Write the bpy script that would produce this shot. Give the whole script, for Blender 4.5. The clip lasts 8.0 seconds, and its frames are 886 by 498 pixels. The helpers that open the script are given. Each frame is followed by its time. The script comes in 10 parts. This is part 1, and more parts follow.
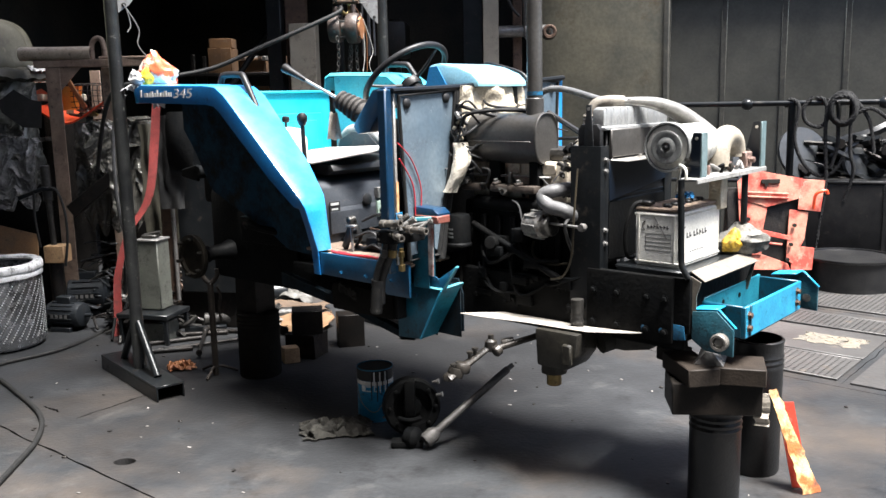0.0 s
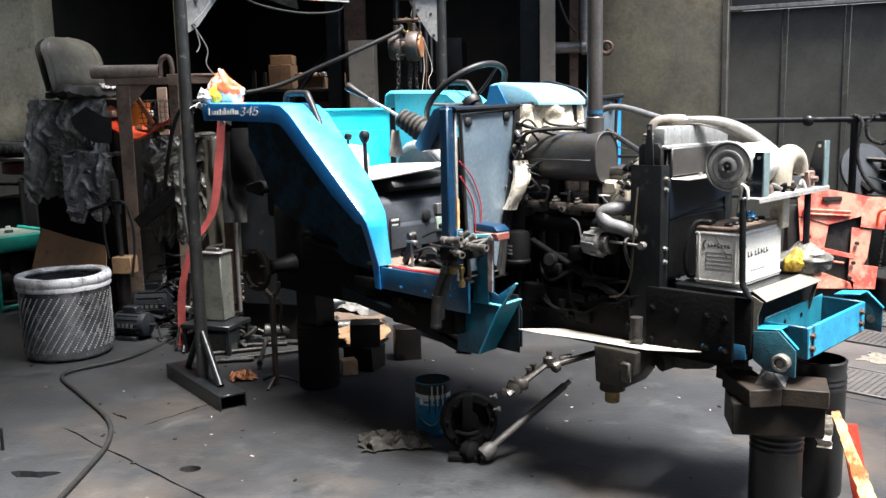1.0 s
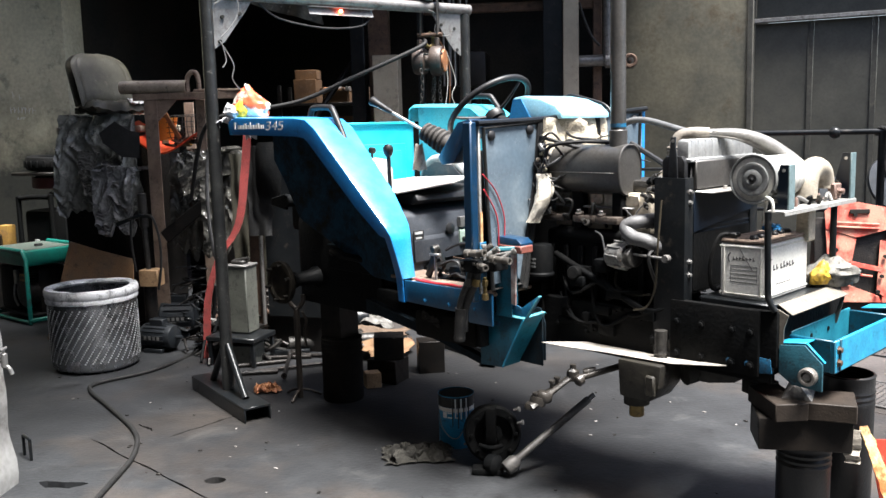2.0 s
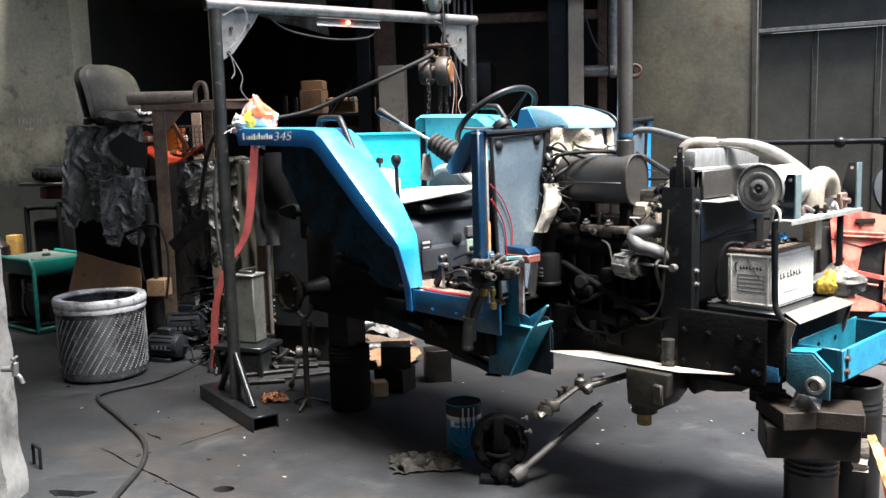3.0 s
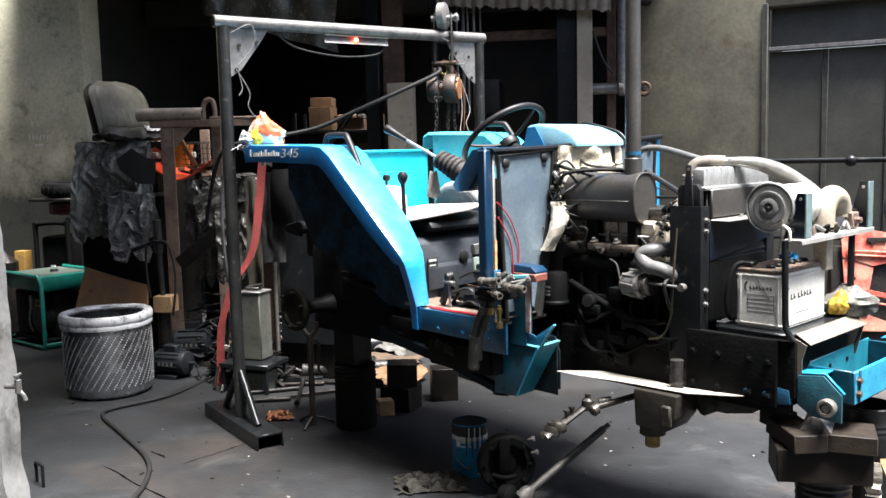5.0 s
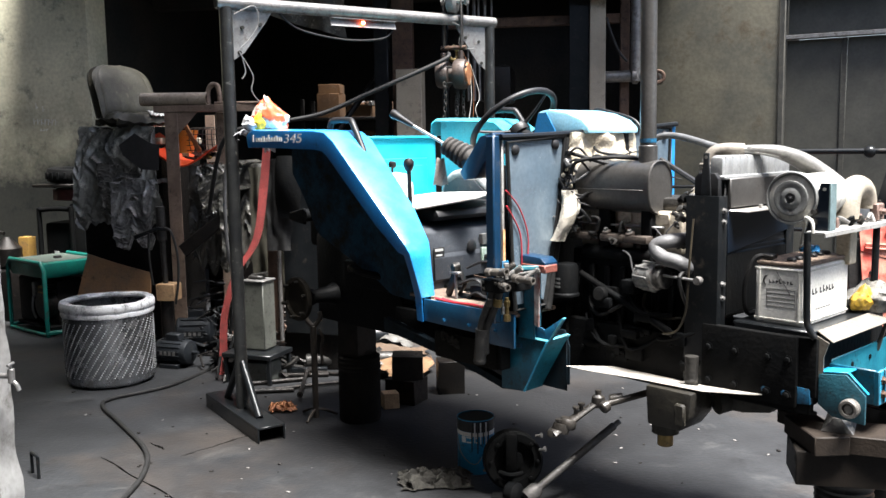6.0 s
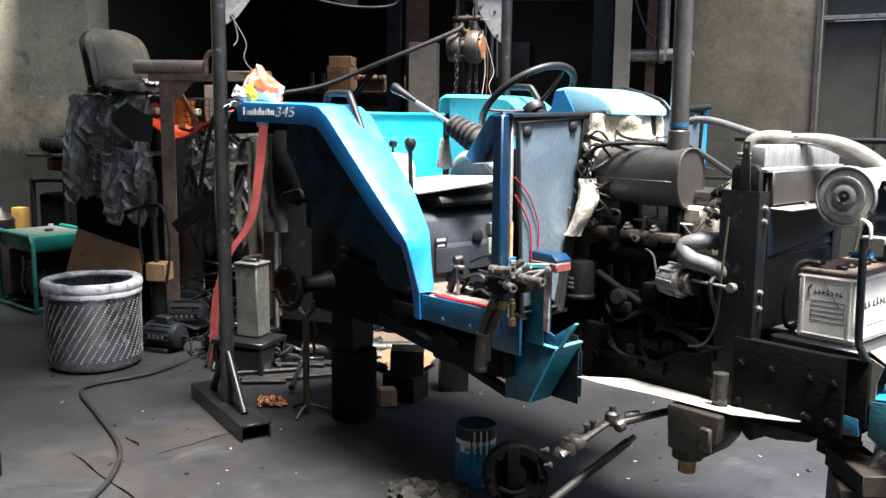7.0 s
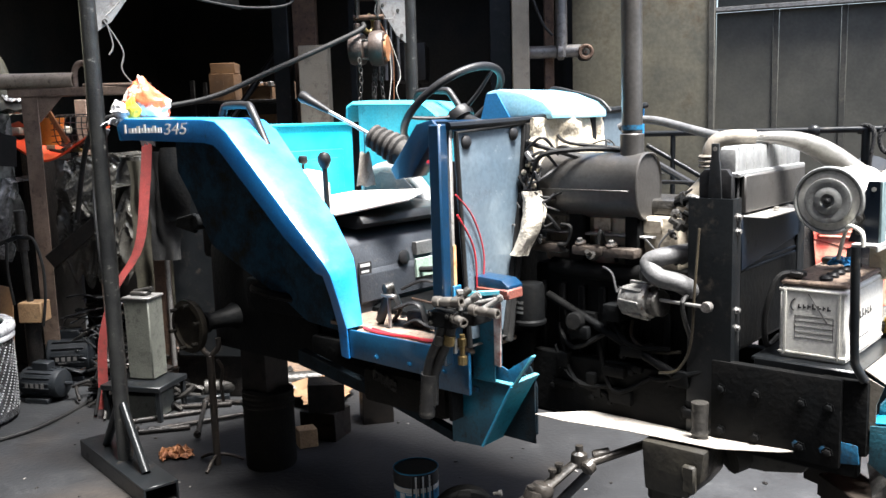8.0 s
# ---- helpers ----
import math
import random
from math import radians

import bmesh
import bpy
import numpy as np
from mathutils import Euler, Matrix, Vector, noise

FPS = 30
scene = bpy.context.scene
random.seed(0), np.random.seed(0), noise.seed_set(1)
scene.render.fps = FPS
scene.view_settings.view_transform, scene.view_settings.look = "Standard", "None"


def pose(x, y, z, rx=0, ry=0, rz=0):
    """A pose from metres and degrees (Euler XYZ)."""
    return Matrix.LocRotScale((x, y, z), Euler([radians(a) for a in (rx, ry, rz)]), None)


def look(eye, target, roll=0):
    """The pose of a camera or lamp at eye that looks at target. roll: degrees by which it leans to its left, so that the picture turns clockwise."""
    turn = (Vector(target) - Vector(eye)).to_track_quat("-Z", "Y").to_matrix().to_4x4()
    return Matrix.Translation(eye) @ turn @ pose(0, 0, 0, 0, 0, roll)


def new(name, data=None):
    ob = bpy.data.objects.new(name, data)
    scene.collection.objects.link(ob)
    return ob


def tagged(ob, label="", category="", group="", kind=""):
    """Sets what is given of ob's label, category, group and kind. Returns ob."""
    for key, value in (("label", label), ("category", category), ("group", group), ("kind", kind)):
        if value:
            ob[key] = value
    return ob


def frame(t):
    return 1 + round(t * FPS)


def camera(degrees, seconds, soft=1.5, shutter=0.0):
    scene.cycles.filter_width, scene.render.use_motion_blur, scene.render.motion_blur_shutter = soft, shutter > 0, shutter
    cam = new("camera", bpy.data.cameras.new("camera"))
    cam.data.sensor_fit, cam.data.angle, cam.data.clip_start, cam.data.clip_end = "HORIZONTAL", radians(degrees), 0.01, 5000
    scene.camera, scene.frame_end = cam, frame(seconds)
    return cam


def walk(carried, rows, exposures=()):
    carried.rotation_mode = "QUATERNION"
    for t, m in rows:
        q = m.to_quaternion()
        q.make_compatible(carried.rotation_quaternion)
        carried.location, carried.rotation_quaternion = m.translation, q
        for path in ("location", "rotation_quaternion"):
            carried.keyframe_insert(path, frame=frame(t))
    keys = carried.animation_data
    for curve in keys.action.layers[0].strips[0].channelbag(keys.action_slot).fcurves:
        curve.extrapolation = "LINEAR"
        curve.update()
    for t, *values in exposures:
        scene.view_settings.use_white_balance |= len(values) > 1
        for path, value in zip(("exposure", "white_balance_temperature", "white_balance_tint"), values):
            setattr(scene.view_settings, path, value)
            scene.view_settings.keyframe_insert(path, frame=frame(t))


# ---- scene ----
cam = camera(53.4, 8.0)
PATH = [
    (0, (0.12, -0.244, 1.503), (0.032, 1.724, 1.162), -1.2),
    (0.5, (0.122, -0.264, 1.515), (-0.038, 1.703, 1.189), -1.2),
    (1, (0.09, -0.296, 1.526), (-0.114, 1.67, 1.216), -1.2),
    (1.5, (0.097, -0.299, 1.526), (-0.146, 1.664, 1.233), -1.3),
    (3, (0.079, -0.33, 1.529), (-0.187, 1.635, 1.272), -1.5),
    (3.5, (0.08, -0.335, 1.533), (-0.196, 1.631, 1.287), -1.6),
    (4, (0.081, -0.319, 1.528), (-0.196, 1.648, 1.298), -1.3),
    (4.5, (0.089, -0.306, 1.533), (-0.194, 1.662, 1.315), -1.3),
    (6, (0.084, -0.17, 1.514), (-0.225, 1.791, 1.273), -0.9),
    (6.5, (0.098, 0.048, 1.507), (-0.254, 1.997, 1.234), 0.1),
    (7, (0.082, 0.221, 1.518), (-0.263, 2.169, 1.227), 0.6),
    (7.5, (-0.019, 0.39, 1.51), (-0.25, 2.356, 1.225), -0.1),
    (8, (-0.118, 0.589, 1.547), (-0.211, 2.566, 1.257), -1.7),
]
walk(cam, [(t, look(eye, target, roll)) for t, eye, target, roll in PATH], [(0.0, 2.25, 6350, 10), (6.5, 2.3, 6350, 10), (7.5, 2.58, 6350, 10), (8.0, 2.62, 6350, 10)])

# ---- sky and daylight: overcast light from above and the right, past added roof sheets ----
world = bpy.data.worlds.new("sky")
scene.world = world
world.use_nodes = True
wn, wl = world.node_tree.nodes, world.node_tree.links
sky = wn.new("ShaderNodeTexSky")
sky.sky_type = "NISHITA"
sky.sun_disc = False
sky.sun_elevation, sky.sun_rotation = radians(71), radians(130)
sky.dust_density = 4.0
wl.new(sky.outputs[0], wn["Background"].inputs[0])
wn["Background"].inputs[1].default_value = 0.08
sun = new("sun", bpy.data.lights.new("sun", "SUN"))
sun.data.energy, sun.data.angle, sun.data.color = 5.0, radians(20), (1.0, 0.97, 0.92)
sun.matrix_world = look((2.4, 1.7, 9.0), (0.0, 3.6, 0.0))


# ---- materials ----
def material(name, base, second=None, rough=0.5, metal=0.0, scale=6.0, grime=None, amount=0.4, bump=0.15, grain=120.0, spread=0.5, coat=0.0, contrast=0.12, spec=0.5):
    """A surface with two colours mixed in patches, grime on top and fine relief."""
    m = bpy.data.materials.new(name)
    m.use_nodes = True
    n, l = m.node_tree.nodes, m.node_tree.links
    b = n["Principled BSDF"]
    coord = n.new("ShaderNodeTexCoord")
    geo = n.new("ShaderNodeNewGeometry")
    big = n.new("ShaderNodeTexNoise")
    big.inputs["Scale"].default_value, big.inputs["Detail"].default_value, big.inputs["Roughness"].default_value = scale, 8, 0.65
    fine = n.new("ShaderNodeTexNoise")
    fine.inputs["Scale"].default_value, fine.inputs["Detail"].default_value = grain, 4
    for tex in (big, fine):
        l.new(geo.outputs["Position"], tex.inputs["Vector"])
    ramp = n.new("ShaderNodeMapRange")
    ramp.inputs["From Min"].default_value, ramp.inputs["From Max"].default_value = spread - contrast, spread + contrast
    l.new(big.outputs[0], ramp.inputs["Value"])
    mix = n.new("ShaderNodeMix")
    mix.data_type = "RGBA"
    mix.inputs[6].default_value = (*base, 1)
    mix.inputs[7].default_value = (*(second or [c * 0.8 for c in base]), 1)
    l.new(ramp.outputs[0], mix.inputs[0])
    out = mix.outputs[2]
    if grime:
        spot = n.new("ShaderNodeTexNoise")
        spot.inputs["Scale"].default_value, spot.inputs["Detail"].default_value, spot.inputs["Roughness"].default_value = scale * 2.7, 10, 0.75
        l.new(geo.outputs["Position"], spot.inputs["Vector"])
        lim = n.new("ShaderNodeMapRange")
        lim.inputs["From Min"].default_value, lim.inputs["From Max"].default_value = 0.72 - amount * 0.5, 0.8 - amount * 0.3
        l.new(spot.outputs[0], lim.inputs["Value"])
        dirt = n.new("ShaderNodeMix")
        dirt.data_type = "RGBA"
        dirt.inputs[7].default_value = (*grime, 1)
        l.new(lim.outputs[0], dirt.inputs[0])
        l.new(out, dirt.inputs[6])
        out = dirt.outputs[2]
        rr = n.new("ShaderNodeMapRange")
        rr.inputs["To Min"].default_value, rr.inputs["To Max"].default_value = rough, min(1.0, rough + 0.3)
        l.new(lim.outputs[0], rr.inputs["Value"])
        l.new(rr.outputs[0], b.inputs["Roughness"])
        if metal:
            mm = n.new("ShaderNodeMapRange")
            mm.inputs["To Min"].default_value, mm.inputs["To Max"].default_value = metal, metal * 0.3
            l.new(lim.outputs[0], mm.inputs["Value"])
            l.new(mm.outputs[0], b.inputs["Metallic"])
    else:
        b.inputs["Roughness"].default_value = rough
        b.inputs["Metallic"].default_value = metal
    tone = n.new("ShaderNodeMix")
    tone.data_type, tone.blend_type = "RGBA", "MULTIPLY"
    tone.inputs[0].default_value = 0.32
    speck = n.new("ShaderNodeMapRange")
    speck.inputs["From Min"].default_value, speck.inputs["From Max"].default_value = 0.36, 0.64
    speck.inputs["To Min"].default_value, speck.inputs["To Max"].default_value = 0.45, 1.0
    l.new(fine.outputs[0], speck.inputs["Value"])
    l.new(out, tone.inputs[6])
    l.new(speck.outputs[0], tone.inputs[7])
    l.new(tone.outputs[2], b.inputs["Base Color"])
    bp = n.new("ShaderNodeBump")
    bp.inputs["Strength"].default_value, bp.inputs["Distance"].default_value = bump, 0.01
    add = n.new("ShaderNodeMath")
    add.operation = "ADD"
    l.new(fine.outputs[0], add.inputs[0])
    l.new(big.outputs[0], add.inputs[1])
    l.new(add.outputs[0], bp.inputs["Height"])
    l.new(bp.outputs[0], b.inputs["Normal"])
    b.inputs["Coat Weight"].default_value = coat
    b.inputs["Specular IOR Level"].default_value = spec
    return m


BLUE = material("tractor_blue_paint", (0.014, 0.21, 0.52), (0.035, 0.27, 0.59), 0.30, 0, 4, (0.02, 0.06, 0.10), 0.25, 0.05, coat=0.5)
# mudguard blues carry the light: darker near lip, pale top, bright far side
LIP_BLUE = material("shaded_lip_blue_paint", (0.008, 0.135, 0.40), (0.012, 0.17, 0.46), 0.3, 0, 4, (0.012, 0.05, 0.09), 0.3, 0.05, coat=0.5)
GLARE_BLUE = material("glare_pale_blue_paint", (0.022, 0.27, 0.59), (0.075, 0.37, 0.67), 0.28, 0, 3.2, (0.02, 0.12, 0.24), 0.22, 0.05, coat=0.6)
FAR_BLUE = material("lit_turquoise_paint", (0.04, 0.48, 0.63), (0.14, 0.56, 0.66), 0.36, 0, 3.0, (0.03, 0.16, 0.28), 0.28, 0.05, coat=0.4)
CYAN = material("blue_paint_faded", (0.015, 0.45, 0.60), (0.04, 0.50, 0.64), 0.34, 0, 4, (0.03, 0.10, 0.15), 0.2, 0.05, coat=0.4)
# hood blue whitened to imitate glare on its top
PALE_BLUE = material("glare_washed_hood_blue", (0.34, 0.60, 0.74), (0.24, 0.54, 0.72), 0.32, 0, 5, (0.10, 0.22, 0.30), 0.25, 0.06, coat=0.4)
BLUE_OLD = material("dirty_blue_paint", (0.012, 0.085, 0.17), (0.01, 0.12, 0.24), 0.45, 0, 9, (0.02, 0.025, 0.028), 0.5, 0.12, spec=0.3)
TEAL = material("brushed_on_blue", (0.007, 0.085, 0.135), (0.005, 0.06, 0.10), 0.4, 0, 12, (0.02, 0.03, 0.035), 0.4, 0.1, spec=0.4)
LIGHT_BLUE = material("lit_light_blue", (0.02, 0.30, 0.48), (0.012, 0.19, 0.34), 0.35, 0, 12, (0.03, 0.06, 0.08), 0.3, 0.1)
PALE_PANEL = material("worn_blue_grey_panel", (0.135, 0.195, 0.255), (0.215, 0.26, 0.295), 0.2, 0.4, 2.6, (0.085, 0.105, 0.125), 0.33, 0.03, 60, contrast=0.2)
BLACK = material("black_plastic", (0.012, 0.012, 0.013), (0.02, 0.02, 0.021), 0.45, 0, 10, None, 0, 0.1, spec=0.3)
# near wheel-arch wall: mud plus the shade inside, both in the colour
ARCH = material("muddy_shaded_blue", (0.009, 0.052, 0.10), (0.008, 0.034, 0.062), 0.7, 0, 3, (0.017, 0.016, 0.013), 0.62, 0.2, spec=0.15)
MUD = material("dried_mud_and_grease", (0.013, 0.012, 0.010), (0.009, 0.008, 0.007), 0.85, 0, 12, (0.02, 0.017, 0.013), 0.3, 0.4, spec=0.1)
POST = material("dark_blue_post_paint", (0.004, 0.030, 0.075), (0.004, 0.024, 0.055), 0.32, 0, 9, (0.02, 0.02, 0.022), 0.25, 0.05, coat=0.4)
NAVY = material("navy_enamel", (0.004, 0.007, 0.013), (0.006, 0.010, 0.017), 0.28, 0, 6, (0.02, 0.02, 0.022), 0.3, 0.05, spec=0.35)
# TEAL lightened for the faces that catch the light, with scuffs
TEAL_LIT = material("scuffed_lit_teal", (0.02, 0.19, 0.26), (0.012, 0.135, 0.20), 0.38, 0, 10, (0.03, 0.05, 0.055), 0.36, 0.1, spec=0.4)
PALE_TEAL = material("worn_pale_teal_edge", (0.10, 0.36, 0.42), (0.05, 0.25, 0.32), 0.42, 0, 14, (0.16, 0.17, 0.16), 0.34, 0.1)
# skirt blue darkened so that its shade is in the paint
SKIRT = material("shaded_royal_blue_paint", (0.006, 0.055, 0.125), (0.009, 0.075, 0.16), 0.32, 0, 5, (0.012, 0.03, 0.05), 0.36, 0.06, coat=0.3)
SCRAPED = material("scraped_edge_with_primer", (0.62, 0.60, 0.58), (0.30, 0.12, 0.10), 0.5, 0.1, 16, (0.2, 0.10, 0.08), 0.36, 0.2)
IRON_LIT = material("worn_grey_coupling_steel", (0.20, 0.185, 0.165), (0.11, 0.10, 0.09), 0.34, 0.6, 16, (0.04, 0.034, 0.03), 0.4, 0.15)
HOSE_BLACK = material("cracked_hydraulic_hose", (0.014, 0.014, 0.014), (0.03, 0.029, 0.027), 0.5, 0, 14, (0.07, 0.065, 0.055), 0.32, 0.2, spec=0.3)
BLACK_BLUE = material("blackened_blue_bar", (0.006, 0.014, 0.020), (0.004, 0.008, 0.012), 0.6, 0, 8, (0.008, 0.008, 0.008), 0.45, 0.2, spec=0.12)
RUBBER = material("black_rubber", (0.010, 0.010, 0.010), (0.016, 0.016, 0.016), 0.6, 0, 15, (0.04, 0.038, 0.034), 0.3, 0.15, spec=0.25)
GREASE = material("greasy_cast_iron", (0.0055, 0.006, 0.0065), (0.0075, 0.0075, 0.0075), 0.5, 0.0, 11, (0.010, 0.009, 0.008), 0.28, 0.22, 60, spec=0.045)
IRON = material("bare_cast_iron", (0.055, 0.052, 0.047), (0.02, 0.019, 0.018), 0.38, 0.4, 11, (0.02, 0.018, 0.016), 0.45, 0.4, 60)
ALU = material("cast_aluminium", (0.27, 0.264, 0.252), (0.15, 0.147, 0.14), 0.42, 0.45, 14, (0.06, 0.055, 0.05), 0.42, 0.3, 80)
DULL = material("sooty_muffler_steel", (0.098, 0.094, 0.090), (0.070, 0.067, 0.064), 0.36, 0.45, 6, (0.05, 0.043, 0.037), 0.36, 0.05, 90)
STEEL = material("grey_steel", (0.24, 0.235, 0.23), (0.16, 0.157, 0.152), 0.4, 0.4, 8, (0.06, 0.05, 0.042), 0.42, 0.2)
DARK_STEEL = material("dark_painted_steel", (0.009, 0.0105, 0.012), (0.014, 0.0155, 0.017), 0.28, 0.25, 7, (0.040, 0.034, 0.028), 0.32, 0.05, spec=0.3)
GANTRY = material("chipped_dark_tube_paint", (0.036, 0.037, 0.036), (0.018, 0.019, 0.020), 0.32, 0.3, 9, (0.24, 0.23, 0.21), 0.26, 0.25)
PIPE = material("galvanised_pipe", (0.22, 0.21, 0.20), (0.15, 0.145, 0.14), 0.42, 0.6, 9, (0.07, 0.06, 0.05), 0.42, 0.2)
RUST = material("rusty_brown_steel", (0.115, 0.072, 0.050), (0.075, 0.048, 0.036), 0.6, 0.25, 9, (0.03, 0.024, 0.02), 0.4, 0.4, spec=0.25)
CHROME = material("worn_bright_metal", (0.60, 0.58, 0.55), (0.46, 0.44, 0.41), 0.3, 0.6, 14, (0.12, 0.10, 0.08), 0.35, 0.1)
BRASS = material("oily_brass", (0.26, 0.19, 0.075), (0.18, 0.13, 0.06), 0.35, 0.8, 12, (0.05, 0.04, 0.025), 0.35, 0.2)
WRAP = material("white_lagging_cloth", (0.62, 0.58, 0.50), (0.46, 0.42, 0.35), 0.85, 0, 14, (0.2, 0.17, 0.13), 0.3, 0.5, 120, spec=0.2)
BOOT = material("dusty_grey_boot_rubber", (0.062, 0.058, 0.055), (0.035, 0.033, 0.032), 0.7, 0, 14, (0.12, 0.11, 0.10), 0.34, 0.2, spec=0.2)
CREAM = material("cream_heat_mat", (0.68, 0.61, 0.48), (0.50, 0.43, 0.32), 0.75, 0, 9, (0.30, 0.22, 0.14), 0.26, 0.6, 90, spec=0.2)
BOARD = material("grey_fibre_board", (0.66, 0.64, 0.60), (0.56, 0.54, 0.50), 0.8, 0, 5, (0.3, 0.28, 0.25), 0.25, 0.2)
PAPER = material("white_card", (0.72, 0.70, 0.66), (0.62, 0.60, 0.56), 0.8, 0, 5, (0.35, 0.3, 0.25), 0.22, 0.1)
CASE = material("off_white_plastic", (0.60, 0.59, 0.54), (0.53, 0.52, 0.47), 0.5, 0, 5, (0.22, 0.20, 0.16), 0.35, 0.08)
SHELF_DUST = material("pale_dusty_plastic", (0.33, 0.335, 0.34), (0.22, 0.225, 0.23), 0.6, 0, 8, (0.09, 0.09, 0.09), 0.34, 0.1)
CONSOLE = material("charcoal_plastic", (0.036, 0.041, 0.050), (0.050, 0.055, 0.064), 0.5, 0, 8, (0.10, 0.095, 0.09), 0.3, 0.15, spec=0.3)
DUSTY = material("dusty_footplate", (0.30, 0.225, 0.175), (0.20, 0.15, 0.12), 0.8, 0, 12, (0.05, 0.045, 0.04), 0.4, 0.4, spec=0.15)
WOOD = material("oil_soaked_timber", (0.016, 0.0125, 0.010), (0.008, 0.007, 0.006), 0.5, 0, 5, (0.006, 0.006, 0.006), 0.4, 0.12, spec=0.2)
WOOD_DUSTY = material("dusty_oil_stained_timber", (0.030, 0.023, 0.018), (0.014, 0.011, 0.009), 0.6, 0, 7, (0.10, 0.078, 0.06), 0.22, 0.15, spec=0.2)
PINE = material("raw_timber", (0.36, 0.23, 0.12), (0.28, 0.17, 0.085), 0.7, 0, 12, (0.10, 0.065, 0.04), 0.35, 0.4)
CARD = material("brown_cardboard", (0.42, 0.29, 0.16), (0.36, 0.24, 0.13), 0.85, 0, 6, (0.14, 0.095, 0.06), 0.35, 0.2)
DRUM_BLACK = material("black_enamel_drum", (0.010, 0.010, 0.011), (0.018, 0.018, 0.018), 0.36, 0.1, 7, (0.042, 0.036, 0.03), 0.28, 0.12, spec=0.35)
RED = material("red_paint", (0.52, 0.06, 0.035), (0.42, 0.05, 0.03), 0.45, 0, 7, (0.28, 0.16, 0.12), 0.35, 0.2)
RED_FADED = material("faded_red_primer", (0.42, 0.045, 0.028), (0.46, 0.19, 0.13), 0.55, 0, 6, (0.50, 0.38, 0.30), 0.30, 0.25, contrast=0.07)
ORANGE = material("orange_plastic", (0.75, 0.075, 0.02), (0.62, 0.06, 0.02), 0.4, 0, 7, (0.2, 0.06, 0.03), 0.2, 0.1)
YELLOW = material("yellow_plastic", (0.75, 0.50, 0.03), (0.62, 0.40, 0.03), 0.45, 0, 9, (0.2, 0.14, 0.04), 0.3, 0.1)
STRAP = material("red_webbing", (0.33, 0.045, 0.04), (0.25, 0.038, 0.034), 0.8, 0, 14, (0.12, 0.05, 0.04), 0.35, 0.5, 300)
GREEN = material("green_generator_paint", (0.005, 0.17, 0.135), (0.005, 0.125, 0.10), 0.42, 0, 9, (0.03, 0.05, 0.045), 0.35, 0.1)
SHEETING = material("black_polythene", (0.058, 0.058, 0.053), (0.105, 0.10, 0.088), 0.20, 0, 5, (0.25, 0.235, 0.20), 0.36, 0.3, 45)
DUSTY_SHEETING = material("dust_coated_polythene", (0.22, 0.222, 0.20), (0.12, 0.122, 0.112), 0.2, 0, 4, (0.42, 0.41, 0.35), 0.36, 0.3, 45)
GREY_SHEETING = material("clear_dusty_polythene", (0.30, 0.30, 0.29), (0.10, 0.10, 0.10), 0.16, 0, 7, (0.22, 0.21, 0.195), 0.35, 0.3, 45)
VINYL = material("worn_black_vinyl", (0.066, 0.063, 0.048), (0.046, 0.043, 0.034), 0.42, 0, 10, (0.12, 0.11, 0.085), 0.28, 0.15, spec=0.2)
CLOTH = material("grey_oily_cloth", (0.042, 0.040, 0.035), (0.020, 0.019, 0.017), 0.9, 0, 16, (0.05, 0.048, 0.043), 0.4, 0.5, 260, spec=0.15)
STAINLESS = material("stainless_drum_steel", (0.36, 0.375, 0.40), (0.20, 0.205, 0.21), 0.22, 0.85, 4, (0.10, 0.096, 0.092), 0.40, 0.03, 60)
PALE_METAL = material("paint_spattered_rim", (0.78, 0.78, 0.77), (0.45, 0.45, 0.44), 0.5, 0.35, 14, (0.16, 0.15, 0.14), 0.42, 0.25)
MOTOR = material("grey_blue_motor_paint", (0.011, 0.014, 0.017), (0.018, 0.021, 0.025), 0.5, 0.2, 9, (0.02, 0.02, 0.02), 0.4, 0.25, spec=0.25)
SCRAP = material("dark_scrap_metal", (0.013, 0.0125, 0.0125), (0.024, 0.021, 0.019), 0.4, 0.5, 9, (0.045, 0.033, 0.026), 0.3, 0.4, spec=0.3)
ROPE = material("black_rope", (0.02, 0.02, 0.021), (0.035, 0.035, 0.035), 0.85, 0, 30, (0.06, 0.055, 0.05), 0.3, 0.6, 300, spec=0.1)
WHITE = material("white_lettering", (0.72, 0.73, 0.72), (0.6, 0.62, 0.62), 0.5, 0, 20, (0.2, 0.25, 0.3), 0.3, 0.05)
INK = material("dark_ink", (0.012, 0.012, 0.014), (0.02, 0.02, 0.02), 0.6, 0, 20)
LABEL_GREEN = material("pale_green_sticker", (0.35, 0.5, 0.40), (0.45, 0.55, 0.48), 0.5, 0, 30)
CAN_BLUE = material("blue_printed_can", (0.012, 0.19, 0.38), (0.015, 0.23, 0.43), 0.35, 0.1, 9, (0.02, 0.03, 0.035), 0.35, 0.08)
COPPER = material("red_wire_sheath", (0.45, 0.02, 0.03), (0.36, 0.02, 0.03), 0.45, 0, 20)
GREY_HOSE = material("dusty_grey_hose", (0.125, 0.125, 0.127), (0.08, 0.08, 0.082), 0.55, 0, 12, (0.06, 0.058, 0.055), 0.35, 0.15)
WALL = material("sooty_plaster", (0.150, 0.137, 0.100), (0.083, 0.081, 0.066), 0.85, 0, 1.1, (0.085, 0.066, 0.044), 0.34, 0.10, 30, spec=0.2)
CONCRETE = material("chipped_grey_concrete", (0.20, 0.195, 0.185), (0.33, 0.33, 0.32), 0.8, 0, 2.2, (0.10, 0.092, 0.082), 0.36, 0.2, 30, spec=0.2)
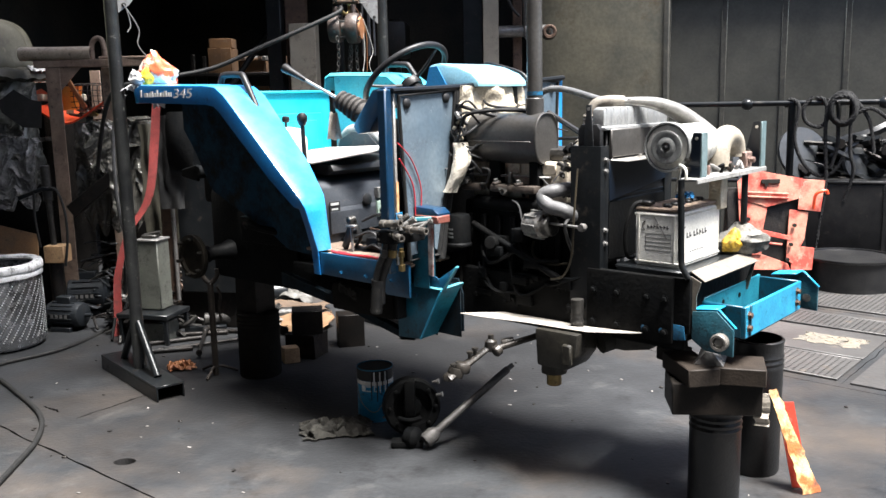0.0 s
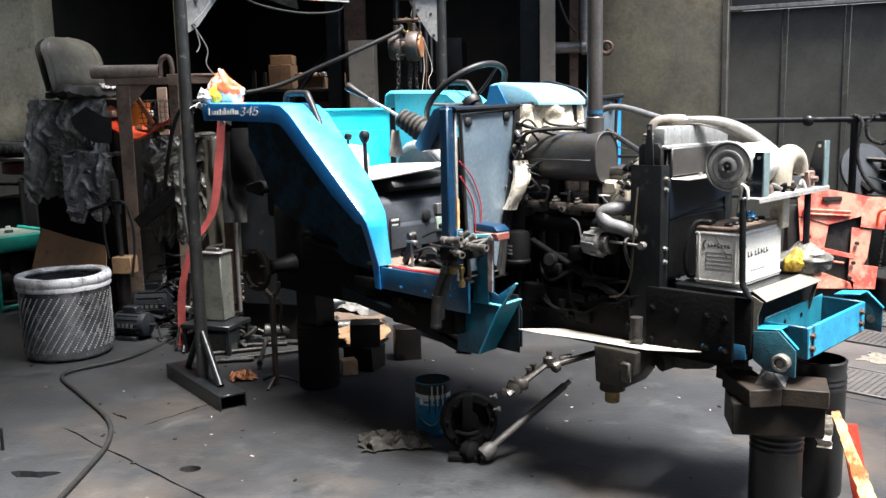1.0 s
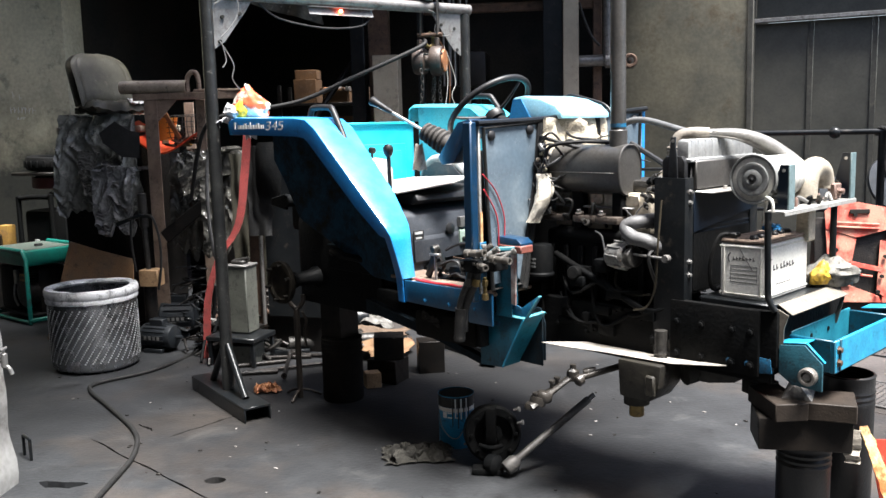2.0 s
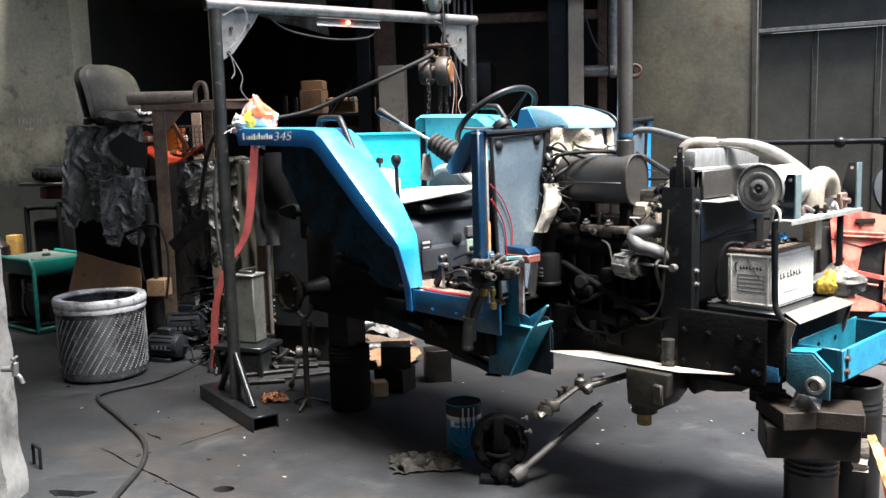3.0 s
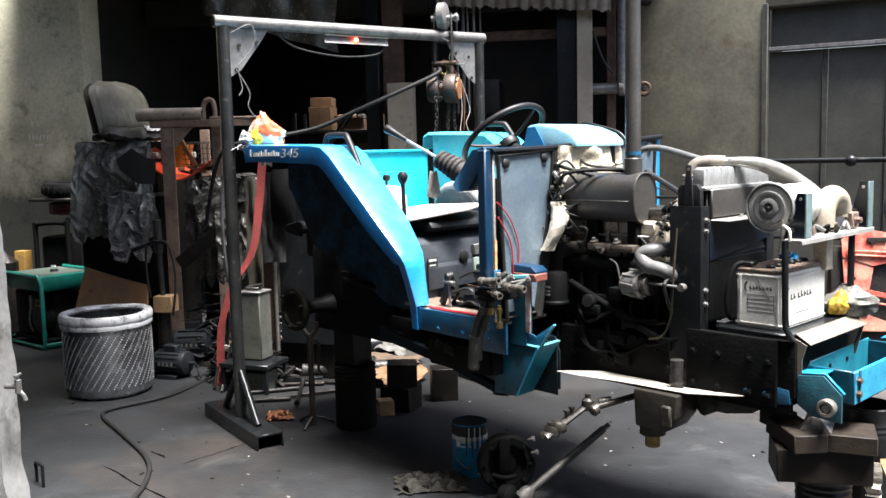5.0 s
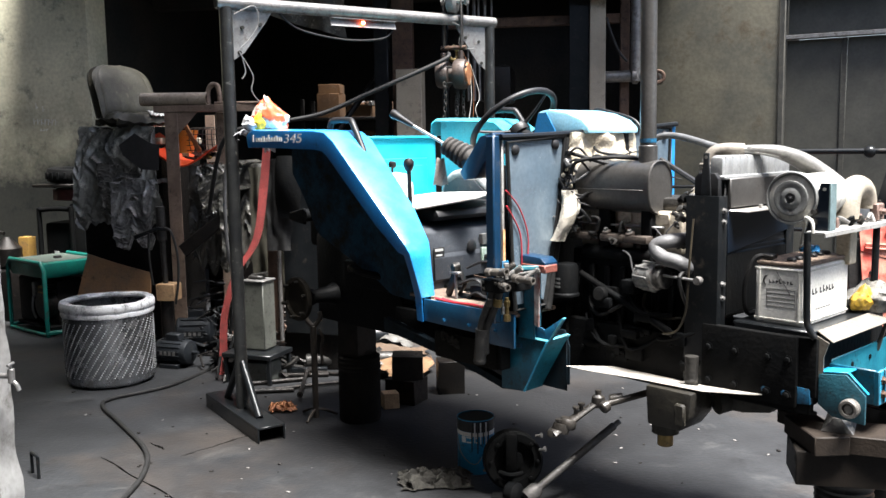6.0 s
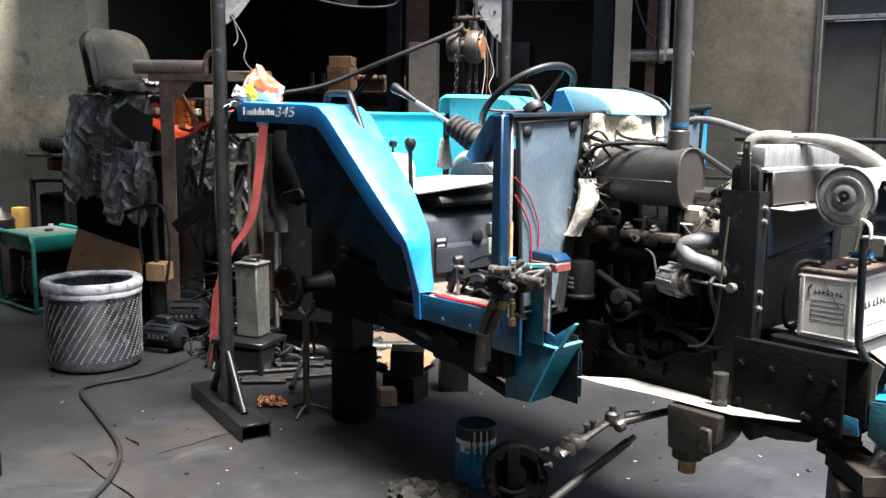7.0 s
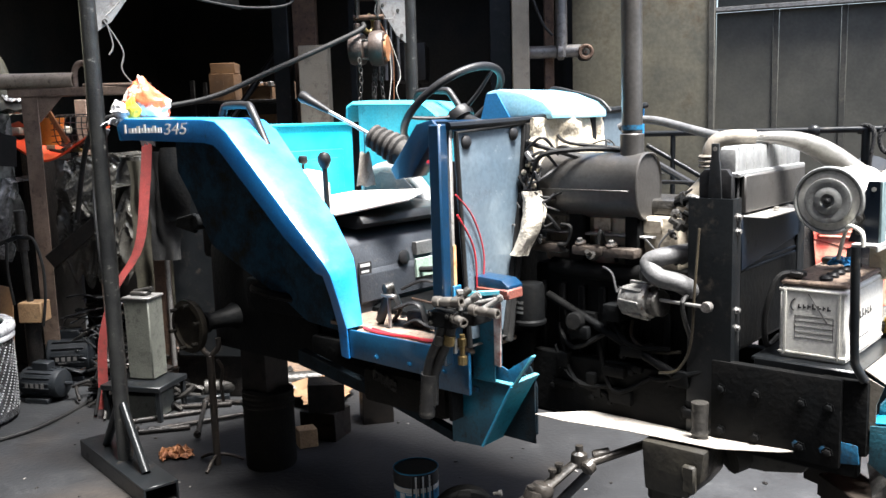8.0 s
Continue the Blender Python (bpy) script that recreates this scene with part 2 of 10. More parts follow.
DOOR = material("grey_steel_door_sheet", (0.076, 0.074, 0.063), (0.053, 0.053, 0.046), 0.6, 0.15, 2.5, (0.06, 0.06, 0.054), 0.35, 0.08, 40, spec=0.25)
RIB = material("dark_gate_rib_paint", (0.040, 0.040, 0.036), (0.060, 0.058, 0.050), 0.7, 0, 5, (0.10, 0.09, 0.075), 0.3, 0.2, 40, spec=0.2)
BATTERY = material("white_battery_case", (0.80, 0.79, 0.74), (0.72, 0.71, 0.66), 0.45, 0, 5, (0.40, 0.37, 0.31), 0.25, 0.05)
# near-black standing in for darkness: rear hall, holes and pits
UNLIT_BLACK = material("unlit_black", (0.020, 0.0215, 0.021), (0.032, 0.030, 0.026), 0.9, 0, 1.5, (0.03, 0.027, 0.024), 0.3, 0.4, 30, spec=0.1)
COLUMN = material("grimy_grey_column", (0.34, 0.30, 0.235), (0.24, 0.21, 0.165), 0.65, 0.1, 2.2, (0.13, 0.11, 0.088), 0.36, 0.2, spec=0.25)


def floor_material():
    m = material("oily_concrete_floor", (0.0365, 0.0385, 0.0415), (0.0235, 0.0250, 0.0272), 0.5, 0, 1.6, (0.010, 0.010, 0.011), 0.36, 0.25, 45, spec=0.28)
    n, l = m.node_tree.nodes, m.node_tree.links
    b = n["Principled BSDF"]
    geo = n.new("ShaderNodeNewGeometry")
    stain = n.new("ShaderNodeTexNoise")
    stain.inputs["Scale"].default_value, stain.inputs["Detail"].default_value, stain.inputs["Roughness"].default_value = 0.9, 9, 0.6
    l.new(geo.outputs["Position"], stain.inputs["Vector"])
    lim = n.new("ShaderNodeMapRange")
    lim.inputs["From Min"].default_value, lim.inputs["From Max"].default_value = 0.50, 0.70
    lim.inputs["To Max"].default_value = 0.7
    l.new(stain.outputs[0], lim.inputs["Value"])
    old = b.inputs["Base Color"].links[0].from_socket
    mix = n.new("ShaderNodeMix")
    mix.data_type = "RGBA"
    mix.inputs[7].default_value = (0.082, 0.062, 0.046, 1)
    l.new(lim.outputs[0], mix.inputs[0])
    l.new(old, mix.inputs[6])
    # pale cement dust and scrapes in thin broken streaks
    dust = n.new("ShaderNodeTexNoise")
    dust.inputs["Scale"].default_value, dust.inputs["Detail"].default_value, dust.inputs["Roughness"].default_value = 3.4, 12, 0.72
    dust.inputs["Distortion"].default_value = 0.6
    l.new(geo.outputs["Position"], dust.inputs["Vector"])
    lim2 = n.new("ShaderNodeMapRange")
    lim2.inputs["From Min"].default_value, lim2.inputs["From Max"].default_value = 0.56, 0.74
    lim2.inputs["To Max"].default_value = 0.32
    l.new(dust.outputs[0], lim2.inputs["Value"])
    pale = n.new("ShaderNodeMix")
    pale.data_type = "RGBA"
    pale.inputs[7].default_value = (0.13, 0.128, 0.12, 1)
    l.new(lim2.outputs[0], pale.inputs[0])
    l.new(mix.outputs[2], pale.inputs[6])
    # wide wet-looking oil patches
    oil = n.new("ShaderNodeTexNoise")
    oil.inputs["Scale"].default_value, oil.inputs["Detail"].default_value, oil.inputs["Roughness"].default_value = 0.75, 6, 0.55
    oil.inputs["Distortion"].default_value = 0.4
    l.new(geo.outputs["Position"], oil.inputs["Vector"])
    lim3 = n.new("ShaderNodeMapRange")
    lim3.inputs["From Min"].default_value, lim3.inputs["From Max"].default_value = 0.44, 0.60
    lim3.inputs["To Max"].default_value = 0.4
    l.new(oil.outputs[0], lim3.inputs["Value"])
    wet = n.new("ShaderNodeMix")
    wet.data_type = "RGBA"
    wet.inputs[7].default_value = (0.011, 0.0115, 0.013, 1)
    l.new(lim3.outputs[0], wet.inputs[0])
    l.new(pale.outputs[2], wet.inputs[6])
    # the black patch below the gearbox: oil and painted tractor shadow, ragged edge
    sub = n.new("ShaderNodeVectorMath")
    sub.operation = "SUBTRACT"
    sub.inputs[1].default_value = (-0.75, 4.55, 0.0)
    l.new(geo.outputs["Position"], sub.inputs[0])
    rag = n.new("ShaderNodeVectorMath")
    rag.operation = "MULTIPLY"
    rag.inputs[1].default_value = (0.46, 0.66, 0.0)
    l.new(sub.outputs[0], rag.inputs[0])
    ln = n.new("ShaderNodeVectorMath")
    ln.operation = "LENGTH"
    l.new(rag.outputs[0], ln.inputs[0])
    edge = n.new("ShaderNodeMath")
    edge.operation = "MULTIPLY_ADD"
    edge.inputs[1].default_value = 0.9
    l.new(dust.outputs[0], edge.inputs[0])
    l.new(ln.outputs["Value"], edge.inputs[2])
    lim4 = n.new("ShaderNodeMapRange")
    lim4.inputs["From Min"].default_value, lim4.inputs["From Max"].default_value = 0.85, 1.55
    lim4.inputs["To Min"].default_value, lim4.inputs["To Max"].default_value = 0.9, 0.0
    l.new(edge.outputs[0], lim4.inputs["Value"])
    black = n.new("ShaderNodeMix")
    black.data_type = "RGBA"
    black.inputs[7].default_value = (0.0075, 0.0075, 0.008, 1)
    l.new(lim4.outputs[0], black.inputs[0])
    l.new(wet.outputs[2], black.inputs[6])
    l.new(black.outputs[2], b.inputs["Base Color"])
    gloss = n.new("ShaderNodeMapRange")
    gloss.inputs["To Min"].default_value, gloss.inputs["To Max"].default_value = 0.62, 0.36
    l.new(lim3.outputs[0], gloss.inputs["Value"])
    l.new(gloss.outputs[0], b.inputs["Roughness"])
    return m


def shaded_plaster():
    """Cream plaster darkened below to stand in for shade, with a ragged upper edge."""
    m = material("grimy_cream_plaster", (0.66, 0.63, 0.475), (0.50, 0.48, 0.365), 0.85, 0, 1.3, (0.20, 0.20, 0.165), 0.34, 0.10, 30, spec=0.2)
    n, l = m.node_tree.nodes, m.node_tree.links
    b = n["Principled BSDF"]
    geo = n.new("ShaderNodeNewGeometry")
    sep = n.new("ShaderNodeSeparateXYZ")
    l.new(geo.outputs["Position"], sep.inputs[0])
    blotch = n.new("ShaderNodeTexNoise")
    blotch.inputs["Scale"].default_value, blotch.inputs["Detail"].default_value, blotch.inputs["Roughness"].default_value = 2.4, 12, 0.72
    l.new(geo.outputs["Position"], blotch.inputs["Vector"])
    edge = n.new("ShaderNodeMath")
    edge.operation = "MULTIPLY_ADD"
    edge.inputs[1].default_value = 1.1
    l.new(blotch.outputs[0], edge.inputs[0])
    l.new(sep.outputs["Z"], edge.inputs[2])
    # shade painted by height, dark below and fading out upwards
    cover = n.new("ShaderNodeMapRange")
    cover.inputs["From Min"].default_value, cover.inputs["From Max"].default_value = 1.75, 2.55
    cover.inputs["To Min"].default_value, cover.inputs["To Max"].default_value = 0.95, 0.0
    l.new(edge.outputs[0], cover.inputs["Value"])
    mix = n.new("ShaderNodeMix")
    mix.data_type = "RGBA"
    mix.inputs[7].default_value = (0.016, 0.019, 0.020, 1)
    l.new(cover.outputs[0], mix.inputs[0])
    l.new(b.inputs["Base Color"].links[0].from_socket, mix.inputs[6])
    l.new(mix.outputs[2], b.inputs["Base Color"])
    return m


FLOOR = floor_material()
PLATE = material("worn_steel_plate", (0.085, 0.082, 0.08), (0.06, 0.058, 0.057), 0.5, 0.35, 2.5, (0.13, 0.10, 0.075), 0.28, 0.2, 40)


# ---- mesh helpers ----
def mesh(name, bm, mat, smooth=True):
    bmesh.ops.recalc_face_normals(bm, faces=bm.faces[:])
    me = bpy.data.meshes.new(name)
    bm.to_mesh(me)
    bm.free()
    me.materials.append(mat)
    if smooth:
        me.polygons.foreach_set("use_smooth", [True] * len(me.polygons))
        me.set_sharp_from_angle(angle=radians(38))
    return me


def part(name, bm, mat, parent=None, label="", smooth=True):
    ob = new(name, mesh(name, bm, mat, smooth))
    ob.parent = parent
    if label:
        ob["label"] = label
    return ob


def thing(name, label, category, at=(0, 0, 0), turn=0.0, group="", kind=""):
    ob = new(name)
    ob.empty_display_size = 0.1
    ob.matrix_world = pose(*at, 0, 0, turn)
    return tagged(ob, label, category, group, kind)


def single(name, bm, mat, label, category, at=(0, 0, 0), turn=0.0, group="", kind="", smooth=True):
    ob = new(name, mesh(name, bm, mat, smooth))
    ob.matrix_world = pose(*at, 0, 0, turn)
    return tagged(ob, label, category, group, kind)


def bmn():
    return bmesh.new()


def join(bm, other, m=Matrix()):
    tmp = bpy.data.meshes.new("tmp")
    other.transform(m)
    other.to_mesh(tmp)
    other.free()
    bm.from_mesh(tmp)
    bpy.data.meshes.remove(tmp)
    return bm


def box(bm, lo, hi, bev=0.003, m=None):
    b = bmesh.new()
    size = [max(h - l, 1e-4) for l, h in zip(lo, hi)]
    mid = [(h + l) / 2 for l, h in zip(lo, hi)]
    bmesh.ops.create_cube(b, size=1, matrix=Matrix.Translation(mid) @ Matrix.Diagonal((*size, 1)))
    bev = min(bev, min(size) * 0.45)
    if bev > 0:
        bmesh.ops.bevel(b, geom=b.edges[:], offset=bev, segments=2 if bev > 0.006 else 1, profile=0.6, affect="EDGES")
    return join(bm, b, m or Matrix())


def prism(bm, pts, axis, lo, hi, bev=0.0, m=None):
    """A flat outline drawn across an axis and pulled along it from lo to hi."""
    b = bmesh.new()
    put = {"x": lambda p, h: (h, p[0], p[1]), "y": lambda p, h: (p[0], h, p[1]), "z": lambda p, h: (p[0], p[1], h)}[axis]
    a = [b.verts.new(put(p, lo)) for p in pts]
    c = [b.verts.new(put(p, hi)) for p in pts]
    b.faces.new(a)
    b.faces.new(c[::-1])
    for i in range(len(pts)):
        j = (i + 1) % len(pts)
        b.faces.new((a[j], a[i], c[i], c[j]))
    bmesh.ops.recalc_face_normals(b, faces=b.faces[:])
    if bev > 0:
        bmesh.ops.bevel(b, geom=b.edges[:], offset=bev, segments=2, profile=0.6, affect="EDGES", clamp_overlap=True)
    return join(bm, b, m or Matrix())


def curve(pts, steps=6, closed=False):
    """A smooth line through the points."""
    p = [Vector(q) for q in pts]
    n = len(p)
    if steps < 2 or n < 3:
        return p
    out = []
    for i in range(n if closed else n - 1):
        if closed:
            a, b, c, d = p[i - 1], p[i], p[(i + 1) % n], p[(i + 2) % n]
        else:
            a, b, c, d = p[max(i - 1, 0)], p[i], p[i + 1], p[min(i + 2, n - 1)]
        for k in range(steps):
            t = k / steps
            out.append(0.5 * (2 * b + (c - a) * t + (2 * a - 5 * b + 4 * c - d) * t * t + (3 * b - a - 3 * c + d) * t ** 3))
    if not closed:
        out.append(p[-1])
    return out


def tube(bm, pts, r, seg=10, steps=6, closed=False, flat=1.0):
    """A round bar or hose along a line; r: one radius or one for each end. flat: squashes it into a band."""
    line = curve(pts, steps, closed)
    n = len(line)
    r0, r1 = r if isinstance(r, (tuple, list)) else (r, r)
    rings, side = [], None
    for i, p in enumerate(line):
        if closed:
            d = (line[(i + 1) % n] - line[i - 1]).normalized()
        else:
            d = (line[min(i + 1, n - 1)] - line[max(i - 1, 0)]).normalized()
        if side is None:
            side = d.orthogonal().normalized()
            if flat != 1.0:
                side = d.cross(Vector((0, 0, 1))).normalized() if abs(d.z) < 0.9 else Vector((1, 0, 0))
        side = (side - d * side.dot(d)).normalized()
        up = d.cross(side)
        rr = r0 + (r1 - r0) * i / max(n - 1, 1)
        rings.append([bm.verts.new(p + side * math.cos(a) * rr + up * math.sin(a) * rr * flat) for a in (2 * math.pi * k / seg for k in range(seg))])
    for i in range(n if closed else n - 1):
        a, b = rings[i], rings[(i + 1) % n]
        for k in range(seg):
            bm.faces.new((a[k], a[(k + 1) % seg], b[(k + 1) % seg], b[k]))
    if not closed:
        bm.faces.new(rings[0][::-1])
        bm.faces.new(rings[-1])
    return bm


def lathe(bm, profile, at=(0, 0, 0), axis=(0, 0, 1), seg=24, cap=True):
    """A turned shape: (radius, height) pairs round an axis; first and last rings are closed."""
    z = Vector(axis).normalized()
    x = z.orthogonal().normalized()
    y = z.cross(x)
    o = Vector(at)
    rings = []
    for r, h in profile:
        if r < 1e-5:
            rings.append([bm.verts.new(o + z * h)])
        else:
            rings.append([bm.verts.new(o + z * h + (x * math.cos(a) + y * math.sin(a)) * r) for a in (2 * math.pi * k / seg for k in range(seg))])
    for a, b in zip(rings, rings[1:]):
        for k in range(seg):
            k2 = (k + 1) % seg
            if len(a) == 1 and len(b) == 1:
                continue
            if len(a) == 1:
                bm.faces.new((a[0], b[k], b[k2]))
            elif len(b) == 1:
                bm.faces.new((a[k], a[k2], b[0]))
            else:
                bm.faces.new((a[k], a[k2], b[k2], b[k]))
    for ring in (rings[0], rings[-1]):
        if cap and len(ring) > 1:
            bm.faces.new(ring)
    return bm


def rod(bm, a, b, r, seg=10, bev=0.0):
    a, b = Vector(a), Vector(b)
    h = (b - a).length
    e = min(bev, r * 0.5, h * 0.4)
    prof = [(r - e, 0), (r, e), (r, h - e), (r - e, h)] if e else [(r, 0), (r, h)]
    return lathe(bm, prof, a, b - a, seg)


def sheet(bm, fn, nu, nv, thick=0.004):
    """A skin of nu x nv cells given by fn(i/nu, j/nv), with a thickness."""
    b = bmesh.new()
    g = [[b.verts.new(fn(i / nu, j / nv)) for j in range(nv + 1)] for i in range(nu + 1)]
    for i in range(nu):
        for j in range(nv):
            b.faces.new((g[i][j], g[i + 1][j], g[i + 1][j + 1], g[i][j + 1]))
    b.normal_update()
    h = [[b.verts.new(v.co - v.normal * thick) for v in row] for row in g]
    for i in range(nu):
        for j in range(nv):
            b.faces.new((h[i][j + 1], h[i + 1][j + 1], h[i + 1][j], h[i][j]))
    for i in range(nu):
        b.faces.new((g[i + 1][0], g[i][0], h[i][0], h[i + 1][0]))
        b.faces.new((g[i][nv], g[i + 1][nv], h[i + 1][nv], h[i][nv]))
    for j in range(nv):
        b.faces.new((g[0][j], g[0][j + 1], h[0][j + 1], h[0][j]))
        b.faces.new((g[nu][j + 1], g[nu][j], h[nu][j], h[nu][j + 1]))
    return join(bm, b)


def slab(bm, corners, thick, bev=0.002):
    """A flat plate given by its outline in space and a thickness."""
    c = [Vector(p) for p in corners]
    nrm = (c[1] - c[0]).cross(c[-1] - c[0]).normalized() * thick
    b = bmesh.new()
    a = [b.verts.new(p) for p in c]
    d = [b.verts.new(p + nrm) for p in c]
    b.faces.new(a[::-1])
    b.faces.new(d)
    for i in range(len(c)):
        j = (i + 1) % len(c)
        b.faces.new((a[i], a[j], d[j], d[i]))
    bmesh.ops.recalc_face_normals(b, faces=b.faces[:])
    if bev > 0:
        bmesh.ops.bevel(b, geom=b.edges[:], offset=min(bev, thick * 0.4), segments=1, affect="EDGES", clamp_overlap=True)
    return join(bm, b)


def bolt(bm, at, axis, r=0.008, h=0.007):
    lathe(bm, [(r * 1.45, 0), (r * 1.45, h * 0.2), (r, h * 0.22), (r, h), (r * 0.7, h * 1.1), (0, h * 1.12)], at, axis, 6)
    return bm


def crumple(w, d, h, seed, at=(0, 0, 0), n=26, folds=6.0):
    """A crumpled cloth lying on a surface."""
    off = Vector((seed * 7.3, seed * 3.1, seed))
    def fn(a, b):
        x, y = (a - 0.5), (b - 0.5)
        q = Vector((x * folds, y * folds, 0)) + off
        edge = 1 - max(abs(x), abs(y)) * 2
        ridge = 1 - abs(noise.noise(q)) * 2.2
        ridge2 = 1 - abs(noise.noise(q * 2.1 + Vector((3, 1, 4)))) * 2.2
        z = max(0.0, 0.62 * ridge + 0.3 * ridge2) * h * min(1.0, 0.25 + 2.2 * max(0, edge))
        s = 1 + 0.25 * noise.noise(q * 0.5 + Vector((9, 0, 0)))
        return Vector((at[0] + x * w * s + 0.03 * noise.noise(q), at[1] + y * d * s + 0.03 * noise.noise(q + Vector((5, 5, 5))), at[2] + 0.004 + z))
    b = bmn()
    return sheet(b, fn, n, n, 0.003)


# ---- the place ----
TURN = -38.3          # the tractor's heading
TO = (0.6957, 3.1726, 0.0)
AXES = pose(*TO, 0, 0, TURN)


def world_of(u, v, z=0.0):
    return AXES @ Vector((u, v, z))


def ground():
    """One floor sheet with a drain hole, cracks and joints cut into it."""
    bm = bmn()
    def loop(pts):
        vs = [bm.verts.new((x, y, 0)) for x, y in pts]
        return [bm.edges.new((vs[i], vs[(i + 1) % len(vs)])) for i in range(len(vs))]
    edges = loop([(-9, -6), (9, -6), (9, 14), (-9, 14)])
    holes = []
    def slot(a, b, w, seed, n=14):
        a, b = Vector((*a, 0)), Vector((*b, 0))
        d = (b - a).normalized()
        s = Vector((-d.y, d.x, 0))
        up, dn = [], []
        for i in range(n + 1):
            t = i / n
            c = a.lerp(b, t) + s * 0.012 * noise.noise(Vector((t * 6, seed, 0)))
            h = w * (0.35 + 0.9 * abs(noise.noise(Vector((t * 9, seed + 5, 1))))) * min(1, t * 8 + 0.15, (1 - t) * 8 + 0.15)
            up.append((c + s * h).xy)
            dn.append((c - s * h).xy)
        holes.append(loop(up + dn[::-1]))
    slot((-2.25, 3.70), (-1.10, 2.85), 0.010, 1.0, 26)
    slot((-1.86, 3.75), (-1.62, 4.12), 0.010, 2.0)
    slot((-2.11, 3.93), (-1.98, 3.84), 0.012, 3.0)
    for i, (a, b) in enumerate((((-0.9, 1.56), (1.9, 1.50)), ((-0.9, 3.15), (1.4, 3.15)))):
        slot(world_of(*a).xy, world_of(*b).xy, 0.006, 4.0 + i, 24)
    slot(world_of(0.36, 1.60).xy, world_of(0.36, 2.6).xy, 0.006, 8.0)
    ring = [(-1.41 + 0.048 * math.cos(a), 3.235 + 0.036 * math.sin(a)) for a in (2 * math.pi * k / 20 for k in range(20))]
    holes.append(loop(ring))
    ring = [(-2.08 + (0.10 + 0.03 * math.sin(3 * a)) * math.cos(a), 3.14 + (0.05 + 0.02 * math.cos(2 * a)) * math.sin(a)) for a in (2 * math.pi * k / 16 for k in range(16))]
    holes.append(loop(ring))
    bmesh.ops.triangle_fill(bm, use_beauty=True, use_dissolve=False, edges=bm.edges[:])
    for ed in holes:
        r = bmesh.ops.extrude_edge_only(bm, edges=ed)
        for v in (g for g in r["geom"] if isinstance(g, bmesh.types.BMVert)):
            v.co.z -= 0.09
    return single("floor", bm, FLOOR, "dark oily concrete workshop floor with cracks and joints", "floor", kind="structure", smooth=False)


ground()
pit = bmn()
box(pit, (-9, -6, -0.30), (9, 14, -0.09), 0)
single("ground", pit, UNLIT_BLACK, "black earth below the concrete floor", "ground", kind="structure")

wall_turn = math.degrees(math.atan2(-0.342, 0.94))


def back_wall():
    """The sooty wall with a wide steel gate in it, along its own line."""
    base = pose(2.0, 8.9, 0, 0, 0, wall_turn)
    bm = bmn()
    box(bm, (-1.30, 0, -0.05), (0.0, 0.3, 5.2), 0.01)
    box(bm, (0.0, 0, 2.87), (6.5, 0.3, 5.2), 0.01)
    w = single("wall_back", bm, WALL, "sooty grey plastered workshop wall", "wall", kind="structure")
    w.matrix_world = base
    gate = thing("door_1", "large closed grey sheet-steel gate with welded ribs", "gate", kind="structure")
    gate.matrix_world = base
    k = 0
    edges = [0.0, 0.54, 1.10, 1.66, 2.24, 2.82, 3.4, 3.98, 4.56, 5.14, 5.72, 6.3]
    for a, b in zip(edges, edges[1:]):
        p = bmn()
        box(p, (a + 0.026, 0.12, 0.0), (b - 0.026, 0.135, 2.44), 0.002)
        part("panel", p, DOOR, gate)
    p = bmn()
    box(p, (0.03, 0.16, 2.48), (6.3, 0.175, 2.87), 0.002)
    part("top_panel", p, DOOR, gate)
    for a in edges[1:]:
        p = bmn()
        box(p, (a - 0.025, 0.105, 0.0), (a + 0.025, 0.13, 2.44), 0.004)
        part("rib", p, RIB, gate)
    p = bmn()
    box(p, (0.0, 0.04, 2.445), (6.3, 0.15, 2.485), 0.005)
    part("rail", p, STEEL, gate, "dusty light grey top rail")
    p = bmn()
    box(p, (-0.028, -0.025, 0.0), (0.024, 0.12, 2.9), 0.006)
    part("frame", p, RIB, gate, "chipped steel door frame")


back_wall()
bm = bmn()
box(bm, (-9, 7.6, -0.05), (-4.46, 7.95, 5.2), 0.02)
wl_ob = single("wall_left", bm, shaded_plaster(), "grimy cream plaster wall with shade painted on its lower half and scratched marks", "wall", kind="structure")
random.seed(31)
for k, (x, z, h) in enumerate([(-5.06 + 0.037 * j, 1.74 - 0.002 * j, 0.055) for j in range(7)] + [(-5.0 + 0.03 * j, 1.675, 0.025) for j in range(3)] + [(-5.03, 1.88, 0.06), (-4.96, 1.86, 0.05)]):
    b = bmn()
    p = Vector((x, 7.5975, z))
    tube(b, [p, p + Vector((0.008 * random.random(), 0, h * 0.5)), p + Vector((random.uniform(-0.006, 0.012), 0, h))], 0.0022, 5, 3)
    tube(b, [p + Vector((0, 0, h * random.random())), p + Vector((0.022, 0, h * random.random()))], 0.002, 5, 1)
    part("scratch_mark", b, WHITE, wl_ob)
# rear hall walls, their darkness put into the colour
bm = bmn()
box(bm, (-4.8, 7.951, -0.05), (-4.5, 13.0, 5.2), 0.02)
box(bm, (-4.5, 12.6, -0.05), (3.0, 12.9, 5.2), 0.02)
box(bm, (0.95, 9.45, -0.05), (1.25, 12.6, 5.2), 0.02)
single("wall_north", bm, UNLIT_BLACK, "rear hall walls painted near-black for its darkness", "wall", kind="structure")
# added unseen roof: darkens the rear hall, its gaps brighten racks and columns
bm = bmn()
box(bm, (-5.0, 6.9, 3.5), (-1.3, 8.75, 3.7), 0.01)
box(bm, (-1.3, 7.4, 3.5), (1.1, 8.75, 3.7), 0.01)
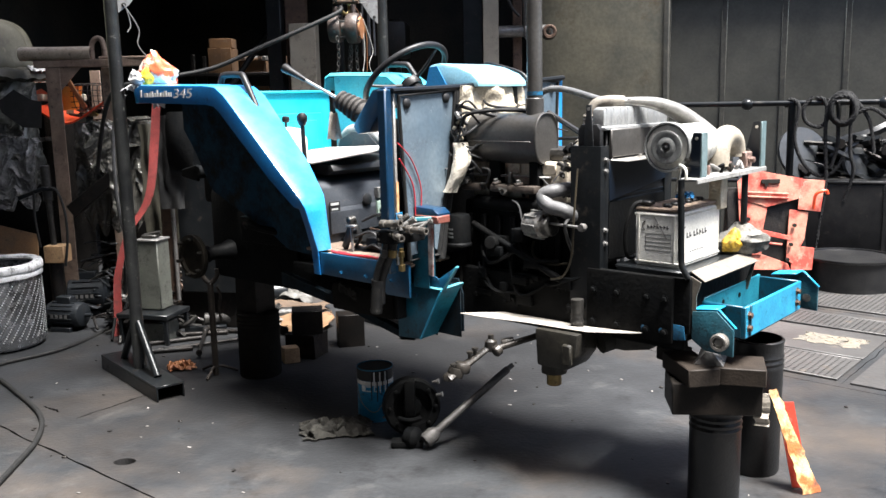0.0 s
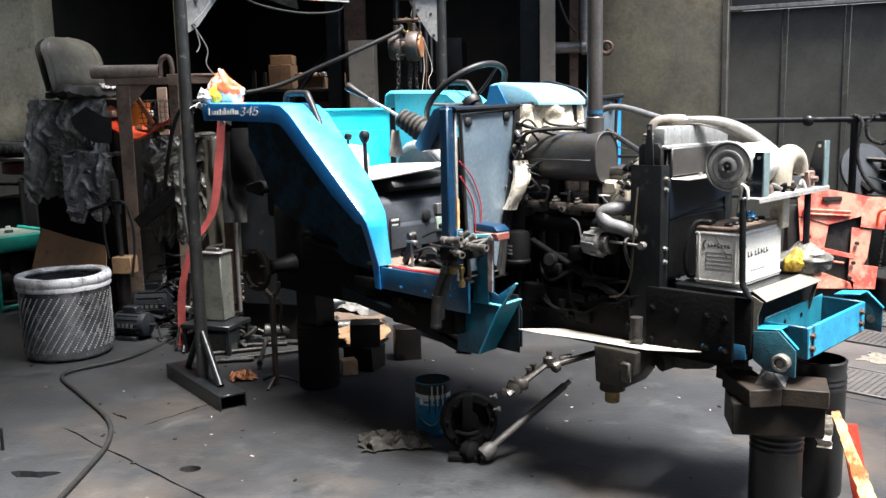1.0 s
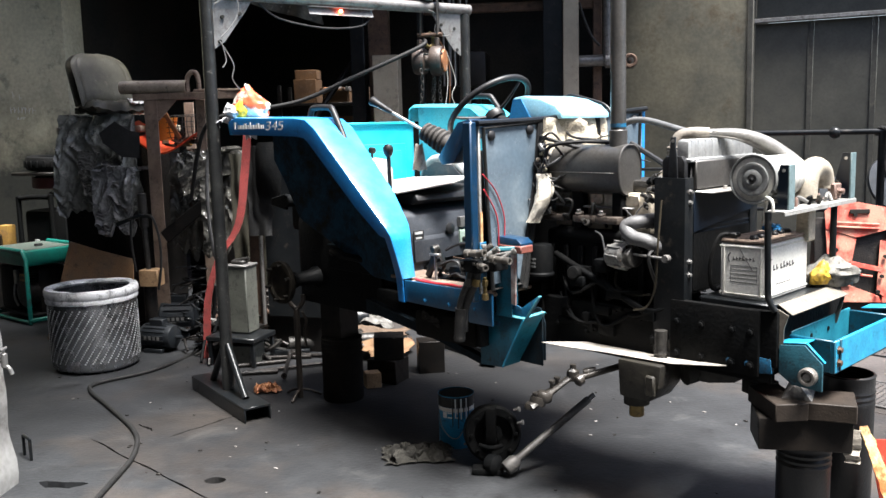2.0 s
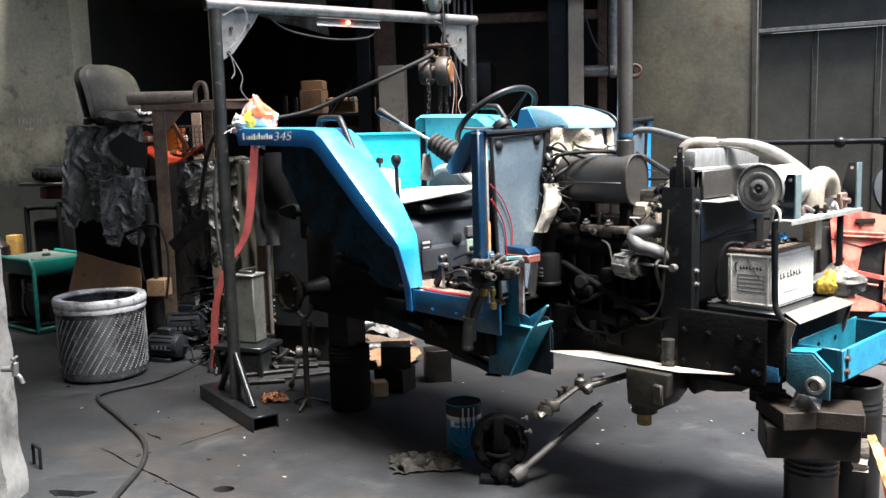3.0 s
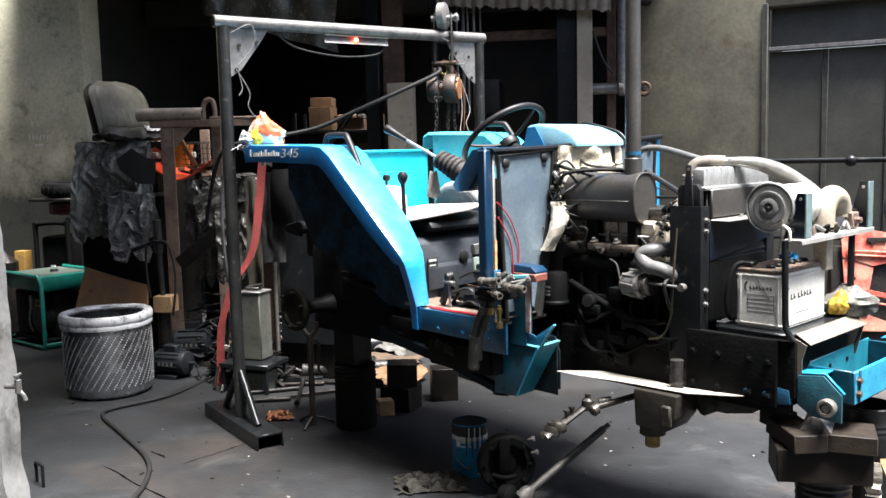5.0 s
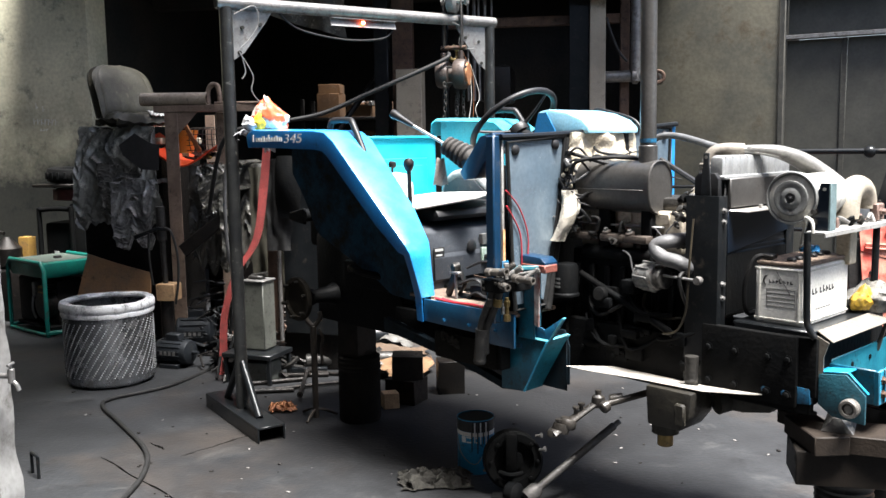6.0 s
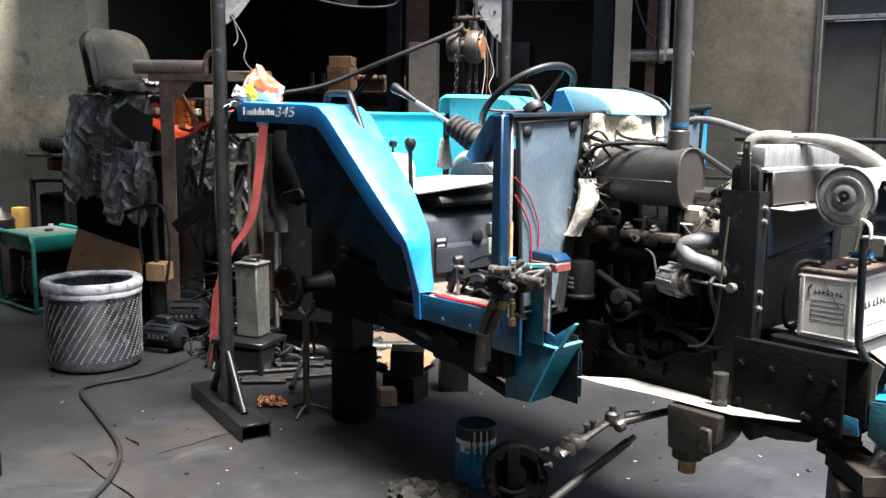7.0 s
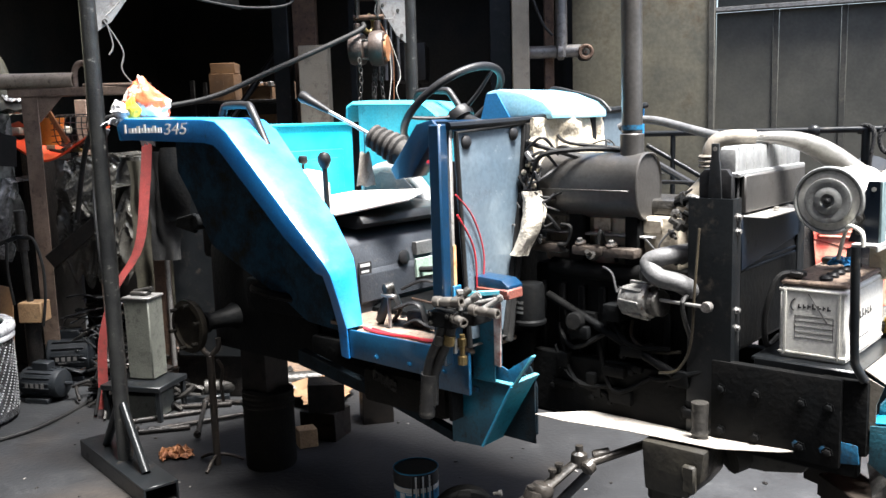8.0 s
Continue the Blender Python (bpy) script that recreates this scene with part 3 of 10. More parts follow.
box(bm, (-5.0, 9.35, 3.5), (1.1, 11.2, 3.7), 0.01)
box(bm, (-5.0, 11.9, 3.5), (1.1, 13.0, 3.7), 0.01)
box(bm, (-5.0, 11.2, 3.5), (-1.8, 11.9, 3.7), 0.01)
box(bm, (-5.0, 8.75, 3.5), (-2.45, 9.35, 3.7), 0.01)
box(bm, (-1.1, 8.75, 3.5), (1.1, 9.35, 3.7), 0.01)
single("ceiling", bm, UNLIT_BLACK, "unseen near-black roof added to darken the rear hall", "ceiling", kind="structure")
# unseen enclosing walls, added to cut down the sky light
bm = bmn()
box(bm, (-9, -6, -0.05), (-8.7, 8.0, 5.6), 0.01)
box(bm, (-8.7, -6, -0.05), (9, -5.7, 5.6), 0.01)
box(bm, (8.7, -5.7, -0.05), (9, 8.0, 2.2), 0.01)
single("wall_south", bm, WALL, "unseen plain grey walls added to limit sky light", "wall", kind="structure")
# unseen roof sheets, added and sized only to block sun and sky
bm = bmn()
box(bm, (-4.9, -5.7, 4.6), (-1.25, 5.75, 4.8), 0.01)
box(bm, (-8.7, -5.7, 4.6), (-4.9, 6.0, 4.8), 0.01)
box(bm, (-1.25, -5.7, 4.6), (8.7, 0.2, 4.8), 0.01)
single("roof", bm, DOOR, "unseen roof sheets added to hold back daylight", "roof", kind="structure")


def near_wall():
    bm = bmn()
    def fn(a, b):
        z = b * 3.2
        x = -4.37 + a * 2.09 - 0.037 * z
        rough = 0.012 * noise.noise(Vector((x * 9, z * 6, 2))) * (1 if a > 0.93 else 0.3)
        return Vector((x + (rough * 1.5 if a > 0.98 else 0), 2.97 + rough, z))
    sheet(bm, fn, 40, 60, 0.17)
    w = single("wall_end", bm, CONCRETE, "chipped concrete wall end with worn plaster", "wall", kind="structure")
    tap = thing("wall_tap", "small grey metal tap on the concrete wall end", "tap", (-2.225, 3.0, 0.60))
    b = bmn()
    rod(b, (-0.03, 0, 0), (0.035, 0, 0), 0.012, 10, 0.002)
    rod(b, (0.03, 0, -0.03), (0.03, 0, 0.03), 0.014, 10, 0.003)
    part("body", b, STEEL, tap)
    b = bmn()
    tube(b, [(0.03, 0, -0.02), (0.05, 0, -0.035), (0.06, 0, -0.06)], 0.009, 8)
    part("spout", b, STEEL, tap)
    b = bmn()
    rod(b, (0.03, -0.02, 0.045), (0.03, 0.02, 0.05), 0.007, 8, 0.002)
    rod(b, (0.03, 0, 0.03), (0.03, 0, 0.05), 0.005, 8)
    part("handle", b, STEEL, tap)
    b = bmn()
    tube(b, [(-2.46, 3.47, -0.02), (-2.46, 3.47, 0.08), (-2.455, 3.465, 0.10), (-2.39, 3.41, 0.10), (-2.385, 3.405, 0.08), (-2.385, 3.405, -0.02)], 0.008, 8, 3)
    single("lifting_loop", b, DARK_STEEL, "bent steel bar loop set in the floor", "lifting loop")


near_wall()


TIN = material("rusty_tin_sheet", (0.20, 0.165, 0.125), (0.12, 0.09, 0.065), 0.65, 0.2, 6, (0.36, 0.33, 0.29), 0.3, 0.3)


def columns():
    def col(x0, x1, y, w, mat, label, top=3.5, z0=0.0, shape="box"):
        bm = bmn()
        if shape == "i":
            t = 0.014
            box(bm, (x0, y, z0), (x1, y + t, top), 0.002)
            box(bm, (x0, y + w - t, z0), (x1, y + w, top), 0.002)
            box(bm, ((x0 + x1) / 2 - 0.006, y + t, z0), ((x0 + x1) / 2 + 0.006, y + w - t, top), 0.001)
        else:
            box(bm, (x0, y, z0), (x1, y + w, top), 0.006)
        return single("column", bm, mat, label, "column", kind="structure")
    col(-1.90, -1.76, 8.3, 0.16, DARK_STEEL, "dark steel column of the rear hall")
    col(-1.74, -1.54, 8.4, 0.12, RUST, "ochre-brown timber post beside the steel column", z0=0.0)
    col(-1.645, -1.40, 8.1, 0.2, COLUMN, "short grey machine post", 2.2)
    col(-0.025, 0.15, 8.3, 0.2, DARK_STEEL, "black steel column", shape="i")
    col(0.16, 0.305, 8.25, 0.15, COLUMN, "grimy grey square column")
    col(0.445, 0.53, 8.45, 0.08, RUST, "rust-streaked steel upright")
    col(-1.25, -1.19, 8.4, 0.08, DARK_STEEL, "slim dark post by the hoist")
    bm = bmn()
    box(bm, (-1.2, 8.46, 2.60), (0.5, 8.54, 2.69), 0.006)
    single("beam", bm, RUST, "grimy steel cross beam between the columns", "beam", kind="structure")
    bm = bmn()
    box(bm, (-4.4, 8.8, 2.95), (0.9, 9.0, 3.2), 0.006)
    single("beam", bm, UNLIT_BLACK, "roof beam painted near-black for the dark rear hall", "beam", kind="structure")
    bm = bmn()
    tube(bm, [(-0.75, 8.22, 2.97), (-0.2, 8.2, 2.93), (0.25, 8.18, 2.87), (0.42, 8.18, 2.84)], 0.05, 12, 4)
    single("pipe", bm, PIPE, "thick dusty pipe along the beam", "pipe", kind="structure")
    bm = bmn()
    rod(bm, (0.585, 8.35, 2.05), (0.585, 8.35, 3.5), 0.05, 14)
    tube(bm, [(0.20, 8.42, 2.10), (0.45, 8.40, 2.10), (0.58, 8.37, 2.10), (0.75, 8.34, 2.10)], 0.055, 12, 4)
    lathe(bm, [(0.06, 0), (0.075, 0.01), (0.075, 0.05), (0.06, 0.06)], (0.55, 8.37, 2.10), (1, -0.1, 0), 14)
    single("pipe", bm, PIPE, "grey service pipe with an elbow on the column", "pipe", kind="structure")
    # folded sheet-metal awning with a ragged lower edge
    b = bmn()
    def awn(a, c):
        x = -1.15 + 1.62 * a
        edge = 0.035 * noise.noise(Vector((x * 14, 3, 0))) + 0.02 * noise.noise(Vector((x * 37, 5, 0)))
        return Vector((x, 8.16 - 0.05 * c + 0.012 * math.sin(x * 60), 2.93 - 0.115 * a + (0.30 - 0.33 * c) + edge * c))
    sheet(b, awn, 120, 6, 0.004)
    single("awning", b, TIN, "bent rusty tin awning with a ragged edge", "awning", kind="structure")
    for k in range(5):
        b = bmn()
        x = -0.98 + 0.055 * k
        tube(b, [(x, 8.3, 1.9), (x + 0.008 * math.sin(k * 2.0), 8.3, 2.6), (x - 0.006, 8.3, 3.5)], 0.016 if k % 2 else 0.010, 8, 4)
        single("conduit", b, (PIPE, GREY_HOSE, STEEL)[k % 3], "grey vertical conduit on the rear wall frame", "conduit", kind="structure")
    b = bmn()
    tube(b, [(0.31, 8.2, 2.62), (0.36, 8.18, 2.45), (0.43, 8.2, 2.30), (0.50, 8.2, 2.22)], 0.012, 8, 5)
    single("cable", b, RUBBER, "black cable slung between the columns", "cable", kind="structure")
    valve = thing("valve", "rusty pipe valve with a round wheel", "valve", (0.78, 8.33, 2.08))
    b = bmn()
    lathe(b, [(0.03, -0.07), (0.06, -0.05), (0.06, 0.05), (0.03, 0.07)], (0, 0, 0), (0, 0, 1), 12)
    part("body", b, IRON, valve)
    b = bmn()
    tube(b, [(0.05 * math.cos(a), -0.09, 0.05 * math.sin(a)) for a in (math.pi * k / 5 for k in range(10))], 0.017, 6, 3, True)
    rod(b, (0, 0, 0), (0, -0.09, 0), 0.012)
    part("wheel", b, RUST, valve)


columns()


# ---- the tractor ----
TAG = material("dusty_paper_tag", (0.62, 0.56, 0.47), (0.46, 0.41, 0.35), 0.85, 0, 12, (0.14, 0.12, 0.10), 0.4, 0.3)
tractor = thing("tractor", "stripped blue compact farm tractor without wheels, jacked up on blocks", "tractor", TO, TURN)


def fender(s, dz, mat, name, lip_mat, du=0.0):
    """One rear mudguard: a flat top, a long slope down to the footplate, a lip outside and a wall inside."""
    top = [(-2.50, 1.572), (-2.44, 1.592), (-1.90, 1.578), (-1.81, 1.569), (-1.74, 1.527), (-1.40, 1.224), (-1.262, 1.088), (-1.236, 1.046), (-1.230, 0.96), (-1.226, 0.848), (-1.224, 0.742)]
    if du:
        top[0], top[1] = (-2.31, 1.572), (-2.27, 1.59)
    # how far out the inner edge and the crease lie, and how wide the lip is, along the slope
    width = [0.37, 0.37, 0.37, 0.365, 0.36, 0.40, 0.44, 0.455, 0.452, 0.44, 0.44]
    crease = [0.60, 0.60, 0.60, 0.60, 0.60, 0.60, 0.588, 0.58, 0.556, 0.524, 0.519]
    lip = [0.075, 0.09, 0.09, 0.095, 0.095, 0.088, 0.068, 0.052, 0.052, 0.056, 0.052]
    n = len(top)
    top = [(u + du, z) for u, z in top]
    rows = []
    for i, (u, z) in enumerate(top):
        a, b = top[max(i - 1, 0)], top[min(i + 1, n - 1)]
        d = Vector((b[0] - a[0], 0, b[1] - a[1])).normalized()
        nrm = Vector((-d.z, 0, d.x))
        p = Vector((u, 0, z + dz))
        o = Vector((0, s, 0))
        # from the lower lip, round the crease, across the top, to the inner edge
        y = crease[i]
        rows.append([p + o * (y - 0.008) - nrm * lip[i], p + o * (y + 0.003) - nrm * 0.010, p + o * (y + 0.001) - nrm * 0.003, p + o * (y - 0.006), p + o * (0.5 * y + 0.5 * width[i]) + nrm * 0.004, p + o * (width[i] + 0.012), p + o * width[i] - nrm * 0.012])
    def lerp(a, b, t):
        return [x.lerp(y, t) for x, y in zip(a, b)]
    grid = []
    for a, b in zip(rows, rows[1:]):
        for k in range(3):
            grid.append(lerp(a, b, k / 3))
    grid.append(rows[-1])
    nu = len(grid) - 1
    bm = bmn()
    # the top ends on the footplate, the lip runs on down beside the skirt
    nt = nu - 3
    sheet(bm, lambda a, b: grid[round(a * nt)][2 + round(b * 4)], nt, 4, 0.006)
    # the rounded rear end
    tip = [(0.592, 1.50), (0.60, 1.555), (0.586, 1.572), (0.38, 1.572), (0.37, 1.50)]
    b = bmn()
    prism(b, [(s * y, z + dz) for y, z in tip], "x", top[0][0] - 0.012, top[0][0] + 0.002, 0.005)
    join(bm, b)
    f = part(name, bm, mat, tractor, "blue sheet-steel mudguard with the light on it painted in")
    b = bmn()
    sheet(b, lambda a, c: grid[round(a * nu)][round(c * 2)] + Vector((0, s * 0.001, 0)), nu, 2, 0.006)
    part("outer_lip", b, lip_mat, f, "folded lip, deeper blue where it turns from the light")
    # wall behind the wheel
    w = bmn()
    low = [(u + du, z) for u, z in ((-2.42, 1.36), (-2.33, 1.25), (-2.2, 1.05), (-1.95, 0.95), (-1.6, 0.80), (-1.2, 0.79))]
    def at(table, u):
        for (a, p), (c, q) in zip(table, table[1:]):
            if u <= c:
                return p + (q - p) * (u - a) / (c - a)
        return table[-1][1]
    wide = [(t[0], x) for t, x in zip(top, width)]
    def wall(a, c):
        u = top[0][0] + 0.08 + (top[-1][0] - 0.022 - top[0][0] - 0.08) * a
        zt, zb = at(top, u) - 0.014, at(low, u)
        return Vector((u, s * (at(wide, u) + 0.006), dz + zt + (min(zb, zt - 0.01) - zt) * c))
    sheet(w, wall, 44, 8, 0.005)
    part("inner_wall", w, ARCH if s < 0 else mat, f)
    h = bmn()
    c = [(-1.985, s * 0.44, 1.575 + dz), (-1.975, s * 0.44, 1.608 + dz), (-1.95, s * 0.44, 1.626 + dz), (-1.825, s * 0.445, 1.624 + dz), (-1.785, s * 0.45, 1.606 + dz), (-1.69, s * 0.46, 1.470 + dz)]
    du += 0.06 if du else 0.0
    tube(h, [(x + du, y, z) for x, y, z in c], 0.0155, 10, 3)
    box(h, (-2.0 + du, s * 0.44 - 0.018, 1.570 + dz), (-1.945 + du, s * 0.44 + 0.018, 1.585 + dz), 0.004)
    part("grab_handle", h, BLACK, f, "black plastic grab handle")
    return f


right = fender(-1, 0.0, GLARE_BLUE, "mudguard", LIP_BLUE)
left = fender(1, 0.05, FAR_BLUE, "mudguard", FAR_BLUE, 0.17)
b = bmn()
for k, (a, w, h) in enumerate(((-2.44, 0.012, 0.036), (-2.405, 0.03, 0.020), (-2.37, 0.018, 0.02), (-2.345, 0.02, 0.028), (-2.318, 0.018, 0.02), (-2.292, 0.012, 0.034), (-2.272, 0.018, 0.02), (-2.248, 0.018, 0.02), (-2.225, 0.02, 0.028), (-2.20, 0.018, 0.02), (-2.175, 0.012, 0.02))):
    box(b, (a, -0.6062, 1.53), (a + w, -0.6022, 1.53 + h), 0)
part("nameplate", b, WHITE, right, "worn white transfer lettering bars")
font = bpy.data.curves.new("digits", "FONT")
font.body, font.size, font.extrude, font.shear = "345", 0.062, 0.0006, 0.15
tmp_ob = bpy.data.objects.new("digits", font)
dg = bpy.data.meshes.new_from_object(tmp_ob)
bpy.data.objects.remove(tmp_ob)
dg.transform(Matrix.Translation((-2.15, -0.6055, 1.522)) @ Matrix.Rotation(radians(90), 4, "X") @ Matrix.Diagonal((1.75, 1.0, 1.0, 1.0)))
dg.materials.append(WHITE)
new("model_number", dg).parent = right

# rear cross panel behind the driver's place, with a pressed rectangle
b = bmn()
box(b, (-2.12, -0.372, 1.06), (-2.105, 0.372, 1.54), 0.004)
box(b, (-2.14, -0.372, 1.535), (-2.09, 0.372, 1.55), 0.005)
rp = part("rear_panel", b, CYAN, tractor, "bright blue rear cab panel")
b = bmn()
box(b, (-2.106, -0.30, 1.08), (-2.096, 0.30, 1.43), 0.006)
pr1 = part("pressing", b, CYAN, rp)
b = bmn()
box(b, (-2.098, -0.26, 1.12), (-2.092, 0.26, 1.39), 0.004)
part("inner_pressing", b, CYAN, pr1)

# footplate and its skirts
b = bmn()
box(b, (-1.225, -0.50, 0.822), (-0.72, 0.50, 0.836), 0.004)
box(b, (-1.42, -0.43, 0.822), (-1.225, 0.43, 0.836), 0.002)
part("footplate", b, DUSTY, tractor, "dusty brown steel footplate")
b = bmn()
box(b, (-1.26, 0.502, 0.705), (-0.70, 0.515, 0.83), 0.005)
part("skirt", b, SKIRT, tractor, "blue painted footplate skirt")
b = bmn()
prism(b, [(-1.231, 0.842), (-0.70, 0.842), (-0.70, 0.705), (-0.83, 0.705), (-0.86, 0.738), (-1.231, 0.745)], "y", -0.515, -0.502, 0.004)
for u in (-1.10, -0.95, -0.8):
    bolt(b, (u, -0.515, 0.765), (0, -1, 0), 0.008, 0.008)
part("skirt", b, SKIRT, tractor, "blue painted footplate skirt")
b = bmn()
tube(b, [(-1.20, -0.47, 0.843), (-1.1, -0.49, 0.843), (-0.98, -0.475, 0.843), (-0.86, -0.49, 0.85), (-0.78, -0.48, 0.9)], 0.006, 8, 6)
tube(b, [(-1.18, -0.45, 0.841), (-1.05, -0.47, 0.841), (-0.9, -0.46, 0.842), (-0.8, -0.47, 0.87)], 0.004, 8, 6)
part("red_cable", b, COPPER, tractor, "red battery cable on the footplate")
# one slim lever and a tangle of black strap and linkage on the footplate
b = bmn()
rod(b, (-1.142, -0.40, 0.836), (-1.146, -0.40, 0.955), 0.006, 10)
box(b, (-1.175, -0.412, 0.945), (-1.115, -0.388, 0.957), 0.003)
part("pedal_rod", b, STEEL, tractor, "slim grey pedal rod")
for k, path in enumerate((
        [(-1.15, -0.39, 0.985), (-1.172, -0.385, 0.93), (-1.20, -0.38, 0.875), (-1.225, -0.37, 0.842)],
        [(-1.16, -0.37, 0.975), (-1.13, -0.36, 0.90), (-1.17, -0.35, 0.85), (-1.10, -0.34, 0.845)],
        [(-1.14, -0.38, 0.90), (-1.08, -0.36, 0.925), (-1.04, -0.35, 0.915), (-1.02, -0.35, 0.86)],
        [(-1.10, -0.37, 0.85), (-1.05, -0.36, 0.87), (-1.0, -0.36, 0.855), (-0.92, -0.37, 0.85)])):
    b = bmn()
    tube(b, path, 0.020 - 0.002 * k, 8, 6, False, 0.4)
    part("strap", b, BLACK, tractor, "tangled black rubber strap")
b = bmn()
box(b, (-1.12, -0.345, 0.837), (-1.0, -0.30, 0.895), 0.014)
part("pedal_pad", b, BLACK, tractor, "black ribbed pedal pad")
b = bmn()
lathe(b, [(0.012, -0.02), (0.02, -0.014), (0.02, 0.014), (0.012, 0.02)], (-1.155, -0.39, 0.975), (0.3, 1, 0.2), 12)
part("pedal_pivot", b, IRON, tractor)
b = bmn()
tube(b, [(-1.14, -0.34, 0.965), (-1.08, -0.30, 0.995), (-1.02, -0.27, 0.985), (-0.97, -0.25, 0.955)], 0.012, 8, 5, False, 0.5)
part("linkage_rod", b, BLACK, tractor, "black curved linkage")
b = bmn()
rod(b, (-1.10, -0.33, 0.935), (-0.90, -0.36, 0.93), 0.0045, 8)
part("linkage_rod", b, RUST, tractor, "thin rusty linkage rod")
b = bmn()
tube(b, [(-1.39, 0.16, 0.93), (-1.25, 0.05, 0.91), (-1.12, -0.05, 0.93), (-0.98, 0.0, 0.95), (-0.86, 0.1, 0.92)], 0.016, 8, 5)
part("loose_hose", b, RUBBER, tractor)

# console under the seat
b = bmn()
prism(b, [(-1.95, 0.83), (-1.40, 0.83), (-1.40, 1.00), (-1.43, 1.10), (-1.50, 1.14), (-1.95, 1.18)], "y", -0.355, 0.355, 0.012)
prism(b, [(-1.40, 0.87), (-1.385, 0.88), (-1.39, 0.98), (-1.40, 1.0)], "y", -0.30, 0.30, 0.003)
con = part("seat_console", b, CONSOLE, tractor, "charcoal plastic seat console with stickers")
b = bmn()
box(b, (-1.398, -0.30, 0.92), (-1.392, -0.235, 1.03), 0.001)
part("sticker", b, INK, con)
for y0, z0, h, w in ((-0.295, 1.012, 0.012, 0.05), (-0.29, 0.99, 0.008, 0.04), (-0.29, 0.965, 0.008, 0.04), (-0.29, 0.945, 0.006, 0.04), (-0.29, 0.93, 0.006, 0.03)):
    b = bmn()
    box(b, (-1.3925, y0, z0), (-1.391, y0 + w, z0 + h), 0)
    part("print_bar", b, WHITE, con)
b = bmn()
box(b, (-1.39, 0.0, 0.93), (-1.379, 0.12, 1.005), 0.001)
part("sticker", b, LABEL_GREEN, con, "pale green warning sticker")
b = bmn()
box(b, (-1.41, 0.01, 1.02), (-1.384, 0.11, 1.07), 0.001)
part("sticker", b, STEEL, con)
b = bmn()
lathe(b, [(0.028, 0), (0.030, 0.006), (0.02, 0.012), (0.0, 0.012)], (-1.392, -0.06, 1.02), (1, 0, 0.1), 16)
part("knob", b, BLACK, con)
b = bmn()
tube(b, [(-1.39, 0.02, 0.96), (-1.32, 0.05, 0.965), (-1.27, 0.14, 0.99), (-1.26, 0.2, 1.0)], 0.012, 8, 5)
part("pedal", b, BLACK, con)

# seat pan with a grey board on it
b = bmn()
prism(b, [(-1.93, 1.18), (-1.45, 1.145), (-1.40, 1.17), (-1.42, 1.20), (-1.93, 1.23)], "y", -0.26, 0.30, 0.012)
part("seat_pan", b, BLACK, tractor, "black ribbed seat pan")
b = bmn()
slab(b, [(-1.46, -0.345, 1.205), (-1.33, -0.09, 1.245), (-1.52, 0.24, 1.25), (-1.90, 0.18, 1.235), (-1.88, -0.30, 1.215)], 0.012)
part("seat_board", b, BOARD, tractor, "loose pale grey board on the seat")
b = bmn()
tube(b, [(-2.02, 0.335, 1.10), (-1.95, 0.335, 1.29), (-1.86, 0.335, 1.335), (-1.74, 0.335, 1.325), (-1.63, 0.335, 1.24), (-1.56, 0.335, 1.10)], 0.032, 10, 5)
ctop = b
b = bmn()
prism(b, [(-2.03, 1.0), (-1.96, 1.28), (-1.86, 1.325), (-1.74, 1.315), (-1.63, 1.23), (-1.54, 1.0)], "y", 0.30, 0.366, 0.004)
sc = part("side_console", b, CONSOLE, tractor, "charcoal side console")
part("dusty_top", ctop, SHELF_DUST, sc, "pale dusty rounded console top")
b = bmn()
prism(b, [(-1.76, 1.17), (-1.57, 1.17), (-1.57, 1.315), (-1.60, 1.365), (-1.70, 1.375), (-1.76, 1.33)], "y", -0.352, -0.262, 0.010)
part("lever_box", b, CASE, tractor, "off-white plastic lever box")
for u, v, h in ((-1.69, -0.30, 0.10),):
    b = bmn()
    rod(b, (u, v, 1.295), (u + 0.01, v, 1.30 + h), 0.006)
    lathe(b, [(0.0, -0.014), (0.016, -0.012), (0.02, 0), (0.016, 0.014), (0, 0.016)], (u + 0.01, v, 1.31 + h), (0.2, 0, 1), 12)
    part("small_lever", b, BLACK, tractor)
b = bmn()
tube(b, [(-1.47, -0.36, 1.12), (-1.475, -0.368, 1.26), (-1.478, -0.37, 1.39)], 0.010, 10, 5)
lathe(b, [(0.010, 0), (0.017, 0.008), (0.025, 0.028), (0.025, 0.044), (0.015, 0.058), (0, 0.062)], (-1.478, -0.37, 1.383), (0.0, 0, 1), 16)
part("gear_lever", b, BLACK, tractor, "tall black gear lever")

# gear shift on the column: blue bracket, rubber boot and lever with a tag
b = bmn()
prism(b, [(-1.145, 1.385), (-1.02, 1.535), (-0.95, 1.55), (-0.92, 1.52), (-1.045, 1.36), (-1.12, 1.35)], "y", -0.37, -0.29, 0.008)
box(b, (-0.97, -0.36, 1.50), (-0.74, -0.31, 1.545), 0.004)
part("shift_bracket", b, POST, tractor, "blue steel shift bracket")
b = bmn()
ax = Vector((-0.34, -0.08, 0.175)).normalized()
o = Vector((-1.145, -0.318, 1.445))
prof = []
for k in range(5):
    r = 0.055 - 0.003 * k
    prof += [(r * 0.80, 0.026 * k), (r, 0.026 * k + 0.006), (r * 1.02, 0.026 * k + 0.015), (r * 0.78, 0.026 * k + 0.022)]
lathe(b, [(0.04, -0.03)] + prof + [(0.016, 0.135), (0.0, 0.136)], o, ax, 20)
part("boot", b, BOOT, tractor, "dusty ribbed rubber boot")
b = bmn()
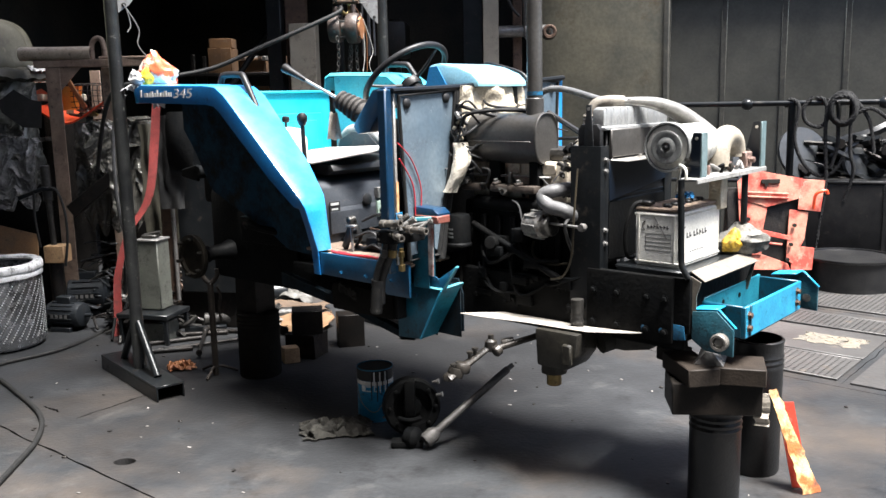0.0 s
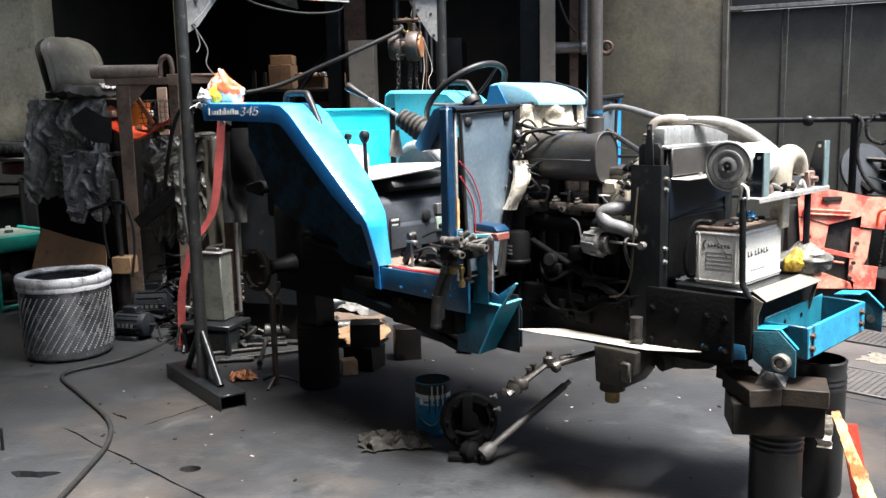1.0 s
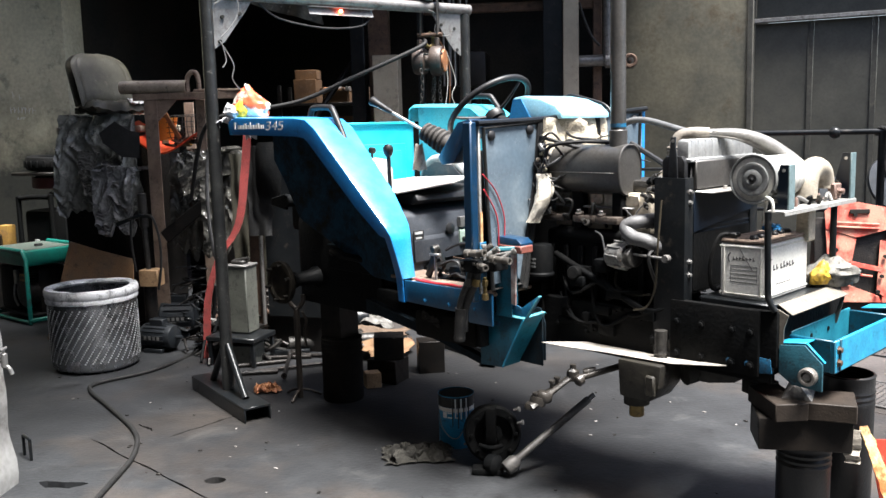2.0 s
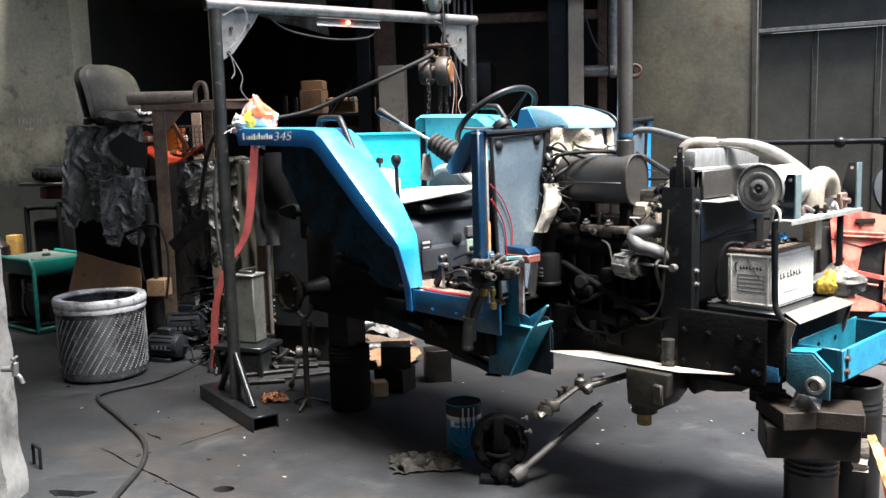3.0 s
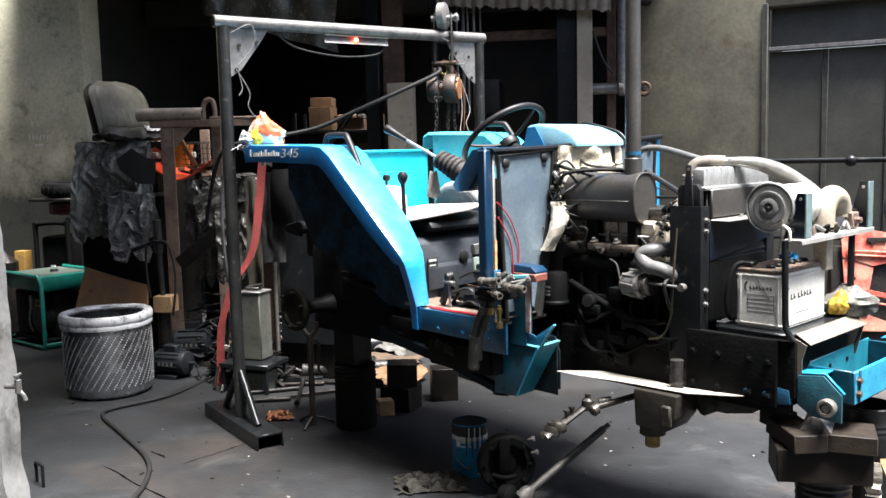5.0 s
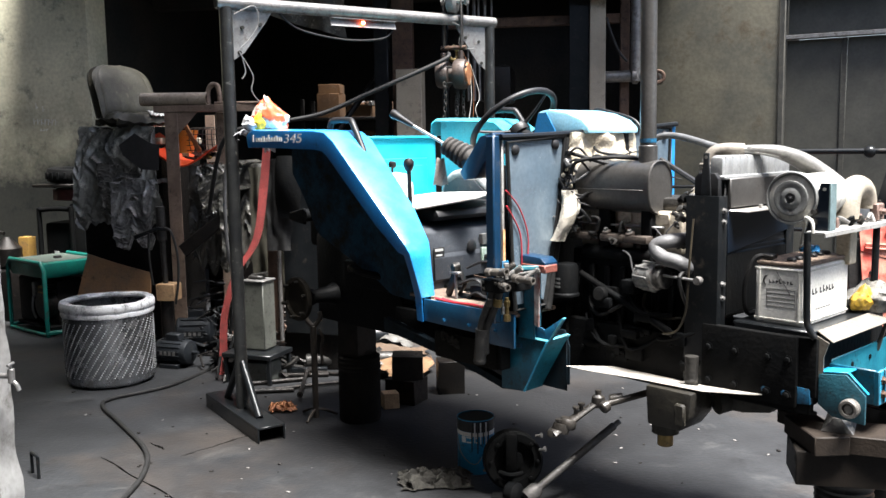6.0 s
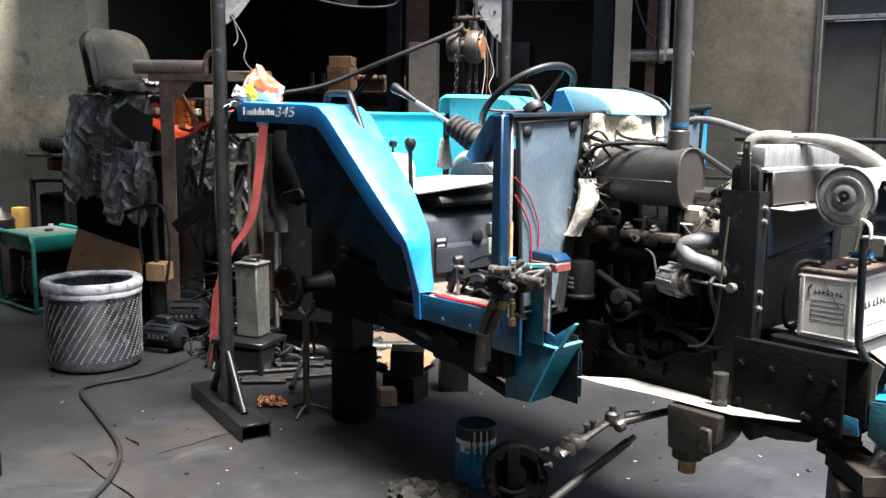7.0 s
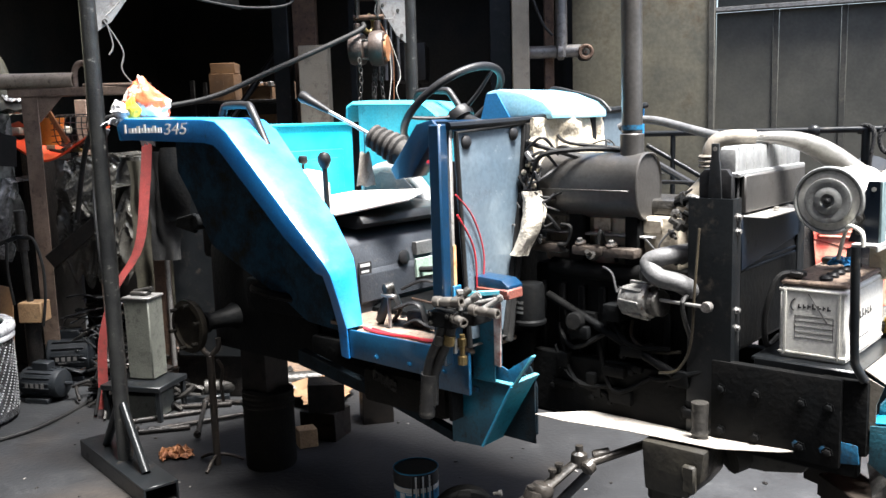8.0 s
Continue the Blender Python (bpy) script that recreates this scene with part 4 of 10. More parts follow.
end = o + ax * 0.42
rod(b, o + ax * 0.1, end, 0.007)
part("shift_lever", b, CHROME, tractor, "bare steel shift lever")
b = bmn()
lathe(b, [(0.009, -0.1), (0.012, -0.07), (0.017, -0.01), (0.022, 0.02), (0.02, 0.032), (0, 0.036)], end, ax, 16)
part("shift_knob", b, BLACK, tractor)
b = bmn()
q = o + ax * 0.15 + Vector((0, -0.01, 0))
tube(b, [q, q + Vector((0.002, -0.002, -0.04)), q + Vector((0, 0, -0.075))], 0.0016, 6, 3)
part("tag_wire", b, BLACK, tractor)
b = bmn()
q = q + Vector((0, 0, -0.07))
def tag_fn(a, c):
    w = 0.016 + 0.018 * c
    side = Vector((0.72, 0.69, 0)) * (2 * a - 1) * w
    return q + side + Vector((0.69, -0.72, 0)) * (0.006 * math.sin(5 * a + 3 * c) + 0.004 * noise.noise(Vector((a * 6, c * 9, 2)))) + Vector((0, 0, -0.118 * c + 0.004 * math.sin(9 * a)))
sheet(b, tag_fn, 8, 14, 0.002)
part("paper_tag", b, TAG, tractor, "crumpled grey paper tag on a wire")
b = bmn()
tube(b, [(-0.98, -0.36, 1.41), (-0.90, -0.36, 1.39), (-0.80, -0.36, 1.35), (-0.74, -0.38, 1.31)], 0.008, 8, 5)
tube(b, [(-0.98, -0.34, 1.37), (-0.88, -0.34, 1.34), (-0.76, -0.36, 1.29)], 0.006, 8, 5)
part("shift_cable", b, COPPER, tractor, "red sheathed shift cables")

# steering wheel and column
C = Vector((-1.178, 0.012, 1.595))
tilt = radians(41)
e1, e2, up = Vector((math.cos(tilt), 0, math.sin(tilt))), Vector((0, 1, 0)), Vector((-math.sin(tilt), 0, math.cos(tilt)))
b = bmn()
tube(b, [C + e1 * 0.212 * math.cos(a) + e2 * 0.212 * math.sin(a) for a in (2 * math.pi * k / 24 for k in range(24))], 0.0145, 10, 2, True)
sw = part("steering_wheel", b, BLACK, tractor, "black plastic steering wheel")
for a in (0.25, 2.35, 4.45):
    b = bmn()
    p = C + e1 * 0.21 * math.cos(a) + e2 * 0.21 * math.sin(a)
    m = C + e1 * 0.11 * math.cos(a) + e2 * 0.11 * math.sin(a) - up * 0.03
    tube(b, [p, m, C - up * 0.045], (0.010, 0.016), 8, 4, False, 0.6)
    part("spoke", b, BLACK, sw)
b = bmn()
lathe(b, [(0.05, -0.07), (0.055, -0.05), (0.05, -0.03), (0.03, -0.022), (0, -0.02)], C, up, 20)
part("hub", b, BLACK, sw)
b = bmn()
rod(b, C - up * 0.06, C - up * 0.06 + (e1 * 0.25 - up * 0.5), 0.03, 14)
part("steering_column", b, BLACK, tractor)

# instrument hood
b = bmn()
prism(b, [(-0.66, 1.54), (-0.665, 1.565), (-0.70, 1.597), (-0.78, 1.628), (-0.88, 1.645), (-0.935, 1.638), (-0.965, 1.54)], "y", -0.10, 0.25, 0.016)
hood = part("instrument_hood", b, PALE_BLUE, tractor, "pale blue instrument hood")
# side plate keeps the deeper blue of the face with no glare
b = bmn()
prism(b, [(-0.83, 1.545), (-0.885, 1.632), (-0.93, 1.63), (-0.955, 1.545)], "y", -0.1035, -0.1005, 0)
part("side_face", b, BLUE, hood, "deeper blue hood side")
b = bmn()
tube(b, [(-0.93, 0.255, 1.60), (-0.90, 0.256, 1.65), (-0.80, 0.257, 1.632), (-0.70, 0.258, 1.602), (-0.655, 0.259, 1.56)], 0.006, 8, 5)
part("hood_seal", b, BLACK, tractor)

PEACH = material("orange_primer", (0.55, 0.25, 0.10), (0.62, 0.40, 0.22), 0.6, 0, 20, (0.2, 0.1, 0.05), 0.35, 0.1)
# dark bulkhead behind the engine
b = bmn()
box(b, (-0.80, -0.50, 0.60), (-0.785, 0.50, 1.42), 0.003)
part("bulkhead", b, GREASE, tractor, "grimy black bulkhead sheet")
# firewall: two side panels, posts and rubber seals round the opening
def firewall(s):
    zt = 1.52 if s < 0 else 1.57
    b = bmn()
    pts = [(s * 0.552, zt - 0.012), (s * 0.215, zt + 0.008), (s * 0.235, 1.30), (s * 0.33, 0.88), (s * 0.51, 0.88)]
    prism(b, pts, "x", -0.708, -0.700)
    p = part("side_panel", b, PALE_PANEL, tractor, "scuffed blue-grey bulkhead panel")
    b = bmn()
    loop = [(-0.697, s * 0.552, zt - 0.01), (-0.697, s * 0.215, zt + 0.008), (-0.697, s * 0.237, 1.30), (-0.697, s * 0.335, 0.86), (-0.697, s * 0.51, 0.86)]
    tube(b, loop, 0.009, 8, 1, True)
    part("seal", b, RUBBER, p)
    b = bmn()
    tube(b, [(-0.70, s * 0.195, zt + 0.005), (-0.70, s * 0.218, 1.30), (-0.70, s * 0.318, 0.84)], 0.020, 8, 1, False)
    part("thick_seal", b, RUBBER, p)
    for v, z in ((0.503, zt - 0.04), (0.268, zt - 0.022)):
        b = bmn()
        lathe(b, [(0.021, 0), (0.021, 0.005), (0.014, 0.012), (0, 0.014)], (-0.70, s * v, z), (1, 0, 0), 16)
        part("plug", b, BLACK, p)
    b = bmn()
    box(b, (-0.75, s * 0.592 - 0.024, 0.82), (-0.705, s * 0.592 + 0.016, zt + 0.015), 0.005)
    part("post", b, POST if s < 0 else BLUE, tractor, "dark blue cab post with chipped edge" if s < 0 else "blue cab post")
    b = bmn()
    box(b, (-0.722, s * 0.567 - 0.006, 0.85), (-0.702, s * 0.567 + 0.006, zt), 0.002)
    part("post_edge", b, CHROME, tractor, "bright scraped post edge")
    if s < 0:
        b = bmn()
        box(b, (-0.7015, s * 0.573, 0.98), (-0.6985, s * 0.561, 1.18), 0)
        part("chipped_strip", b, PEACH, tractor, "orange primer showing on the post edge")
    return p


pr = firewall(-1)
firewall(1)
b = bmn()
tube(b, [(-0.697, -0.585, 1.528), (-0.697, -0.2, 1.54), (-0.697, 0.05, 1.556), (-0.697, 0.3, 1.562), (-0.697, 0.6, 1.58)], 0.012, 8, 4)
part("top_seal", b, DARK_STEEL, tractor, "dark rubber-edged bulkhead top")
b = bmn()
tube(b, [(-0.692, -0.565, 1.33), (-0.692, -0.49, 1.26), (-0.692, -0.44, 1.15), (-0.692, -0.445, 1.04), (-0.692, -0.46, 0.98)], 0.0026, 6, 6)
tube(b, [(-0.692, -0.56, 1.27), (-0.692, -0.49, 1.17), (-0.692, -0.475, 1.07), (-0.692, -0.48, 0.98)], 0.003, 6, 6)
part("red_wire", b, COPPER, pr, "thin red wires")
b = bmn()
box(b, (-0.700, -0.585, 0.90), (-0.69, -0.55, 1.06), 0.002)
bolt(b, (-0.69, -0.567, 0.98), (1, 0, 0), 0.006)
bolt(b, (-0.69, -0.567, 1.04), (1, 0, 0), 0.006)
part("plate", b, BLUE_OLD, tractor)

# heat mat behind the opening, with its loose edge and wiring
b = bmn()
def mat_fn(a, c):
    v = -0.20 + a * 0.46
    z = 1.545 - c * 0.17
    q = Vector((v * 8, z * 8, 0))
    return Vector((-0.69 + 0.03 * noise.noise(q) + 0.014 * noise.noise(q * 3), v + 0.01 * noise.noise(q + Vector((3, 3, 3))), z))
sheet(b, mat_fn, 30, 12, 0.012)
part("heat_mat", b, CREAM, tractor, "crumpled cream heat insulation mat")
b = bmn()
def wrap(a, c):
    ang = a * 2 * math.pi
    z = 1.315 - c * 0.20
    q = Vector((math.cos(ang) * 2, math.sin(ang) * 2, z * 14))
    r = 0.027 + 0.010 * noise.noise(q * 0.7) + 0.005 * noise.noise(q * 1.9) + 0.004 * math.sin(c * 5)
    return Vector((-0.655 + 0.022 * math.sin(c * 4) + r * math.cos(ang), -0.232 - 0.055 * c + r * math.sin(ang), z))
sheet(b, wrap, 20, 34, 0.004)
part("wrapped_pipe", b, WRAP, tractor, "white cloth-wrapped hose")
# brackets, clips and thin lines at the edge of the opening
random.seed(61)
for k in range(16):
    b = bmn()
    p = Vector((-0.675 + random.uniform(-0.015, 0.03), -0.225 + random.uniform(-0.03, 0.03), random.uniform(1.28, 1.47)))
    w = random.uniform(0.006, 0.018)
    box(b, (-w, -0.008, -w), (w, 0.008, w), 0.003, Matrix.Translation(p) @ Matrix.Rotation(random.uniform(0, 3), 4, "Y") @ Matrix.Rotation(random.uniform(0, 3), 4, "Z"))
    part("clip", b, (BLACK, GREASE, STEEL, CREAM)[k % 4], tractor)
for k in range(7):
    b = bmn()
    z = 1.20 + 0.04 * k
    tube(b, [(-0.69, -0.21, z), (-0.65, -0.25, z + random.uniform(-0.02, 0.03)), (-0.61, -0.23, z + random.uniform(-0.05, 0.05)), (-0.58, -0.19, z + random.uniform(-0.08, 0.04))], random.choice((0.003, 0.005, 0.007)), 7, 5)
    part("thin_line", b, (BLACK, GREY_HOSE, RUBBER)[k % 3], tractor)
for k in range(9):
    b = bmn()
    random.seed(40 + k)
    v = random.uniform(-0.22, 0.22)
    z = random.uniform(1.40, 1.50)
    tube(b, [(-0.70, v, z), (-0.62, v + random.uniform(-0.05, 0.08), z + random.uniform(-0.05, 0.03)), (-0.52, v + random.uniform(-0.1, 0.1), z - 0.05), (-0.42, v + random.uniform(-0.05, 0.12), z - random.uniform(0.06, 0.12))], random.choice((0.003, 0.004, 0.006, 0.008)), 7, 5)
    part("wire", b, random.choice((RUBBER, BLACK, RUBBER, GREY_HOSE)), tractor)
b = bmn()
tube(b, [(-0.64, -0.24, 1.38), (-0.60, -0.25, 1.43), (-0.50, -0.20, 1.445), (-0.42, -0.12, 1.44), (-0.36, -0.02, 1.42)], 0.008, 8, 6)
part("hose", b, RUBBER, tractor)

# muffler: an oval drum with a seam, and the tall exhaust pipe
b = bmn()
ang = [2 * math.pi * k / 32 for k in range(32)]
def oval(u, f):
    return [Vector((u, -0.125 + 0.080 * f * math.copysign(abs(math.cos(a)) ** 0.8, math.cos(a)), 1.331 + 0.101 * f * math.copysign(abs(math.sin(a)) ** 0.8, math.sin(a)))) for a in ang]
rings = [oval(-0.652, 0.90), oval(-0.648, 0.97), oval(-0.635, 1.0), oval(-0.318, 1.0), oval(-0.312, 1.025), oval(-0.302, 1.025), oval(-0.299, 0.985), oval(-0.305, 0.95)]
vs = [[b.verts.new(p) for p in r] for r in rings]
for x, y in zip(vs, vs[1:]):
    for k in range(32):
        b.faces.new((x[k], x[(k + 1) % 32], y[(k + 1) % 32], y[k]))
b.faces.new(vs[0])
b.faces.new(vs[-1])
mf = part("muffler", b, DULL, tractor, "sooty grey oval muffler")
b = bmn()
box(b, (-0.640, -0.209, 1.319), (-0.325, -0.198, 1.323), 0.001)
part("seam", b, DULL, mf, "thin folded seam")
b = bmn()
rod(b, (-0.355, -0.13, 1.41), (-0.355, -0.13, 1.49), 0.036, 20, 0.003)
rod(b, (-0.355, -0.13, 1.49), (-0.37, -0.115, 2.4), 0.031, 20, 0.003)
part("exhaust_pipe", b, DULL, tractor, "tall dull grey exhaust pipe")
b = bmn()
rod(b, (-0.3555, -0.13, 1.50), (-0.3557, -0.13, 1.515), 0.0322, 20)
part("paint_patch", b, BLUE_OLD, mf)
b = bmn()
box(b, (-0.56, -0.17, 1.07), (-0.50, -0.10, 1.26), 0.006)
part("muffler_stay", b, GREASE, mf)
b = bmn()
box(b, (-0.36, -0.17, 1.07), (-0.31, -0.10, 1.26), 0.006)
part("muffler_stay", b, GREASE, mf)

ELBOW = material("aged_cream_rubber", (0.38, 0.335, 0.27), (0.28, 0.25, 0.20), 0.55, 0, 9, (0.16, 0.13, 0.10), 0.35, 0.1)
HEAD = material("dusty_beige_casting", (0.56, 0.50, 0.40), (0.40, 0.35, 0.28), 0.5, 0.3, 9, (0.05, 0.04, 0.033), 0.36, 0.25, 70)
DUSTY_IRON = material("dusty_brown_iron", (0.085, 0.068, 0.056), (0.05, 0.039, 0.032), 0.6, 0.2, 12, (0.04, 0.03, 0.024), 0.36, 0.3, 70)
OLD_HOSE = material("yellowed_hose", (0.045, 0.036, 0.02), (0.03, 0.024, 0.015), 0.5, 0, 12, (0.03, 0.024, 0.015), 0.35, 0.1)
# engine block, manifold, rocker cover
b = bmn()
box(b, (-0.69, -0.17, 0.62), (-0.15, 0.18, 1.08), 0.02)
box(b, (-0.69, -0.20, 0.58), (-0.12, 0.20, 0.66), 0.015)
eng = part("engine_block", b, GREASE, tractor, "black greasy engine block")
for k in range(7):
    b = bmn()
    box(b, (-0.66 + 0.073 * k, -0.19, 0.70), (-0.635 + 0.073 * k, -0.165, 1.02), 0.006)
    part("rib", b, GREASE, eng)
b = bmn()
box(b, (-0.67, -0.135, 1.08), (-0.20, 0.14, 1.24), 0.012)
head = part("cylinder_head", b, HEAD, eng, "dusty beige-grey cylinder head")
b = bmn()
box(b, (-0.665, -0.165, 1.176), (-0.27, -0.134, 1.184), 0.002)
part("ledge", b, STEEL, head, "bright machined ledge")
for k in range(5):
    b = bmn()
    box(b, (-0.655 + 0.085 * k, -0.141, 1.19), (-0.59 + 0.085 * k, -0.134, 1.232), 0.003)
    part("side_panel", b, HEAD, head)
for u in (-0.62, -0.47, -0.36):
    b = bmn()
    box(b, (u - 0.055, -0.210, 1.118), (u + 0.055, -0.13, 1.148), 0.010)
    lathe(b, [(0.018, 0), (0.018, 0.010), (0.012, 0.013)], (u - 0.03, -0.19, 1.148), (0, -0.3, 1), 12)
    ear = part("manifold_flange", b, DUSTY_IRON, head, "dusty brown manifold flange")
    b = bmn()
    bolt(b, (u - 0.03, -0.194, 1.158), (0, -0.3, 1), 0.009, 0.012)
    part("nut", b, ALU, ear)
b = bmn()
box(b, (-0.64, -0.10, 1.24), (-0.22, 0.10, 1.29), 0.02)
part("rocker_cover", b, IRON, eng)
b = bmn()
tube(b, [(-0.62, -0.165, 1.07), (-0.45, -0.175, 1.065), (-0.30, -0.165, 1.07)], 0.028, 10, 4)
part("exhaust_manifold", b, GREASE, eng, "black exhaust manifold")
# oil filter
b = bmn()
lathe(b, [(0.052, 0), (0.056, 0.004), (0.056, 0.012), (0.050, 0.018), (0.050, 0.12), (0.044, 0.134), (0.02, 0.138), (0, 0.137)], (-0.665, -0.24, 0.885), (0, 0, 1), 22)
of = part("oil_filter", b, GREASE, eng, "black spin-on oil filter")
b = bmn()
for k, z in enumerate((0.925, 0.94, 0.957)):
    for j in range(5):
        a = radians(-118 + 9 * j)
        p = Vector((-0.665 + 0.0508 * math.cos(a), -0.24 + 0.0508 * math.sin(a), z))
        box(b, (-0.003, -0.0006, 0), (0.003, 0.0006, 0.008), 0, Matrix.Translation(p) @ Matrix.Rotation(a + math.pi / 2, 4, "Z"))
part("print_bar", b, STEEL, of)
b = bmn()
lathe(b, [(0.03, 0), (0.03, 0.05), (0.024, 0.06), (0, 0.062)], (-0.50, -0.20, 0.905), (0.2, -1, 0.2), 14)
box(b, (-0.54, -0.21, 0.88), (-0.44, -0.18, 0.94), 0.01)
part("sender", b, GREASE, eng)
# alternator
b = bmn()
lathe(b, [(0.025, -0.066), (0.046, -0.06), (0.052, -0.03), (0.050, 0.0), (0.052, 0.026), (0.043, 0.038), (0.0, 0.042)], (-0.26, -0.235, 1.005), (0.9, -0.25, 0.1), 20)
for a in range(8):
    if a == 0:
        alt = part("alternator", b, ALU, eng, "silver alternator")
    q = 2 * math.pi * a / 8
    b = bmn()
    box(b, (-0.05, 0.046, -0.006), (0.026, 0.056, 0.006), 0.002, Matrix.Translation((-0.26, -0.235, 1.005)) @ Matrix.Rotation(-0.27, 4, "Z") @ Matrix.Rotation(q, 4, "X"))
    part("rib", b, ALU, alt)
    b = bmn()
    box(b, (0.027, 0.020, -0.005), (0.036, 0.046, 0.005), 0.001, Matrix.Translation((-0.26, -0.235, 1.005)) @ Matrix.Rotation(-0.27, 4, "Z") @ Matrix.Rotation(q + 0.3, 4, "X"))
    part("vent", b, RUST, alt)
b = bmn()
lathe(b, [(0.036, 0), (0.04, 0.004), (0.03, 0.014), (0.04, 0.024), (0.036, 0.028), (0, 0.03)], (-0.215, -0.25, 1.005), (0.9, -0.25, 0.1), 18)
part("pulley", b, IRON, alt)
b = bmn()
lathe(b, [(0.10, 0), (0.11, 0.006), (0.095, 0.018), (0.11, 0.03), (0.06, 0.034), (0, 0.034)], (-0.13, -0.02, 0.78), (1, 0, 0), 26)
part("crank_pulley", b, GREASE, eng)
b = bmn()
lathe(b, [(0.07, 0), (0.075, 0.006), (0.062, 0.016), (0.075, 0.026), (0, 0.03)], (-0.13, -0.02, 1.08), (1, 0, 0), 22)
part("fan_pulley", b, GREASE, eng)
b = bmn()
tube(b, [(-0.115, -0.13, 0.78), (-0.115, -0.28, 1.0), (-0.115, -0.22, 1.05), (-0.115, -0.02, 1.155), (-0.115, 0.05, 1.08), (-0.115, 0.085, 0.80), (-0.115, 0.0, 0.68)], 0.007, 6, 4, True)
part("fan_belt", b, RUBBER, eng)
b = bmn()
for k in range(6):
    q = 2 * math.pi * k / 6
    mtx = Matrix.Translation((-0.075, -0.02, 1.08)) @ Matrix.Rotation(q, 4, "X") @ Matrix.Rotation(0.5, 4, "Z")
    box(b, (-0.003, -0.035, 0.03), (0.003, 0.035, 0.17), 0.002, mtx)
part("fan", b, BLACK, eng)
# thermostat housing and water hoses
b = bmn()
lathe(b, [(0.035, 0), (0.04, 0.02), (0.04, 0.06), (0.03, 0.075), (0, 0.08)], (-0.16, -0.03, 1.20), (0, 0, 1), 16)
box(b, (-0.24, -0.08, 1.17), (-0.09, 0.06, 1.205), 0.01)
for u, v in ((-0.22, -0.06), (-0.11, -0.06), (-0.11, 0.04)):
    bolt(b, (u, v, 1.205), (0, 0, 1), 0.009, 0.012)
rod(b, (-0.20, -0.09, 1.22), (-0.20, -0.09, 1.29), 0.009)
tube(b, [(-0.20, -0.09, 1.28), (-0.18, -0.1, 1.30), (-0.15, -0.1, 1.29)], 0.012, 8, 4)
part("thermostat_housing", b, ALU, eng)
b = bmn()
tube(b, [(-0.16, -0.16, 1.145), (-0.20, -0.23, 1.14), (-0.235, -0.25, 1.12), (-0.20, -0.26, 1.085), (-0.145, -0.25, 1.072), (-0.115, -0.22, 1.05), (-0.12, -0.15, 1.03)], 0.027, 14, 6)
part("water_hose", b, GREY_HOSE, eng, "dusty grey moulded water hose")
b = bmn()
tube(b, [(-0.205, -0.08, 1.255), (-0.19, -0.075, 1.285), (-0.155, -0.065, 1.325), (-0.12, -0.055, 1.37), (-0.085, -0.03, 1.40), (-0.05, 0.0, 1.41)], 0.030, 14, 6)
uh = part("top_hose", b, ELBOW, eng, "pale dusty radiator top hose")
for k, p in enumerate(((-0.196, -0.078, 1.275), (-0.10, -0.045, 1.388))):
    b = bmn()
    lathe(b, [(0.031, -0.005), (0.034, -0.004), (0.034, 0.004), (0.031, 0.005)], p, (0.5, 0.15, 0.8), 18)
    part("hose_clip", b, STEEL, uh)
b = bmn()
rod(b, (-0.20, -0.265, 1.02), (-0.055, -0.265, 1.015), 0.005)
lathe(b, [(0.014, -0.012), (0.016, 0), (0.014, 0.012)], (-0.05, -0.265, 1.015), (0, -1, 0), 12)
part("adjuster_rod", b, STEEL, eng)
b = bmn()
tube(b, [(-0.085, -0.245, 1.23), (-0.09, -0.26, 1.05), (-0.10, -0.26, 0.9), (-0.14, -0.255, 0.82), (-0.2, -0.25, 0.80)], 0.0042, 8, 6)
tube(b, [(-0.32, -0.19, 0.93), (-0.31, -0.21, 0.88), (-0.24, -0.22, 0.85), (-0.15, -0.21, 0.86)], 0.005, 8, 6)
part("drain_hose", b, OLD_HOSE, eng, "yellowed thin hose")
# small pipes, unions and clips round the head of the engine
random.seed(52)
for k in range(26):
    b = bmn()
    u, v, z = random.uniform(-0.66, -0.10), random.uniform(-0.20, 0.02), random.uniform(1.10, 1.30)
    if k % 2:
        u = random.uniform(-0.24, -0.08)
    d = Vector((random.uniform(-1, 1), random.uniform(-1, 0.2), random.uniform(-0.6, 0.8))).normalized()
    r = random.uniform(0.006, 0.014)
    lathe(b, [(r * 0.6, 0), (r, 0.003), (r, 0.02), (r * 1.5, 0.021), (r * 1.5, 0.034), (r * 0.7, 0.036), (r * 0.7, 0.06), (0, 0.061)], (u, v, z), d, 8)
    part("union", b, (ALU, IRON, IRON, GREASE)[k % 4], eng)
for k in range(16):
    b = bmn()
    u, v, z = random.uniform(-0.68, -0.2), random.uniform(-0.26, -0.05), random.uniform(1.05, 1.46)
    if 1.22 < z < 1.44 and v < -0.02:
        v, u = -0.25, random.uniform(-0.69, -0.66)
    p = Vector((u, v, z))
    q = [p]
    for j in range(4):
        q.append(q[-1] + Vector((random.uniform(-0.03, 0.05), random.uniform(-0.02, 0.03), random.uniform(-0.07, 0.05))))
    tube(b, q, random.choice((0.003, 0.004, 0.006)), 6, 5)
    part("wire", b, (BLACK, GREY_HOSE, RUBBER, RUBBER)[k % 4], eng)
random.seed(7)
for k in range(14):
    b = bmn()
    u, z = random.uniform(-0.62, -0.12), random.uniform(0.66, 0.98)
    box(b, (u, -0.22 - random.random() * 0.03, z), (u + random.uniform(0.03, 0.09), -0.16, z + random.uniform(0.02, 0.07)), 0.008)
    bolt(b, (u, -0.225, z), (0, -1, 0), 0.01, 0.012)
    part("bracket", b, GREASE, eng)
